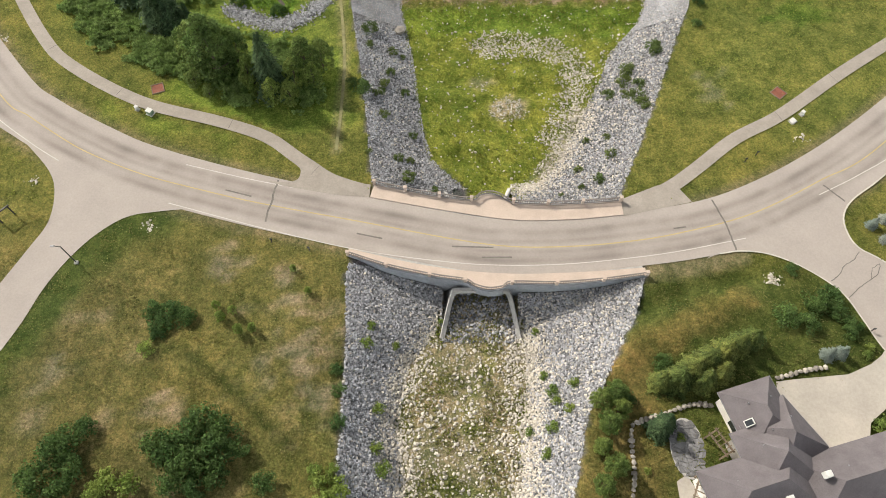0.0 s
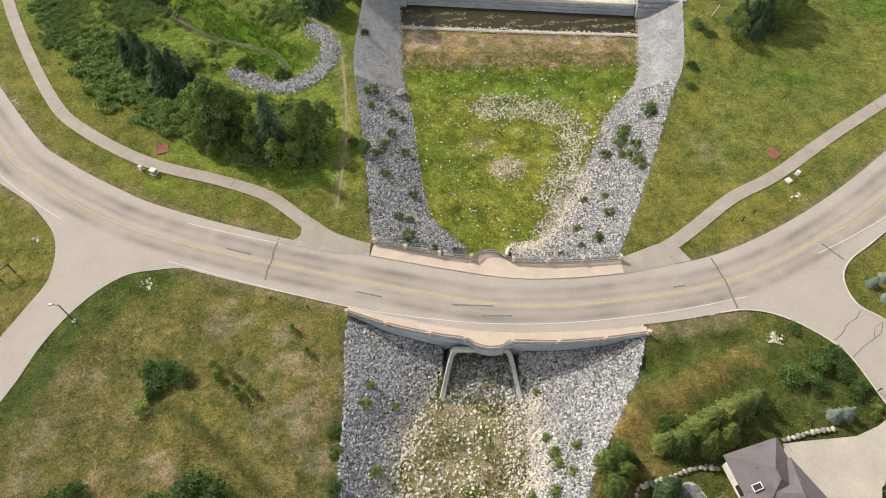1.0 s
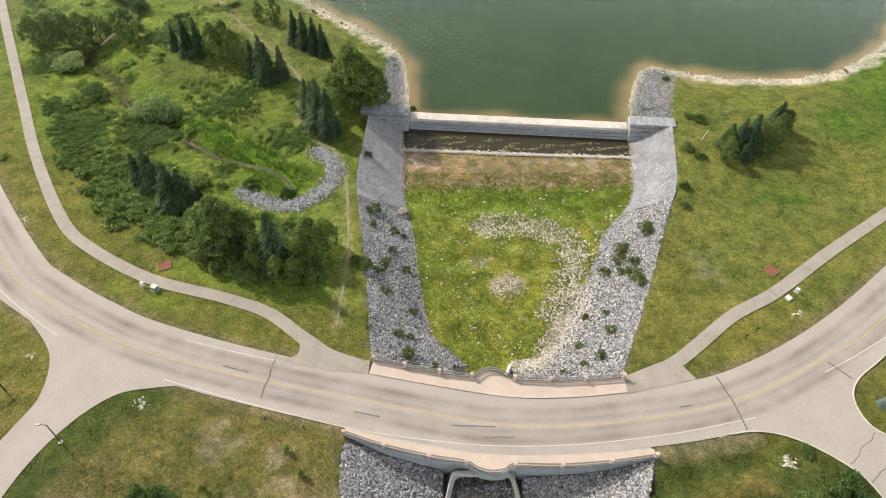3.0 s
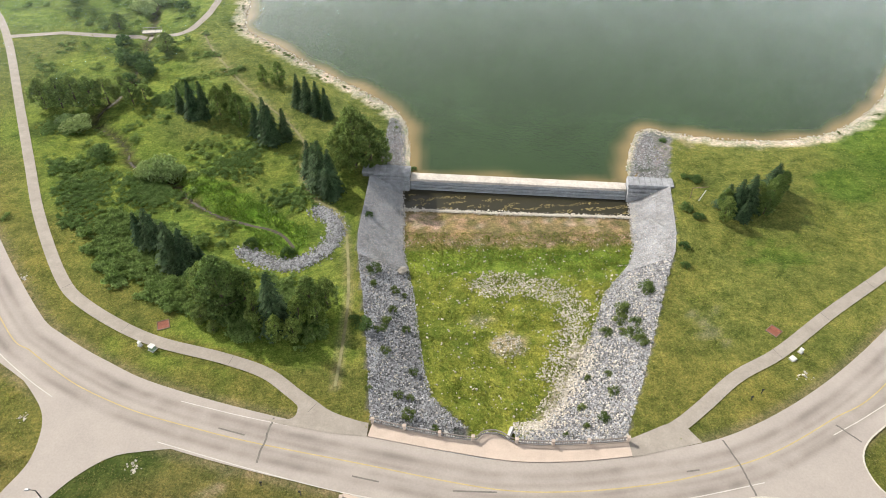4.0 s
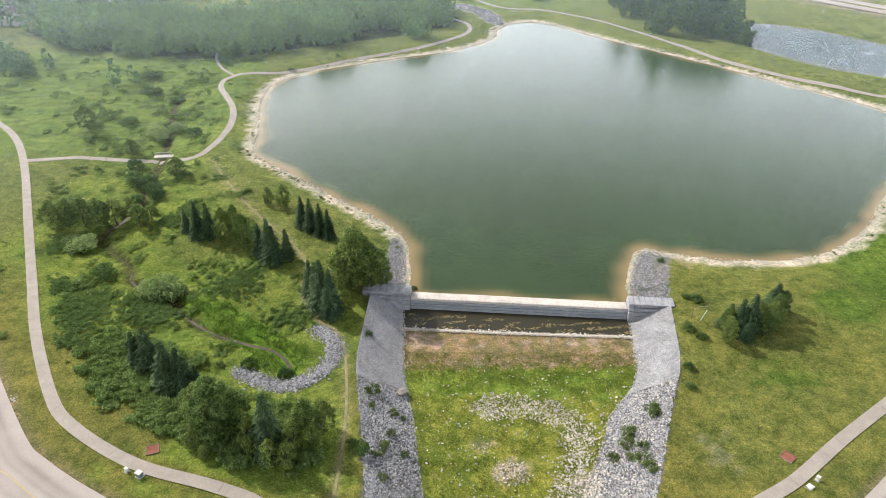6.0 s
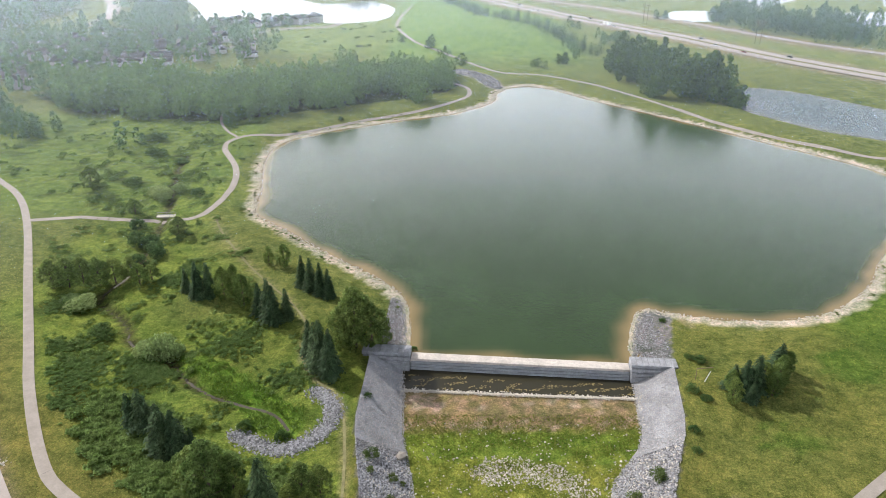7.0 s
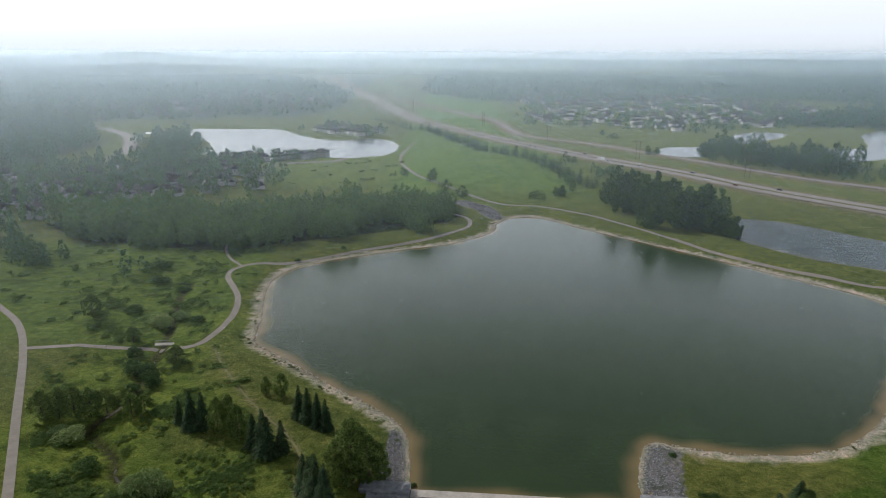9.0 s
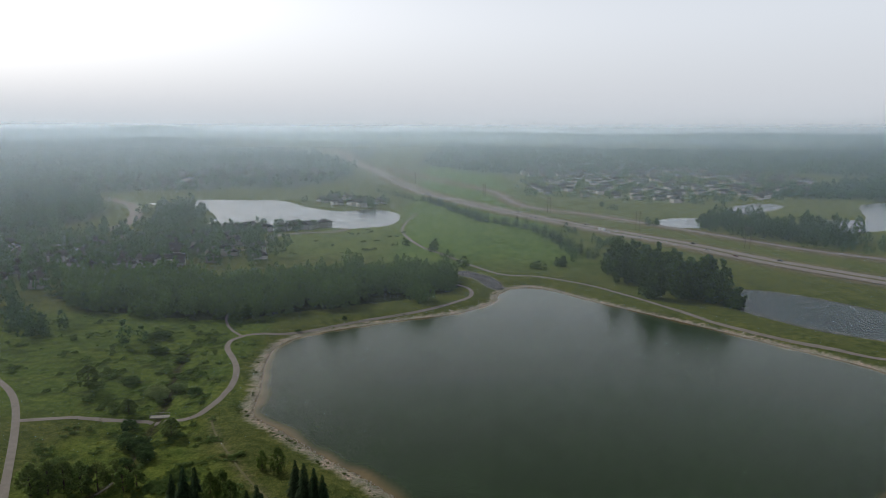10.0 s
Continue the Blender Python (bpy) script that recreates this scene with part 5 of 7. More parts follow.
plant_all("spruce", [(-75.5, 173.8, 8), (-70.9, 170.5, 12), (-67.5, 170.1, 11.5), (-50.6, 160.3, 10.5), (-47.2, 157.4, 13.5), (-45.6, 156, 12), (-42.5, 157.4, 9.8), (-41.6, 175.3, 10.5), (-38.6, 172.7, 11), (-35.5, 170.6, 10.6), (-32.9, 168.9, 9.5)], group="spruces by the pond")
plant_all("spruce", [(-33.7, 142.2, 10.5), (-31.6, 139, 12), (-29.9, 136.5, 14.5), (-27.3, 133.4, 12.9), (-28, 138, 11)], group="spruces by the weir")
plant_all("poplar", [(-62.5, 167.8, 10.5, 7.5), (-59.5, 168.5, 11, 8), (-56.1, 164.3, 10.5, 7.5), (-22.4, 145.2, 17.5, 18), (-18.4, 146.2, 13, 13), (-25.6, 145, 12, 12), (-15.8, 147.6, 6.5, 7)], group="poplars by the pond")
plant_all("young", [(-54.9, 190, 6.2), (-49.8, 188.3, 8)], group="poplars by the pond")
plant_all("spruce", [(-67.0, 114.4, 10.5), (-64.2, 114.0, 12, 14), (-57.8, 107.8, 12.5, 16), (-54.8, 107.2, 11.5, 14), (-52.2, 108.4, 6), (-32.5, 89.6, 15.5), (-33.6, 91.6, 13), (69.0, 126.2, 9.5, 12), (71.6, 126.4, 10.5, 13), (70.0, 123.4, 5.5, 8), (80.6, 134.2, 8, 13), (67.2, 127.8, 7, 10)], group="spruces by the path")
plant_all("poplar", [(-47.2, 96.6, 11.5, 11), (-43.4, 93.4, 15.5, 15), (-40.0, 96, 10.5, 10), (-50.5, 99, 7.5, 9), (-26.2, 92.8, 11, 10), (-23.4, 95.4, 8, 7.5), (-37.0, 92.4, 5, 5), (-44.6, 88.4, 3.2, 4), (-47.8, 91.4, 3.6, 5), (65.4, 122.8, 7, 6), (66.6, 127.0, 6, 6), (75.4, 125.0, 6.5, 8), (77.4, 127.6, 7, 8), (74.4, 128.6, 6.5, 7), (79.8, 130.8, 6.5, 7), (82.4, 133.4, 6, 6)], group="poplars by the path")
plant_all("young", [(-36.6, 90.4, 8.5, 6), (-35.4, 88.6, 5.5, 4.5), (-31.8, 86.4, 7, 6), (-28.6, 86.2, 6.5, 5.5), (-28.2, 90.6, 8, 6.5), (-24.6, 90.2, 7, 6)], group="young trees by the path")
plant_all("young", [(-115.1, 174.6, 9.5, 11), (-111.5, 176.6, 10, 12), (-107.8, 178, 10, 12), (-103.4, 178.6, 9.5, 11), (-99.8, 181, 9, 11), (-91.2, 178.4, 7.5, 9), (-96.0, 184, 7.5, 10), (-88.7, 181.4, 5.5, 8)], "green leafy tree in the creek valley", "trees along the creek")
plant_all("poplar", [(-91.5, 213.2, 7, 9), (-138.7, 251, 10, 11), (-114.0, 231, 6, 8)], group="trees along the creek")
plant_all("shrub", [(-108.6, 219.6, 4, 7), (-99.4, 207, 4.5, 9), (-103.4, 205, 4, 7), (-95.6, 201, 4, 7), (-92.9, 197, 4, 6), (-97.6, 193, 4.2, 7), (-105.5, 211, 3.4, 6)], "dense dark green shrub over the creek", "shrubs over the creek")
plant_all("willow", [(-72.6, 144.2, 7.0, 10), (-69.6, 143.2, 5.4, 8), (-75.8, 143.6, 5.0, 7), (-103, 166.3, 3.6, 10), (-107, 168, 3, 6), (-112, 250, 5, 10), (-109, 245, 4, 7), (-106, 256, 3.5, 8)], group="willows along the creek")
plant_all("shrub", [(-90.5, 150.9, 3.2, 7), (-43.4, 115.7, 2.4, 4), (-34.6, 112.6, 2.2, 4), (-91.8, 154.2, 2.6, 5), (-15.5, 90, 1.9, 4.4), (-17.6, 91.5, 1.4, 3)], group="shrubs by the creek")
plant_all("shrub", [(-46.5, 43.4, 2.2, 4), (-44.4, 41.2, 2.4, 5), (-43.3, 43.2, 2.4, 4.6), (-41.0, 42.2, 2.2, 4.4), (-44.6, 39.2, 1.6, 3), (-41.4, 22.3, 3.2, 5), (-39.1, 21.4, 4, 6), (-36.4, 18.9, 4.6, 6), (-38.4, 17.2, 3.6, 5), (-32.2, 17.8, 3, 4.6), (-35.2, 25.4, 4, 6), (-36.6, 23.0, 4.6, 6), (-31.8, 23.8, 4, 5.6), (-33.0, 21.4, 5, 7), (-29.6, 21.8, 3.2, 4.4), (-34.6, 16.4, 3.4, 4.6), (-56.0, 21.1, 4.2, 6), (-57.6, 17.3, 4, 6), (-52.9, 18.8, 3.2, 5), (-52.0, 24.5, 2.6, 4), (-54.3, 22.9, 3.4, 5), (-53.9, 15.8, 3.4, 5), (-25.2, 16.9, 3, 4)], "dense dark green thicket on the dry meadow", "thickets on the meadow")
plant_all("green", [(-46, 36.9, 1.5, 3.4), (-47.4, 17.0, 2.8, 4.6), (-44.4, 16.7, 2.8, 4.4), (-49.0, 15.6, 2.4, 4), (-17.3, 17.4, 2.4, 4), (-14.8, 15.9, 2.4, 4.4), (-18.4, 18.6, 1.8, 3), (-15.8, 18.9, 1.6, 2.6), (-17.0, 14.4, 2.2, 4)], group="thickets on the meadow")
plant_all("young", [(-36.3, 44.1, 2.2), (-35.1, 41.9, 2.6), (-33.3, 42.9, 2.4), (-32, 39.7, 2.6), (-29.8, 40, 2.4), (-24.7, 50.7, 1.9), (-21.8, 46.6, 2.0)], "small sapling on the dry meadow", "saplings on the meadow")
plant_all("olive", [(32.6, 31.2, 5.0), (35.0, 31.4, 6.5), (37.6, 32.8, 6.5), (40.0, 34.2, 6.5), (42.6, 35.4, 6), (45, 36.6, 5.5), (47.4, 37.6, 5), (38.8, 31.2, 6), (41.6, 32.4, 5.5)], group="spruces by the house")
plant_all("poplar", [(23.2, 28.2, 4.5), (25.6, 29.4, 5), (25.8, 27.0, 4.5), (24.0, 24.8, 5), (22.6, 21.4, 4.5), (24.2, 18.8, 5), (22.2, 16.2, 4.5)], "leafy tree by the garden wall", "trees by the house")
plant_all("shrub", [(53.9, 41.6, 2.6, 5), (56.8, 40.3, 2.4, 4.6), (59.3, 44.2, 2.6, 5), (62.4, 45.7, 2.2, 4.4), (33.5, 34.0, 2, 4), (64.6, 40.6, 1.8, 3.6), (62.5, 42.8, 2, 4), (63.3, 39, 1.5, 3), (48.3, 37.9, 1.6, 3.4), (57.6, 50.4, 1.1, 3), (27, 28.7, 1.8, 4)], group="shrubs by the house")
plant_all("blue", [(58.6, 35.2, 3.6), (60.8, 35.6, 3.4)], group="blue spruces by the house")
plant_all("spruce", [(31.4, 24.2, 5.5, 8.5), (32.6, 25.2, 4.5, 7)], "dark spruce inside the garden wall", "spruces by the house")
plant_all("green", [(65.2, 35.4, 1.2, 2), (66.1, 36.8, 1.2, 1.9), (64.6, 24.4, 2, 5), (34.5, 23, 1, 2), (28.9, 18.4, 0.9, 1.5)], "clipped green garden bush", "garden bushes")
plant_all("blue", [(73.2, 58.8, 3.0), (75.8, 60.0, 3.2), (74.6, 56.0, 2.8), (77.6, 57.6, 3)], "pale flowering bush on the corner", "corner bushes")
plant_all("stony", [(42.9, 101.4, 2.3, 4.6), (37.2, 97.2, 1.7, 4.4), (36.2, 94.2, 1.5, 3.8), (33.1, 91.6, 1.3, 3.2), (38.8, 92.5, 1.3, 3.2), (37.8, 89.1, 1.8, 4.2), (38.5, 86.6, 1.5, 3.6), (36.0, 90.6, 1.0, 2.4), (27.4, 80.2, 0.9, 1.8), (31.2, 80.1, 0.9, 1.9), (31.1, 75.5, 1.2, 2.8), (25.1, 73.0, 1.0, 2.2), (28.3, 69.6, 1.3, 2.8), (25.2, 68.6, 0.8, 1.6), (21.5, 67.4, 0.6, 1.4)], group="bushes in the riprap")
plant_all("stony", [(-15.0, 107.4, 1.9, 4.0), (-14.8, 102.9, 1.0, 2.4), (-10.2, 102.9, 1.2, 2.6), (-8.2, 102.1, 0.8, 1.8), (-10.5, 96.7, 1.2, 2.4), (-11.5, 93.0, 1.2, 2.8), (-12.0, 90.8, 1.0, 2.2), (-13.1, 90.1, 0.8, 1.8), (-7.6, 92.2, 1.1, 2.4), (-11.2, 85.1, 1.1, 2.6), (-5.7, 81.7, 1.0, 2.2), (-8.2, 75.0, 1.0, 2.4), (-6.1, 75.0, 0.9, 2.0), (-6.3, 70.6, 1.4, 3.2), (-1.4, 68.5, 1.0, 2.0), (-13.5, 75.1, 0.7, 1.6)], group="bushes in the riprap")
plant_all("green", [(-11.5, 41.5, 0.9, 2.0), (-12.2, 38.4, 1.1, 2.6), (-7.7, 38.8, 0.9, 1.8), (-0.4, 43.7, 0.7, 1.5), (15.2, 41.7, 0.8, 1.7), (20.3, 32.2, 1.1, 2.4), (17.1, 31.3, 1.1, 2.6), (17.4, 29.5, 1.2, 2.2), (19.1, 28.2, 1.1, 2.2), (16.0, 34.0, 0.9, 2.0), (-10.0, 28.3, 1.3, 2.6), (13.2, 25.2, 1.1, 2.2), (16.6, 25.4, 1.2, 2.6), (-9.2, 19.4, 1.4, 3.4), (-10.2, 22.6, 1.2, 2.8), (15.4, 21.6, 1.1, 2.6)], "bright green bush among the riprap stones", "bushes in the riprap")
plant_all("shrub", [(-16.4, 33.7, 1.3, 2.6), (-15.8, 30.5, 1.3, 2.8), (-15.6, 25.6, 1.4, 3.0)], "dark green shrub at the edge of the riprap", "shrubs at the riprap edge")
plant_all("shrub", [(63.5, 139.0, 1.5, 4.0), (61.2, 140.2, 1.2, 3.0), (57.6, 126.9, 1.6, 4.0), (60.0, 123.7, 1.4, 3.4), (53.6, 113.3, 1.3, 3.0), (52.2, 107.2, 1.3, 2.6), (60.1, 158.4, 1.0, 2.6), (49.6, 138.4, 0.8, 1.6), (-17.5, 125.4, 1.2, 2.6), (-7.6, 146.4, 1.2, 2.2)], group="shrubs by the gabions")
plant_all("shrub", [(-54.6, 353.5, 2.6, 3.4), (-75.5, 334.4, 1.8, 4), (-122, 352, 3, 6), (-106, 352, 9, 9), (-111, 348, 7, 8), (-116.8, 290, 3, 9), (-128, 262, 3, 10), (-133, 300, 3.4, 12), (-140, 320, 3, 12), (-98, 252, 3, 7)], group="shrubs along the pond path")


M_REED = leaf_material("reeds", (0.15, 0.245, 0.045), (0.20, 0.295, 0.065), 0.3)


# low growth too many to count: willow scrub, tall grass, far woods
def stuff(name, mesh, label, category):
    tagged(new(name, mesh), label, category, kind="stuff")


def scrub_keep(x, y):
    brook = near_line(x, y, CREEK[::3])
    clear = np.minimum(near_line(x, y, PATH_W[::3]), near_line(x, y, PATH_X[::3])) > 6
    n = wobble(x, y, 26, 51) + 0.6 * wobble(x, y, 9, 52)
    loop_gap = near_line(x, y, np.array([(-45.5, 114.2), (-39, 110.5), (-33.8, 109.2), (-28.1, 112.4), (-25, 118.1), (-25.8, 124.3), (-30.4, 128.5)])) > 3.5
    return loop_gap & (brook > 1.5) & (brook + 8 * wobble(x, y, 30, 53) < 34) & (n > 0.3) & clear & (lake_distance(x, y) < -14) & (x < -32) & (y > 92)


bv, bf = bush_shape(90, 8, 16, 0.21)
at = fill_area(11000, -160, -30, 90, 330, scrub_keep)
stuff("scrub", scatter_mesh("scrub", bv, bf, at, RNG.uniform(0.5, 1.5, len(at)), M_SCRUB, (0.4, 0.9), 0.6, 0.1, 0.1), "low tangled scrub in the creek valley", "scrub")
THICKET = [(-82, 121), (-75, 128), (-66, 124), (-57, 119.5), (-54.7, 112.3), (-50, 105), (-42, 107.5), (-33, 103), (-24.5, 91), (-26, 85.5), (-34.4, 87), (-41, 88.8), (-49.6, 92.5), (-61, 98.4), (-71.3, 103.5), (-78.2, 112.3)]
at = fill_area(7500, -86, -22, 84, 130, lambda x, y: inside(x + 2.5 * wobble(x, y, 9, 54), y + 2.5 * wobble(x, y, 8, 55), np.array(THICKET, float)) & (near_line(x, y, PATH_W[::2]) > 4) & (wobble(x, y, 11, 56) > -0.55) & (near_line(x, y, TRAIL) > 2))
stuff("thicket", scatter_mesh("thicket", bv, bf, at, RNG.uniform(0.6, 1.7, len(at)), M_SCRUB, (0.5, 1.1), 0.6, 0.1, 0.1), "dense green thicket round the trees by the path", "thicket")
spots = np.array([(-90.2, 135), (-88.2, 139), (-107.6, 163.9), (-98.2, 145.3), (-76.6, 140), (-70.1, 135), (-52.5, 150.8), (-56.2, 145.3), (-37.9, 133.1), (-87, 130.2), (-85.9, 122.1), (-74.2, 133), (-77.9, 185.9), (-83.3, 180)])
at = spots[RNG.integers(0, len(spots), 2200)] + RNG.normal(0, 1, (2200, 2)) * (3.2, 2.4)
at = at[(near_line(at[:, 0], at[:, 1], PATH_W[::2]) > 3.5)]
stuff("low_scrub", scatter_mesh("low_scrub", bv, bf, np.c_[at, ground_z(at[:, 0], at[:, 1])], RNG.uniform(0.35, 0.95, len(at)), M_SCRUB, (0.5, 1.0), 0.6, 0.1, 0.1), "patches of low rose scrub on the valley side", "scrub")
TUFT_V = np.array([(-0.2, 0, 0), (0.2, 0, 0), (0.35, 0.1, 1), (0, -0.2, 0), (0, 0.2, 0), (-0.1, 0.4, 0.9), (-0.15, -0.15, 0), (0.15, 0.15, 0), (-0.4, 0.2, 0.8), (-0.15, 0.15, 0), (0.15, -0.15, 0), (0.2, -0.45, 0.85)])
TUFT_F = np.arange(12).reshape(4, 3)


def meadow_keep(x, y):
    road = near_line(x, y, ROAD[::2])
    paved = np.minimum.reduce([near_line(x, y, PATH_W[::2]), near_line(x, y, PATH_E[::2]), near_line(x, y, TRAIL[::2])])
    ch, west, east, floor_, fill = channel(x, y)
    side_roads = inside(x, y, np.array(WEST_ROAD)) | inside(x, y, np.array(EAST_ROAD))
    return (road > 6.2) & (paved > 1.8) & (ch > -0.05) & ~side_roads & (lake_distance(x, y) < -6) & (RNG.random(len(x)) < 0.45 + 0.5 * wobble(x, y, 12, 61))


at = fill_area(60000, -95, 95, 8, 62, meadow_keep)
stuff("dry_grass", scatter_mesh("dry_grass", TUFT_V, TUFT_F, at, RNG.uniform(0.15, 0.4, len(at)), M_GRASS, (0.5, 1.0), 0.3, 0.2, 0.3), "tufts of tall drying grass", "grass")
at = fill_area(90000, -140, 130, 64, 240, meadow_keep)
stuff("meadow_grass", scatter_mesh("meadow_grass", TUFT_V, TUFT_F, at, RNG.uniform(0.18, 0.45, len(at)), M_LUSH, (0.5, 1.0), 0.3, 0.2, 0.3), "tufts of green meadow grass", "grass")
at = fill_area(7500, -70, -28, 110, 145, lambda x, y: inside(x + wobble(x, y, 6, 64), y + wobble(x, y, 5, 65), REEDS) & (near_line(x, y, CREEK[::2]) > 0.9) & (wobble(x, y, 7, 66) > -0.5))
stuff("reeds", scatter_mesh("reeds", TUFT_V, TUFT_F, at, RNG.uniform(0.3, 0.75, len(at)), M_REED, (0.7, 1.3), 0.3, 0.2, 0.3), "bright green reeds at the creek's end", "reeds")
at = fill_area(26000, -10, 46, 66, 124, lambda x, y: channel(x, y)[3] & (RNG.random(len(x)) < 0.4 + 0.6 * wobble(x, y, 9, 62) + 0.5 * ease(y, 110, 116)))
stuff("channel_grass", scatter_mesh("channel_grass", TUFT_V, TUFT_F, at, RNG.uniform(0.2, 0.5, len(at)), M_LUSH, (0.5, 1.0), 0.3, 0.2, 0.3), "rank green grass on the channel floor", "grass")
at = fill_area(9000, -9, 15, 6, 44, lambda x, y: channel(x, y)[3] & (wobble(x, y, 8, 63) > 0.1))
stuff("weeds", scatter_mesh("weeds", TUFT_V, TUFT_F, at, RNG.uniform(0.2, 0.5, len(at)), M_LUSH, (0.5, 1.0), 0.3, 0.2, 0.3), "weeds between the pale rubble", "weeds")


def tree_cloud(seed, clumps, leaves, wide, leaf):
    w, v, f = broadleaf(seed, wide=wide, clumps=clumps, leaves=leaves, leaf=leaf, crown_from=0.1)
    return v, f


def woods(name, at, high, mat, label, shape=None, tall=(0.75, 1.25)):
    v, f = shape if shape else tree_cloud(95, 26, 9, 0.25, 0.066)
    stuff(name, scatter_mesh(name, v, f, at, high * RNG.uniform(0.5, 1.25, len(at)), mat, tall, 1.0, 0.04, 0.05), label, "wood")


def in_poly(n, poly):
    p = np.array(poly, float)
    (x0, y0), (x1, y1) = p.min(0), p.max(0)
    return fill_area(n, x0, x1, y0, y1, lambda x, y: inside(x + 14 * wobble(x, y, 45, 71), y + 14 * wobble(x, y, 38, 72), p))


M_WOODLEAF = leaf_material("aspen_leaves", (0.14, 0.235, 0.085), (0.22, 0.325, 0.115), 0.5)
M_FARLEAF = leaf_material("shaded_leaves", (0.085, 0.165, 0.075), (0.14, 0.235, 0.10), 0.5)
sv, sf = conifer(97, 0.24, 9, 6, False)[1:]
woods("wood_north", in_poly(3000, WOOD), 10.5, M_WOODLEAF, "dense poplar wood beyond the pond")
woods("spruces_north", in_poly(160, WOOD), 11, M_SPRUCE, "scattered spruces in the poplar wood", (sv, sf))
woods("wood_east", in_poly(700, [(112, 452), (136, 408), (162, 376), (176, 400), (156, 447), (133, 490)]), 17, M_DARKLEAF, "tall dark poplars between the ponds", tree_cloud(98, 44, 12, 0.19, 0.05))
HEDGE = curve_points([(-37, 988), (-15, 934), (27, 792), (40, 722), (84, 661), (103, 580), (117, 528)], 1.0)
h = HEDGE[RNG.integers(0, len(HEDGE), 520)] + RNG.normal(0, 4.0, (520, 2))
woods("hedge_hill", np.c_[h, ground_z(h[:, 0], h[:, 1])], 9, M_SPRUCE, "planted belt of spruces across the hill", (sv, sf))
small_hedge = curve_points([(-112, 1125), (-89, 1075), (-59, 1012), (-44, 964)], 1.0)
h = small_hedge[RNG.integers(0, len(small_hedge), 90)] + RNG.normal(0, 3.0, (90, 2))
woods("hedge_upper", np.c_[h, ground_z(h[:, 0], h[:, 1])], 8, M_SPRUCE, "short belt of spruces high on the hill", (sv, sf))
lone = np.repeat(np.array([(220, 726), (232, 736), (353, 949), (399, 1006), (358, 602), (364, 605), (216, 875), (212, 921), (123, 662), (151, 596), (66, 487), (84, 494), (-34, 576), (-9, 550), (0, 526), (13, 492), (-190, 660), (-181, 656), (-168, 672), (-203, 668), (-150, 690)], float), 5, axis=0)
lone += RNG.normal(0, 3.2, lone.shape)
woods("lone_trees", np.c_[lone, ground_z(lone[:, 0], lone[:, 1])], 9, M_DARKLEAF, "scattered dark trees on the hill and parkland", tree_cloud(98, 44, 12, 0.32, 0.055), (0.7, 1.0))
woods("wood_northeast", in_poly(520, [(268, 705), (285, 640), (345, 575), (395, 640), (385, 690), (341, 751), (306, 775)]), 15, M_DARKLEAF, "mixed trees beside the far pond")
woods("wood_west", in_poly(3400, WOOD_W), 14, M_FARLEAF, "dark wood beyond the houses", tree_cloud(94, 12, 8, 0.3, 0.11))
woods("wood_point", in_poly(420, [(-318, 690), (-322, 740), (-372, 862), (-360, 922), (-338, 890), (-280, 770), (-268, 720), (-262, 690), (-276, 665)]), 15, M_FARLEAF, "trees on the lake's point", tree_cloud(94, 26, 9, 0.33, 0.085), (0.7, 1.0))
woods("wood_far_west", in_poly(9000, FAR_W), 15, M_FARLEAF, "hazy woods rising to the west", tree_cloud(96, 6, 7, 0.46, 0.24))
woods("wood_far_north", in_poly(8000, FAR_N), 14, M_FARLEAF, "hazy woods around the far town", tree_cloud(96, 6, 7, 0.46, 0.24))
woods("wood_far_east", in_poly(3500, FAR_E), 14, M_FARLEAF, "dark wood behind the town", tree_cloud(96, 6, 7, 0.46, 0.24))
woods("town_trees", in_poly(2100, [(118, 1060), (330, 945), (554, 1030), (790, 1430), (630, 1800), (200, 1750)]), 7.5, M_FARLEAF, "garden trees among the far houses", tree_cloud(96, 6, 7, 0.46, 0.24))
woods("village_trees", in_poly(950, [(-300, 350), (-250, 365), (-240, 470), (-205, 486), (-150, 500), (-130, 530), (-175, 640), (-231, 672), (-310, 660), (-420, 560), (-420, 400)]), 12, M_FARLEAF, "garden trees among the houses", tree_cloud(94, 26, 9, 0.26, 0.08), (0.95, 1.35))
edge_spots = np.array([(-206, 330), (-222, 340), (-197, 325), (-228, 344), (-232, 352), (-203, 318), (-198, 372), (-228, 398), (-111.5, 339), (-147, 307), (-212, 334), (-240, 360)])
spot = edge_spots[RNG.integers(0, len(edge_spots), 60)] + RNG.normal(0, 4.5, (60, 2))
woods("valley_trees", np.c_[spot, ground_z(spot[:, 0], spot[:, 1])], 9.5, M_FARLEAF, "dark trees at the edge of the village", tree_cloud(98, 44, 12, 0.3, 0.05))
woods("shore_trees", in_poly(90, [(-225, 690), (-150, 700), (-118, 706), (-125, 690), (-160, 672), (-225, 668)]), 14, M_FARLEAF, "trees behind the lakeside houses", tree_cloud(98, 44, 12, 0.32, 0.055), (0.7, 1.0))
woods("point_trees", in_poly(120, [(-205, 985), (-150, 890), (-90, 880), (-70, 860), (-80, 930), (-145, 1030)]), 13, M_FARLEAF, "trees round the houses across the lake", tree_cloud(98, 44, 12, 0.32, 0.055), (0.7, 1.0))
woods("verge_trees", np.vstack([fill_area(60, 330, 420, 545, 620, lambda x, y: RNG.random(len(x)) < 0.5), fill_area(10, 93, 100, 505, 560, lambda x, y: x > 0), fill_area(16, 130, 150, 560, 600, lambda x, y: x > 0)]), 9, M_FARLEAF, "scattered trees on the verge")
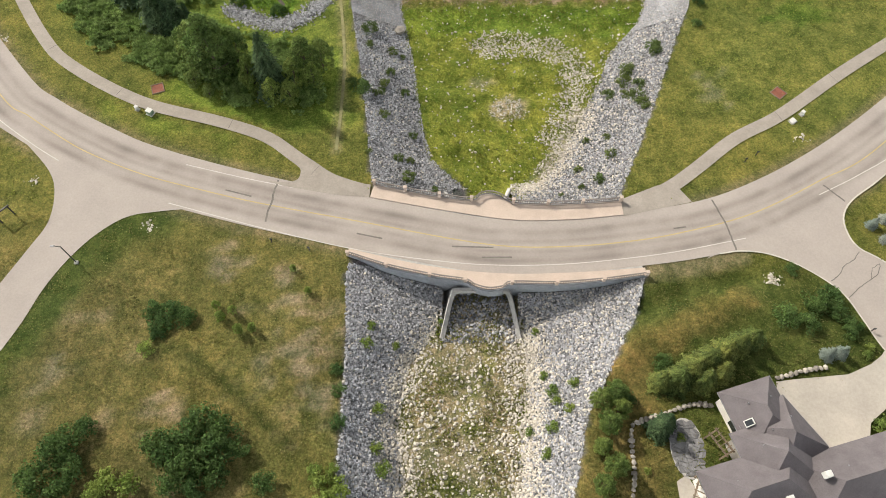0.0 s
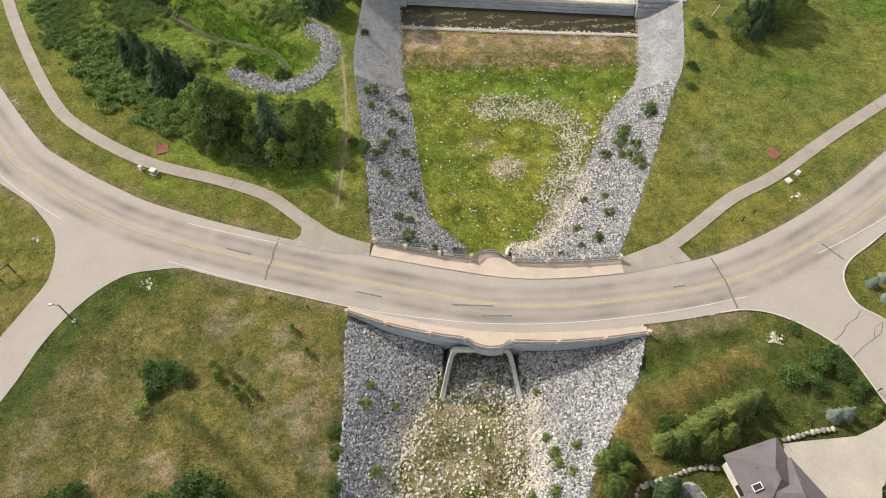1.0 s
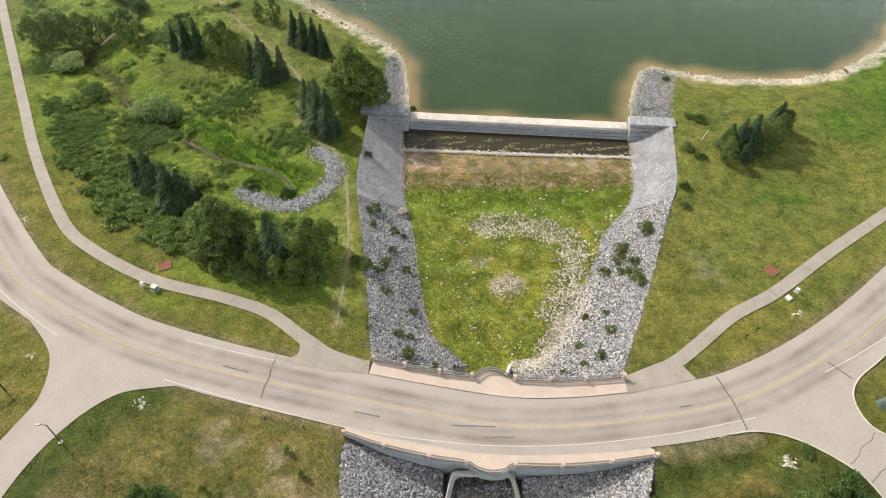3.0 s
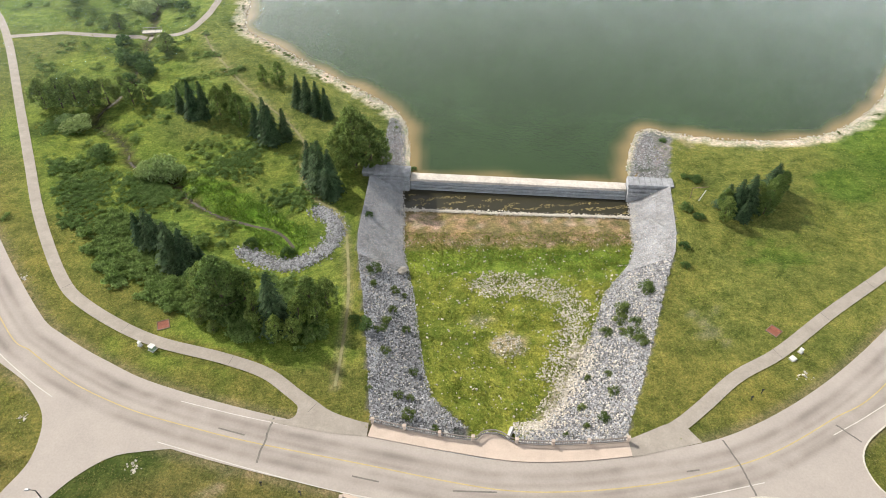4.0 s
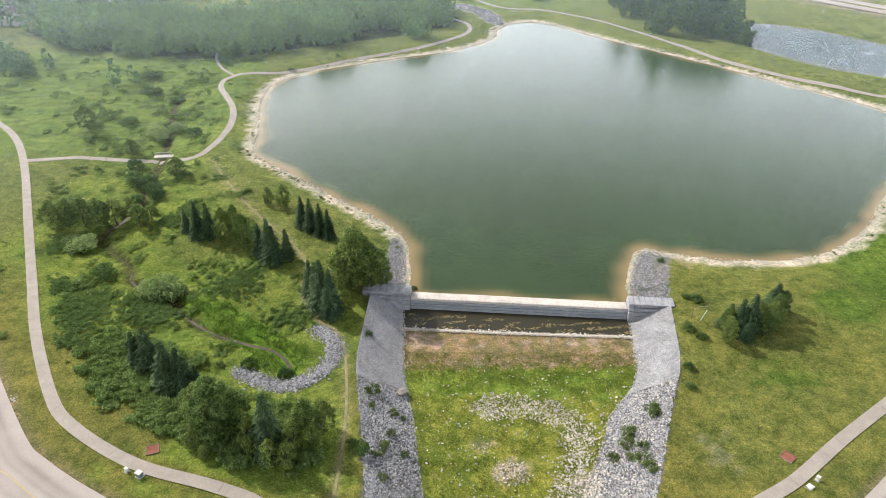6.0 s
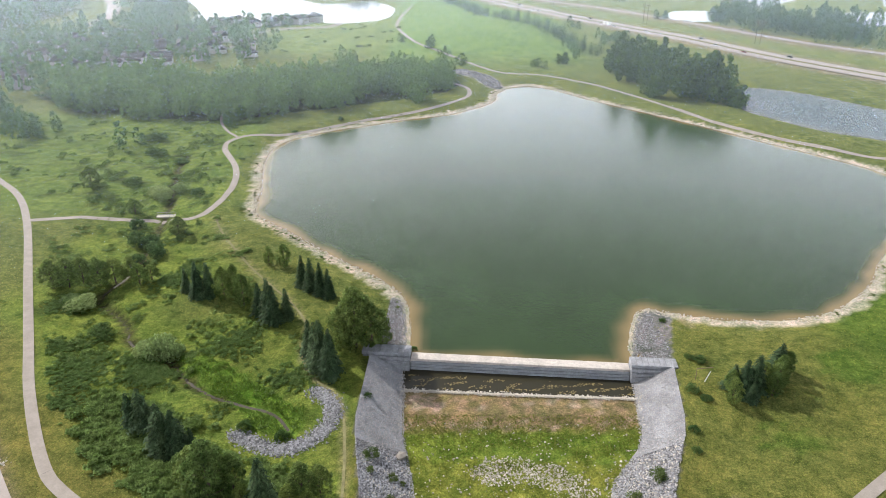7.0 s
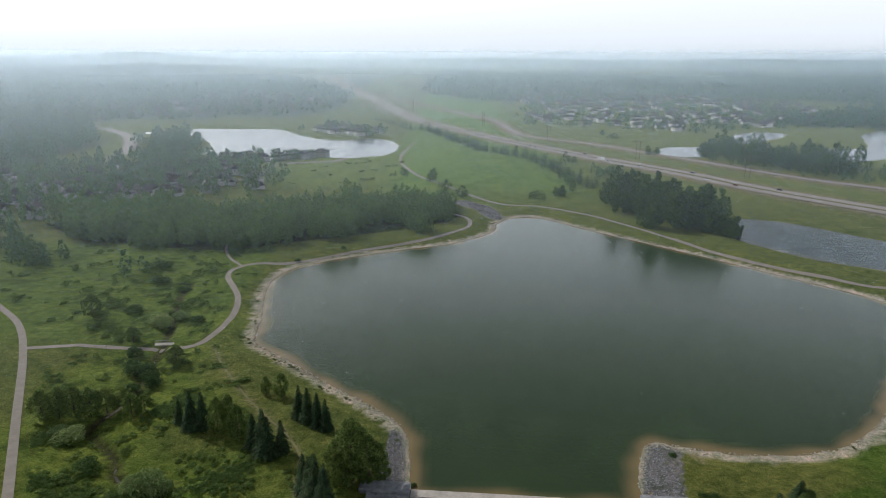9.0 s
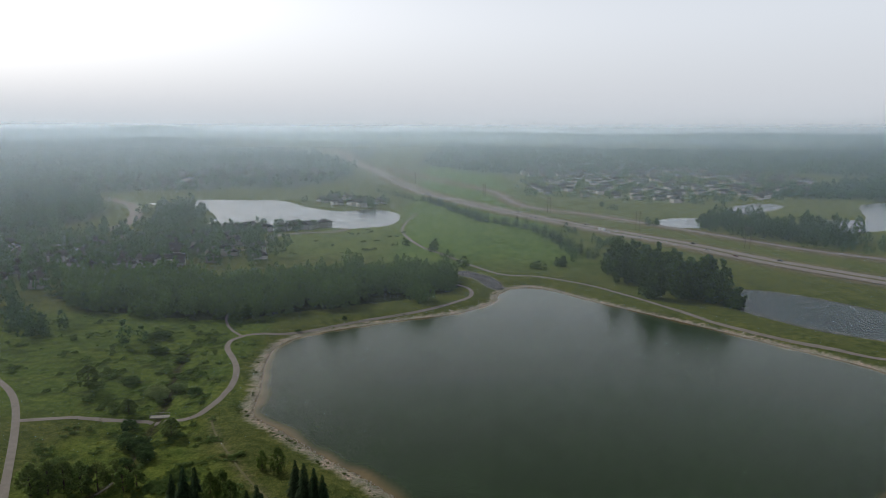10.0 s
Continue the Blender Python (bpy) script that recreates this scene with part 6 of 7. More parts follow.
mead = fill_area(500, -150, -40, 530, 680, lambda x, y: wobble(x, y * 2.2, 40, 81) > 0.55)
stuff("meadow_scrub", scatter_mesh("meadow_scrub", bv, bf, mead, RNG.uniform(1.5, 3.2, len(mead)), M_LEAF, (0.5, 0.9), 0.6, 0.1, 0.1), "low scrub on the lakeside meadow", "scrub")
pondscrub = fill_area(3600, -260, -88, 228, 362, lambda x, y: (wobble(x, y, 22, 83) + 0.5 * wobble(x, y, 8, 85) > 0.62) & (near_line(x, y, PATH_X[::3]) > 3.5) & (near_line(x, y, PATH_W[::3]) > 5) & (lake_distance(x, y) < -8))
stuff("valley_scrub", scatter_mesh("valley_scrub", bv, bf, pondscrub, RNG.uniform(0.7, 2.0, len(pondscrub)), M_SCRUB, (0.5, 0.9), 0.6, 0.1, 0.1), "patches of scrub in the upper valley", "scrub")
edge = LAKE[RNG.integers(0, len(LAKE), 2400)] + RNG.normal(0, 3.0, (2400, 2))
ed = lake_distance(edge[:, 0], edge[:, 1])
edge = edge[(ed < -1.5) & (ed > -7) & (edge[:, 1] > 160) & (wobble(edge[:, 0], edge[:, 1], 18, 84) > 0.1)]
stuff("shore_scrub", scatter_mesh("shore_scrub", bv, bf, np.c_[edge, ground_z(edge[:, 0], edge[:, 1])], RNG.uniform(0.3, 0.95, len(edge)), M_STONEBUSH, (0.5, 0.9), 0.6, 0.1, 0.1), "small bushes along the stony shore", "scrub")


# ---- haze over the distance ----
def haze_ring(radius, thick):
    """An added sheet all round the place for haze: clear at the ground, thinning above 105 m."""
    a = np.linspace(0, 2 * math.pi, 193)[:-1]
    low = [(z, float(ease(np.array(z), 0, 70))) for z in (-25, 0, 8, 16, 24, 32, 40, 48, 56, 64, 70, 88, 105)]
    levels = low + [(105 + radius * math.tan(radians(e)), w) for e, w in ((0.1, 0.8), (0.25, 0.5), (0.45, 0.22), (0.8, 0.08), (1.4, 0.02), (2.5, 0.0))]
    v = np.vstack([np.c_[radius * np.cos(a), radius * np.sin(a), np.full(192, z)] for z, w in levels])
    i = np.arange(192)
    f = np.vstack([np.stack([i, (i + 1) % 192, (i + 1) % 192 + 192, i + 192], 1) + 192 * k for k in range(len(levels) - 1)])
    me = mesh_of("haze_layer", v, f, M_HAZE, True)
    me.attributes.new("veil", "FLOAT", "POINT").data.foreach_set("value", np.repeat([w * thick for z, w in levels], 192).astype(np.float32))
    ob = new("haze_layer", me)
    ob.visible_shadow = False
    tagged(ob, "translucent ring standing in for bluish summer haze over the distance", "haze", kind="structure")


for r, thick in ((190, 0.035), (320, 0.06), (520, 0.11), (850, 0.15), (1350, 0.18), (2300, 0.25), (3800, 0.48)):
    haze_ring(r, thick)


# ---- highways, cars and poles ----
ribbon("highway", HIGHWAY, 12.5, 12.5, M_ROAD, 0.5, "wide pale highway crossing the plain", "highway")
deck_line = HIGHWAY[HIGHWAY[:, 1] < 1500]
ribbon("median", deck_line, 2.2, 2.2, M_TRAIL, 0.58, "brown dirt median of the highway", "median")
ribbon("frontage_road", FRONTAGE, 4, 4, M_ROAD, 0.45, "narrower road beside the highway", "road")
STREET = curve_points([(-600, 1060), (-495, 985), (-456, 946), (-418, 897), (-372, 806), (-347, 730), (-342, 687), (-345, 638), (-346, 592), (-340, 560)], 6.0)
ribbon("lakeside_road", STREET, 7, 7, M_ROAD, 0.4, "pale road curving along the lake", "road")
ribbon("cul_de_sac", curve_points([(-172, 560), (-160, 600), (-165, 640), (-140, 662), (-112, 668), (-100, 690)], 4.0), 4, 4, M_PATH, 0.4, "pale street behind the lakeside houses", "road")
ribbon("village_street", curve_points([(-420, 470), (-350, 500), (-290, 530), (-230, 545), (-172, 560)], 5.0), 4, 4, M_PATH, 0.4, "residential street between the houses", "road")


def wheel_mesh():
    bm = bmesh.new()
    bmesh.ops.create_cone(bm, cap_ends=True, segments=12, radius1=0.34, radius2=0.34, depth=0.24, matrix=pose(0, 0, 0, 90, 0, 0))
    me = bpy.data.meshes.new("wheel")
    bm.to_mesh(me)
    bm.free()
    me.materials.append(M_TYRE)
    return me


WHEEL = wheel_mesh()


def taper_box(x0, x1, y, z0, z1, inx0, inx1, iny):
    bm = box(x0, x1, -y, y, z0, z1)
    for v in bm.verts:
        if v.co.z > (z0 + z1) / 2:
            v.co.x += inx0 if v.co.x < (x0 + x1) / 2 else -inx1
            v.co.y *= 1 - iny
    bmesh.ops.bevel(bm, geom=bm.edges[:], offset=0.06, segments=1, affect="EDGES")
    return bm


def car(x, y, turn, paint, label, tall=0.0):
    c = base("car", x, y, gz(x, y) + 0.55, turn, label, "car", "cars on the highway")
    part("body", taper_box(-2.25, 2.25, 0.92, 0.3, 0.95, 0.1, 0.15, 0.04), paint, c)
    part("cabin", taper_box(-1.5, 0.9, 0.84, 0.93, 1.5 + tall, 0.4, 0.6, 0.16), M_GLASS, c, "dark glazed cabin")
    part("roof_panel", box(-1.0, 0.25, -0.66, 0.66, 1.47 + tall, 1.53 + tall, 0.02), paint, c)
    for wx in (-1.4, 1.4):
        for wy in (-0.85, 0.85):
            w = part("wheel", WHEEL, M_TYRE, c)
            w.location = (wx, wy, 0.34)
    return c


M_CARWHITE = surface("white_car_paint", (0.78, 0.78, 0.78), 1.0, 4.0, 0.03, 0.25, 0.0, 0.5)
M_CARDARK = surface("dark_car_paint", (0.03, 0.03, 0.035), 1.0, 4.0, 0.05, 0.25, 0.0, 0.5)
M_CARRED = surface("red_car_paint", (0.22, 0.04, 0.03), 1.0, 4.0, 0.05, 0.25, 0.0, 0.5)
PAINT = {"w": (M_CARWHITE, "white car driving on the highway"), "d": (M_CARDARK, "dark car driving on the highway"), "r": (M_CARRED, "red-brown car driving on the highway")}
HEADING = sides(HIGHWAY)
for x, y, k in ((171.7, 678.4, "w"), (191.4, 642.1, "w"), (212, 594.1, "d"), (231.9, 568.8, "w"), (241.2, 547.8, "r"), (261.8, 519.2, "d"), (144.3, 718.8, "d"), (96.5, 789.1, "w"), (111.7, 779.2, "w"), (80.8, 832.8, "d"), (45.8, 901, "w"), (20, 960, "d"), (-20, 1085, "w"), (-60, 1180, "d"), (-150, 1560, "w"), (-170, 1630, "w"), (-330, 2220, "w"), (-345, 2260, "w")):
    i = int(np.argmin(np.hypot(HIGHWAY[:, 0] - x, HIGHWAY[:, 1] - y)))
    side = 7.5 if k == "d" else -6.5
    px, py = HIGHWAY[i] + HEADING[i] * side
    car(px, py, math.degrees(math.atan2(-HEADING[i][0], HEADING[i][1])), *PAINT[k], 0.25 if k == "w" else 0.0)


def camper(x, y):
    i = int(np.argmin(np.hypot(HIGHWAY[:, 0] - x, HIGHWAY[:, 1] - y)))
    px, py = HIGHWAY[i] - HEADING[i] * 6.5
    c = base("camper_trailer", px, py, gz(px, py) + 0.55, math.degrees(math.atan2(-HEADING[i][0], HEADING[i][1])), "white camper trailer towed along the highway", "trailer")
    part("body", taper_box(-4.0, 4.0, 1.2, 0.6, 3.1, 0.2, 0.3, 0.03), M_CARWHITE, c)
    part("window", box(-1.2, 1.2, -1.25, -1.19, 1.7, 2.4, 0.02), M_GLASS, c)
    for wx in (-0.5, 0.5):
        for wy in (-1.0, 1.0):
            w = part("wheel", WHEEL, M_TYRE, c)
            w.location = (wx, wy, 0.34)


camper(164, 690)


def rod(bm, p, q, r, seg=8):
    p, q = Vector(p), Vector(q)
    m = Matrix.Translation((p + q) / 2) @ (q - p).to_track_quat("Z", "Y").to_matrix().to_4x4()
    bmesh.ops.create_cone(bm, cap_ends=True, segments=seg, radius1=r, radius2=r * 0.85, depth=(q - p).length, matrix=m)
    return bm


def power_pole(x, y, high):
    p = base("power_pole", x, y, gz(x, y), -50, "tall twin wooden power pole with crossarm", "power pole", "power poles by the highway")
    for s in (-2.2, 2.2):
        part("pole", rod(bmesh.new(), (s, 0, -0.5), (s, 0, high), 0.28), M_TIMBER, p)
    part("crossarm", box(-4.5, 4.5, -0.18, 0.18, high - 2.4, high - 2.0), M_TIMBER, p)
    part("brace", rod(bmesh.new(), (-2.2, 0, high - 7), (2.2, 0, high - 2.6), 0.1), M_TIMBER, p)
    part("brace", rod(bmesh.new(), (2.2, 0, high - 7), (-2.2, 0, high - 2.6), 0.1), M_TIMBER, p)
    for s in (-4, 0, 4):
        part("insulator", rod(bmesh.new(), (s, 0, high - 3.3), (s, 0, high - 2.4), 0.12), M_METAL, p)


for x, y, high in ((196.9, 690.9, 20), (262.4, 583.6, 20), (58.6, 1034.3, 22), (128, 840, 20), (-60, 1300, 22)):
    power_pole(x, y, high)


# ---- houses ----
def hip_roof(w, d, eave, rise, over=0.6, gable=False):
    """A roof over a rectangle: hipped, or gabled along its length, with a fascia."""
    hw, hd = w / 2 + over, d / 2 + over
    cut = 0.0 if gable else min(hw, hd)
    bm = bmesh.new()
    lo = [bm.verts.new((sx * hw, sy * hd, eave)) for sx, sy in ((-1, -1), (1, -1), (1, 1), (-1, 1))]
    up = [bm.verts.new((sx * hw, sy * hd, eave + 0.22)) for sx, sy in ((-1, -1), (1, -1), (1, 1), (-1, 1))]
    if hw >= hd:
        r = [bm.verts.new((-(hw - cut), 0, eave + 0.22 + rise)), bm.verts.new((hw - cut + 0.001, 0, eave + 0.22 + rise))]
        tops = [(up[0], up[1], r[1], r[0]), (up[1], up[2], r[1]), (up[2], up[3], r[0], r[1]), (up[3], up[0], r[0])]
    else:
        r = [bm.verts.new((0, -(hd - cut), eave + 0.22 + rise)), bm.verts.new((0, hd - cut + 0.001, eave + 0.22 + rise))]
        tops = [(up[0], up[1], r[0]), (up[1], up[2], r[1], r[0]), (up[2], up[3], r[1]), (up[3], up[0], r[0], r[1])]
    for t in tops:
        bm.faces.new(t)
    bm.faces.new(lo[::-1])
    for i in range(4):
        bm.faces.new((lo[i], lo[(i + 1) % 4], up[(i + 1) % 4], up[i]))
    return bm


def window(parent, x, y, z, w, h, facing):
    """A window in a wall that faces along x (facing 0) or y (facing 1): frame and pane."""
    s = 1 if (y if facing else x) > 0 else -1
    if facing:
        fr = part("window", box(x - w / 2, x + w / 2, min(y, y + s * 0.1), max(y, y + s * 0.1), z, z + h, 0.02), M_BOXWHITE, parent)
        part("pane", box(x - w / 2 + 0.1, x + w / 2 - 0.1, min(y + s * 0.06, y + s * 0.12), max(y + s * 0.06, y + s * 0.12), z + 0.1, z + h - 0.1), M_GLASS, fr)
    else:
        fr = part("window", box(min(x, x + s * 0.1), max(x, x + s * 0.1), y - w / 2, y + w / 2, z, z + h, 0.02), M_BOXWHITE, parent)
        part("pane", box(min(x + s * 0.06, x + s * 0.12), max(x + s * 0.06, x + s * 0.12), y - w / 2 + 0.1, y + w / 2 - 0.1, z + 0.1, z + h - 0.1), M_GLASS, fr)


def house_model(w, d, eave, rise, gable, wing):
    h = base("house", 0, 0, -300, 0, "two-storey suburban house with a shingled roof", "house")
    part("wall", box(-w / 2, w / 2, -d / 2, d / 2, -1.5, eave), M_SIDING, h)
    roof = part("roof", hip_roof(w, d, eave, rise, 0.6, gable), M_FARROOF, h)
    part("chimney", box(w * 0.2, w * 0.2 + 0.9, -0.4, 0.5, eave + rise * 0.5, eave + rise + 1.0), M_CONC, roof)
    gx = w * 0.24 * wing
    part("garage", box(gx - 3.2, gx + 3.2, -d / 2 - 4, -d / 2 - 0.02, -1.5, 3.0), M_SIDING, h)
    groof = hip_roof(6.4, 4.6, 3.0, 2.0, 0.5, True)
    for v in groof.verts:
        v.co.x += gx
        v.co.y -= d / 2 + 2
    part("garage_roof", groof, M_FARROOF, h)
    part("garage_door", box(gx - 2.4, gx + 2.4, -d / 2 - 4.08, -d / 2 - 3.98, 0, 2.3), M_BOXWHITE, h)
    for x in (-w * 0.3, -w * 0.02, w * 0.3):
        window(h, x, -d / 2, eave - 2.0, 1.5, 1.4, 1)
    window(h, -w * 0.3 * wing, -d / 2, 0.9, 2.0, 1.5, 1)
    window(h, w / 2, 0, eave - 2.0, 1.4, 1.3, 0)
    window(h, -w / 2, 0, eave - 2.0, 1.4, 1.3, 0)
    part("front_door", box(-w * 0.06 - 0.5, -w * 0.06 + 0.5, -d / 2 - 0.08, -d / 2 - 0.01, 0, 2.1), M_TIMBER, h)
    return h


MODEL_HOUSES = [house_model(13, 10, 5.6, 3.4, False, 1), house_model(11, 11, 5.8, 3.6, True, -1), house_model(15, 9.5, 5.2, 3.2, True, 1)]
FREE = [True] * 3


def set_house(x, y, turn, group, label):
    k = int(RNG.integers(0, 3))
    m = pose(x, y, gz(x, y), 0, 0, turn)
    if FREE[k]:
        MODEL_HOUSES[k].matrix_basis, FREE[k] = m, False
        ob = MODEL_HOUSES[k]
    else:
        ob = copy_thing(MODEL_HOUSES[k], m)
    return tagged(ob, label, "", group)


def settle(n, poly, gap, group, label, facing):
    """Houses within an outline, kept apart from one another."""
    p, done, tries = np.array(poly, float), [], 0
    (x0, y0), (x1, y1) = p.min(0), p.max(0)
    while len(done) < n and tries < 4000:
        tries += 1
        x, y = RNG.uniform(x0, x1), RNG.uniform(y0, y1)
        if inside(np.array([x]), np.array([y]), p)[0] and all(math.hypot(x - a, y - b) > gap for a, b in done):
            done.append((x, y))
            set_house(x, y, facing + RNG.choice([0, 90, 180]) + RNG.uniform(-20, 20), group, label)


VILLAGE = [(-380, 560), (-340, 580), (-307, 612), (-260, 616), (-225, 634), (-178, 600), (-138, 520), (-175, 500), (-207, 492), (-240, 480), (-258, 455), (-262, 425), (-280, 390), (-330, 390), (-430, 470)]
settle(72, VILLAGE, 18, "houses of the wooded village", "grey-roofed house among garden trees", 15)
settle(7, [(-225, 664), (-150, 686), (-112, 700), (-120, 712), (-160, 704), (-225, 684)], 19, "houses on the lake shore", "large house on the lake shore", 160)
settle(8, [(-200, 990), (-150, 895), (-90, 885), (-80, 930), (-145, 1030)], 21, "houses across the lake", "pale house across the lake", 30)
settle(140, [(112, 1090), (330, 965), (560, 1050), (760, 1420), (620, 1700), (240, 1500)], 18, "houses of the far town", "pale suburban house in the far town", 10)
settle(70, [(150, 1520), (330, 1480), (620, 1720), (500, 1950), (200, 1850)], 24, "houses of the far town", "pale suburban house in the far town", 25)
settle(26, [(-700, 1150), (-520, 1120), (-260, 1240), (-230, 1420), (-420, 1500), (-700, 1350)], 30, "houses in the western woods", "house half hidden in the woods", 20)


def big_house():
    """The house below: hipped roofs at angles over pale walls, with skylight, vents and garage."""
    h = base("large_house", 48, 20, gz(48, 22), 0, "large house with grey hipped shingle roofs beside a driveway", "house")
    for cx, cy, w, d, turn, eave, rise in ((45.0, 25.2, 7.0, 8.4, 17, 3.7, 3.2), (42.4, 15.2, 13.0, 7.6, 16, 4.2, 3.4), (60.4, 17.8, 24, 7.8, 15, 4.0, 3.2), (47.4, 22.2, 7.0, 7.4, 32, 4.1, 3.5), (45.6, 19.4, 8.0, 8.0, 16, 4.3, 3.7)):
        m = pose(cx - 48, cy - 20, 0, 0, 0, turn)
        wall = part("wall", box(-w / 2, w / 2, -d / 2, d / 2, -2, eave), M_SIDING, h)
        roof = part("roof", hip_roof(w, d, eave, rise, 0.7), M_SHINGLE, h, "grey shingle hip roof")
        wall.matrix_basis = roof.matrix_basis = m
        for sx in (-1, 1):
            part("gutter", box(sx * (w / 2 + 0.72) - 0.07, sx * (w / 2 + 0.72) + 0.07, -d / 2 - 0.7, d / 2 + 0.7, eave + 0.05, eave + 0.18), M_METAL, roof)
        for sx in (-0.25, 0.25):
            part("vent", rod(bmesh.new(), (sx * w, d * 0.22, eave + rise * 0.4), (sx * w, d * 0.22, eave + rise * 0.4 + 1.0), 0.12), M_METAL, roof)
        window(wall, 0, d / 2, 1.0, 2.0, 1.5, 1)
        window(wall, -w / 2, 0, 1.0, 2.0, 1.5, 0)
    sky_light = part("skylight", box(-0.7, 0.7, -0.5, 0.5, 0, 0.18, 0.03), M_BOXWHITE, h, "white framed skylight")
    sky_light.matrix_basis = pose(42.6 - 48, 23.9 - 20, 5.25, 0, -36, 17)
    for x, y, z in ((50.6, 16.6, 7.0), (45.2, 13.6, 6.4)):
        hood = part("roof_hood", box(-0.45, 0.45, -0.45, 0.45, -0.6, 0.55, 0.06), M_BOXWHITE, h, "white boxed roof vent")
        hood.matrix_basis = pose(x - 48, y - 20, z, 0, 0, 15)
    part("pane", box(-0.55, 0.55, -0.36, 0.36, 0.16, 0.2), M_GLASS, sky_light)


big_house()
M_DRIVE = surface("driveway_concrete", (0.43, 0.395, 0.345), 0.2, 2.5, 0.12)
drive = [(50.0, 31.2), (53.3, 31.6), (56.8, 31.9), (61.2, 32.3), (65.1, 33.9), (67.2, 35.3), (68.6, 37.0), (75, 30), (66.6, 28.0), (63.9, 26.1), (62.3, 24.9), (61.4, 22.4), (53, 19.5), (49, 24)]
gd = max(gz(x, y) for x, y in drive) + 0.1
tagged(new("driveway", flat_sheet("driveway", drive, gd, M_DRIVE)), "pale concrete driveway in front of the house", "driveway", kind="structure")


M_WALLROCK = surface("garden_rock", (0.36, 0.33, 0.29), 0.5, 3.0, 0.25, 0.9, 0.0, 0.2, 0.0, 0.35)


def boulder_mesh(seed, mat):
    g = np.random.default_rng(seed)
    me = mesh_of("boulder", ROCK_V * g.uniform(0.8, 1.15, (len(ROCK_V), 1)) * (1, 0.8, 0.7), ROCK_F, mat)
    return me


BOULDERS = [boulder_mesh(k, M_WALLROCK) for k in range(4)]


def garden_wall(points, label):
    line = curve_points(points, 0.75)
    w = base("garden_wall", line[0][0], line[0][1], gz(*line[0]), 0, label, "garden wall", "garden walls by the house")
    for k, (x, y) in enumerate(line):
        b = part("boulder", BOULDERS[k % 4], M_WALLROCK, w)
        s = RNG.uniform(0.4, 0.65)
        b.matrix_basis = pose(x - line[0][0], y - line[0][1], gz(x, y) - gz(*line[0]) + 0.25, 0, 0, RNG.uniform(0, 360)) @ Matrix.Scale(s, 4)


garden_wall([(26.0, 13.6), (27.0, 17.8), (27.2, 20.9), (27.5, 24.2), (28.4, 25.3), (31.9, 26.3), (34.6, 27.3), (37.4, 28.0), (39.6, 27.7)], "curved dry-stone wall of pale boulders")
garden_wall([(50.2, 31.7), (52.5, 32.3), (54.8, 32.9), (58.0, 33.3)], "row of pale boulders along the driveway")


M_FLAG = surface("flagstone", (0.19, 0.19, 0.195), 0.8, 4.0, 0.2, 0.9, 0.0, 0.2, 0.0, 0.3)


def patio():
    zt = gz(35.2, 21) + 0.12
    p = base("patio", 35.2, 21.6, zt, 0, "oval flagstone patio of grey irregular stones", "patio")
    part("bed", mesh_of("bed", [(0, 0, -0.05), *[(2.5 * math.cos(a), 4.4 * math.sin(a), -0.05) for a in np.arange(24) * math.pi / 12]], np.array([(0, 1 + i, 1 + (i + 1) % 24) for i in range(24)]), M_CONC), M_CONC, p)
    nodes = {(i, k): (0.62 * i + 0.31 * (k % 2) + RNG.uniform(-0.24, 0.24), 0.66 * k + RNG.uniform(-0.24, 0.24)) for i in range(-5, 6) for k in range(-8, 9)}
    for i in range(-5, 5):
        for k in range(-8, 8):
            ring = [nodes[i, k], nodes[i + 1, k], nodes[min(i + 1, 5), k + 1], nodes[i, k + 1]]
            cx, cy = sum(q[0] for q in ring) / 4, sum(q[1] for q in ring) / 4
            if (cx / 2.35) ** 2 + (cy / 4.25) ** 2 > 1:
                continue
            pts = [(cx + (x - cx) * 0.9, cy + (y - cy) * 0.9) for x, y in ring]
            bm = bmesh.new()
            vs = [bm.verts.new((x, y, z)) for z in (-0.05, 0.05) for x, y in pts]
            bm.faces.new(vs[4:])
            for e in range(4):
                bm.faces.new((vs[e], vs[(e + 1) % 4], vs[4 + (e + 1) % 4], vs[4 + e]))
            part("flagstone", bm, M_FLAG, p)


patio()


def pergola(x, y, turn, w, d):
    p = base("pergola", x, y, gz(x, y), turn, "brown timber pergola beside the house", "pergola", "pergolas by the house")
    for sx in (-1, 1):
        for sy in (-1, 1):
            part("post", box(sx * w / 2 - 0.12, sx * w / 2 + 0.12, sy * d / 2 - 0.12, sy * d / 2 + 0.12, -0.2, 2.5), M_TIMBER, p)
        part("beam", box(sx * w / 2 - 0.1, sx * w / 2 + 0.1, -d / 2 - 0.3, d / 2 + 0.3, 2.5, 2.75), M_TIMBER, p)
    for k in range(6):
        yy = -d / 2 + d * k / 5
        part("slat", box(-w / 2 - 0.3, w / 2 + 0.3, yy - 0.06, yy + 0.06, 2.76, 2.9), M_TIMBER, p)


pergola(35.4, 15.4, -25, 1.6, 4.0)
pergola(39.2, 21.8, 30, 1.2, 3.4)
tagged(new("terrace", flat_sheet("terrace", [(32.9, 17.0), (34.4, 17.9), (36.2, 17.6), (37.0, 14.0), (36.6, 11.5), (33.0, 11.5)], gz(35, 15) + 0.15, M_DRIVE)), "pale concrete terrace behind the house", "terrace", kind="structure")


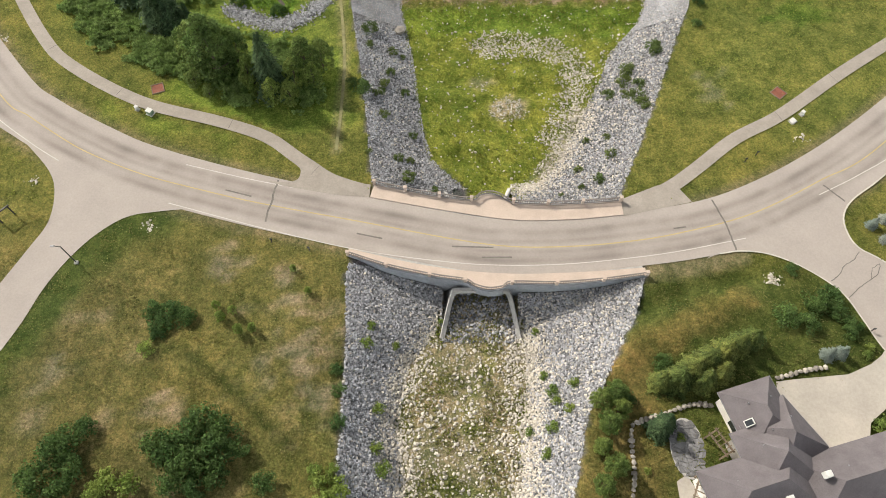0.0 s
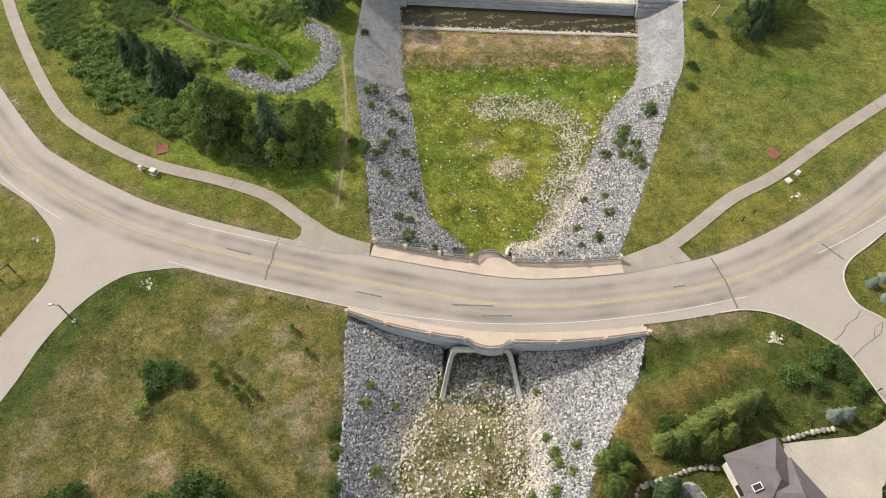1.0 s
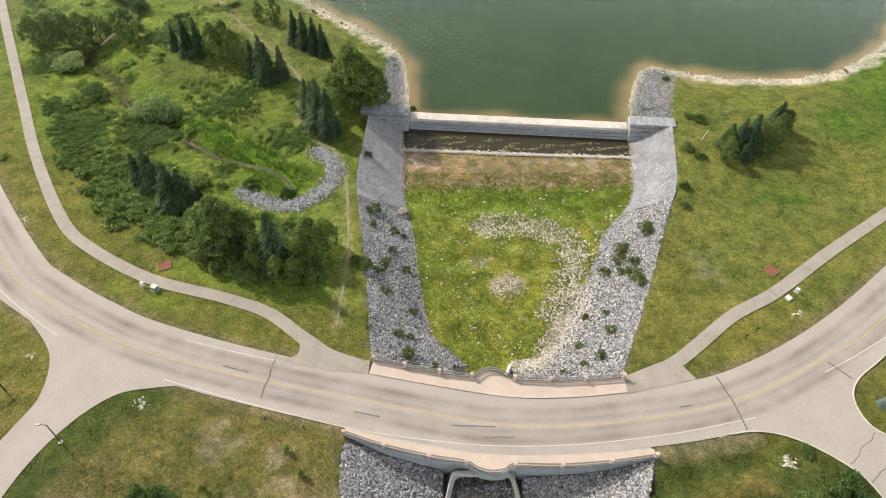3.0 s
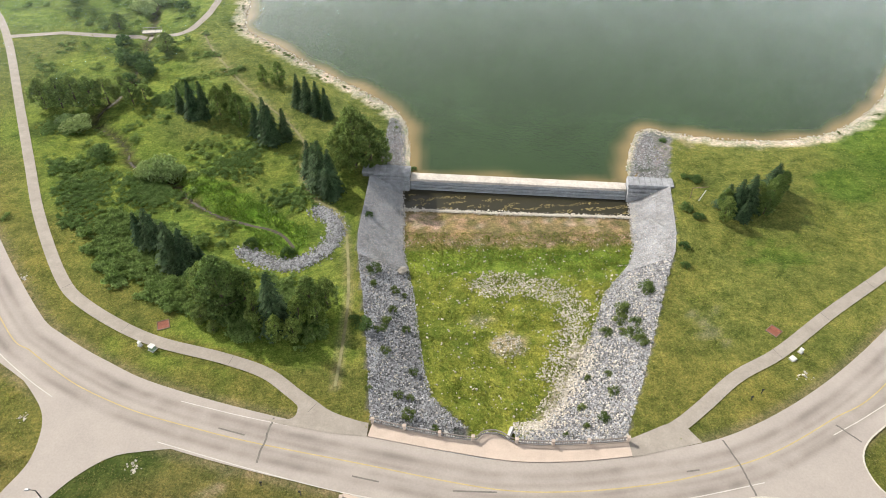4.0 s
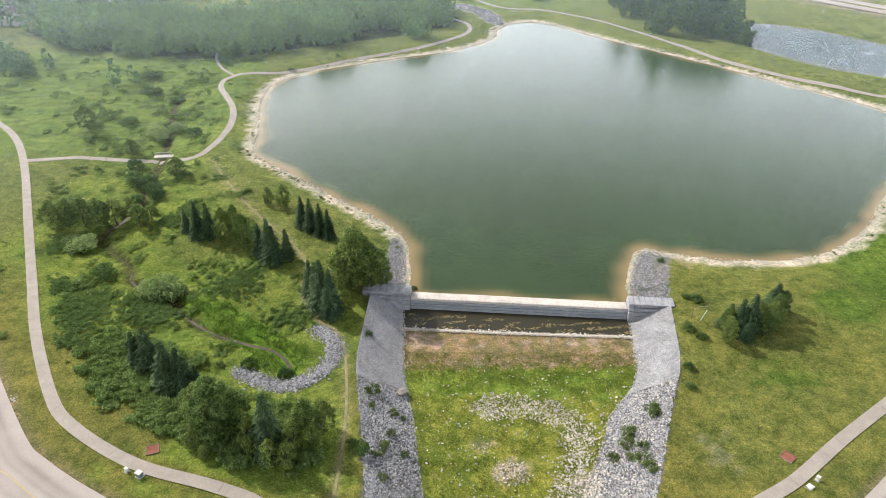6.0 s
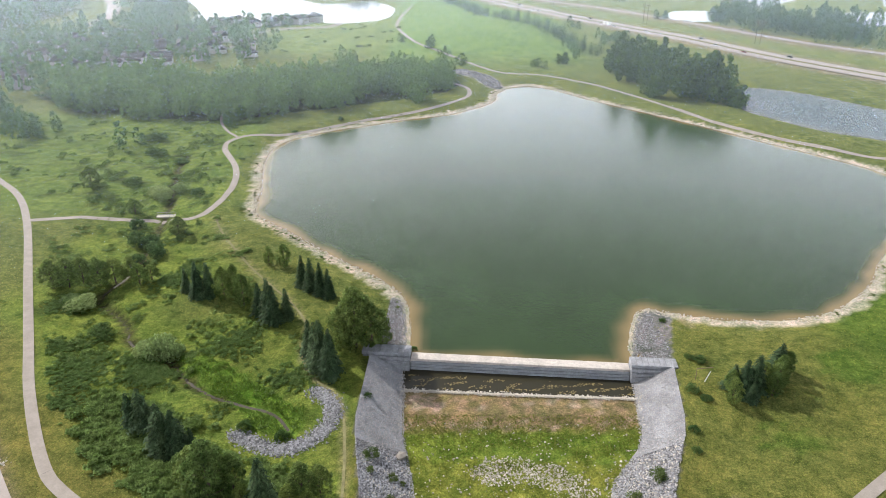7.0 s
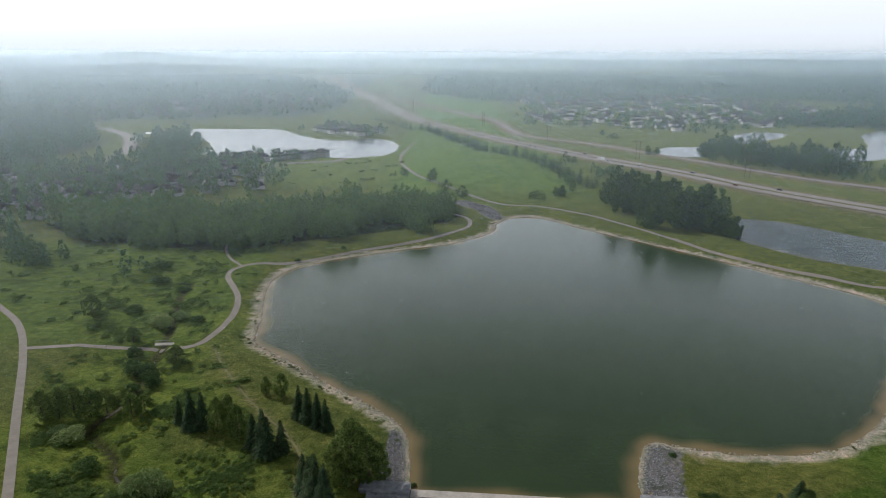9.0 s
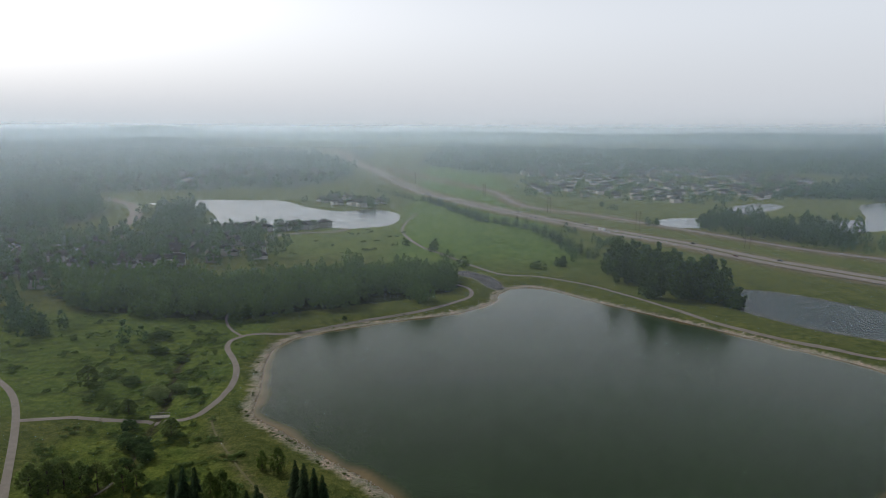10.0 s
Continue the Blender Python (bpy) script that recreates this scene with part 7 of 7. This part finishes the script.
# ---- small things by the roads ----
def street_lamp(x, y, turn):
    s = base("street_lamp", x, y, gz(x, y), turn, "dark steel street lamp at the side road", "street lamp")
    part("base", box(-0.3, 0.3, -0.3, 0.3, -0.1, 0.35, 0.03), M_CONC, s)
    part("pole", rod(bmesh.new(), (0, 0, 0.3), (0, 0, 5.6), 0.10), M_DARK, s)
    part("arm", rod(bmesh.new(), (0, 0, 5.5), (-0.9, 0, 5.75), 0.06), M_DARK, s)
    part("lamp_head", taper_box(-1.6, -0.8, 0.2, 5.68, 5.88, 0.08, 0.08, 0.2), M_METAL, s)


street_lamp(-61.0, 52.3, 0)


def cabinet(x, y, turn, w, d, h, mat, label):
    c = base("utility_cabinet", x, y, gz(x, y), turn, label, "utility cabinet", "utility cabinets by the paths")
    part("plinth", box(-w / 2 - 0.15, w / 2 + 0.15, -d / 2 - 0.15, d / 2 + 0.15, -0.2, 0.12, 0.02), M_CONC, c)
    body = part("body", box(-w / 2, w / 2, -d / 2, d / 2, 0.12, h, 0.04), mat, c)
    part("lid", box(-w / 2 - 0.05, w / 2 + 0.05, -d / 2 - 0.05, d / 2 + 0.05, h + 0.003, h + 0.1, 0.03), M_BOXWHITE, c)
    part("door", box(-w / 2 + 0.1, w / 2 - 0.1, -d / 2 - 0.03, -d / 2 - 0.003, 0.25, h - 0.12), mat, c)


cabinet(-55.2, 84.1, -25, 1.1, 0.9, 1.0, M_BOXGREEN, "pale green utility cabinet in the verge")
cabinet(-57.9, 85.1, -25, 0.6, 0.5, 0.9, M_BOXWHITE, "small white utility cabinet in the verge")
cabinet(67.7, 83.3, 35, 0.55, 0.6, 0.9, M_BOXWHITE, "white utility pedestal beside the footpath")
cabinet(65.6, 81.7, 35, 1.1, 0.9, 0.2, M_BOXWHITE, "low white utility vault lid in the grass")


def shale_pad(x, y, turn):
    p = base("shale_pad", x, y, gz(x, y), turn, "square bed of red shale framed in timber", "shale bed", "red shale beds by the paths")
    part("fill", box(-1.05, 1.05, -1.05, 1.05, -0.1, 0.12, 0.03), M_RED, p)
    for a, b, c, d in ((-1.2, 1.2, -1.2, -1.06), (-1.2, 1.2, 1.06, 1.2), (-1.2, -1.06, -1.05, 1.05), (1.06, 1.2, -1.05, 1.05)):
        part("edging", box(a, b, c, d, -0.1, 0.2), M_TIMBER, p)


shale_pad(-55.1, 90.3, 20)
shale_pad(64.6, 88.6, 40)


def sign_frame(x, y, turn):
    s = base("sign_frame", x, y, gz(x, y), turn, "dark empty timber sign frame on two posts", "sign frame")
    for k in (-1.2, 1.2):
        part("post", box(k - 0.12, k + 0.12, -0.12, 0.12, -0.2, 2.6), M_DARK, s)
    part("beam", box(-1.5, 1.5, -0.1, 0.1, 2.35, 2.6), M_DARK, s)


sign_frame(-75.0, 61.0, 50)


def marker(x, y, lean):
    m = base("marker_post", x, y, gz(x, y), 0, "short dark marker post in the verge", "marker post", "marker posts in the verge")
    part("stake", rod(bmesh.new(), (0, 0, -0.2), (lean, 0, 1.2), 0.09), M_DARK, m)
    part("plate", box(lean - 0.22, lean + 0.22, -0.06, 0.06, 0.85, 1.25, 0.02), M_DARK, m)


for x, y, lean in ((-29.0, 56.1, 0.1), (-22.4, 54.5, -0.1), (56.9, 73.9, 0.1), (54.6, 72.4, 0), (67.3, 39.6, 0.1)):
    marker(x, y, lean)


def old_posts(x, y):
    p = base("timber_post", x, y, gz(x, y), 0, "leaning grey timber post with a fallen crosspiece", "timber post")
    part("post", rod(bmesh.new(), (0, 0, -0.2), (0.3, -1.4, 4.0), 0.13), M_BOXWHITE, p)
    part("crosspiece", rod(bmesh.new(), (-2.2, 0.5, 3.3), (1.4, 0.2, 3.9), 0.1), M_TIMBER, p)
    part("strut", rod(bmesh.new(), (-2.0, 0.6, -0.1), (-2.1, 0.5, 3.3), 0.1), M_TIMBER, p)


old_posts(61.9, 130.6)


def footbridge():
    a, b = np.array((-104.2, 225.9)), np.array((-97.4, 226.6))
    f = base("footbridge", *((a + b) / 2), 0.25, math.degrees(math.atan2(b[1] - a[1], b[0] - a[0])), "pale timber footbridge over the creek", "footbridge")
    part("deck", box(-3.2, 3.2, -1.1, 1.1, -0.25, 0.02), M_SLAB, f)
    for s in (-1.05, 1.05):
        part("handrail", box(-3.2, 3.2, s - 0.06, s + 0.06, 0.9, 1.0), M_METAL, f)
        for k in range(5):
            part("post", box(-3.1 + k * 1.55 - 0.05, -3.1 + k * 1.55 + 0.05, s - 0.05, s + 0.05, 0.02, 0.9), M_METAL, f)


footbridge()
boulder = base("boulder", -9.0, 109.6, gz(-9.0, 109.6), 0, "large pale boulder on the riprap", "boulder")
part("stone", BOULDERS[0], M_PALESTONE, boulder).matrix_basis = pose(0, 0, 0.6, 0, 0, 40) @ Matrix.Scale(1.4, 4)
weed = fill_area(3200, -9, 46, 130, 141, lambda x, y: (wobble(x, y * 2, 7, 91) > 0.25) & (y < 139 - (x + 9) * 0.08) & (y > 133.4 - (x + 9) * 0.055))
weed[:, 2] = -4.44
M_WEED = surface("drying_weed", (0.20, 0.16, 0.06), 0.5, 3.0, 0.3)
stuff("pond_weed", scatter_mesh("pond_weed", ICO_V, ICO_F, weed, RNG.uniform(0.06, 0.26, len(weed)), M_WEED, (0.02, 0.04), 0.0, 0.3, 0.0), "yellowish weed floating on the pool", "weed")
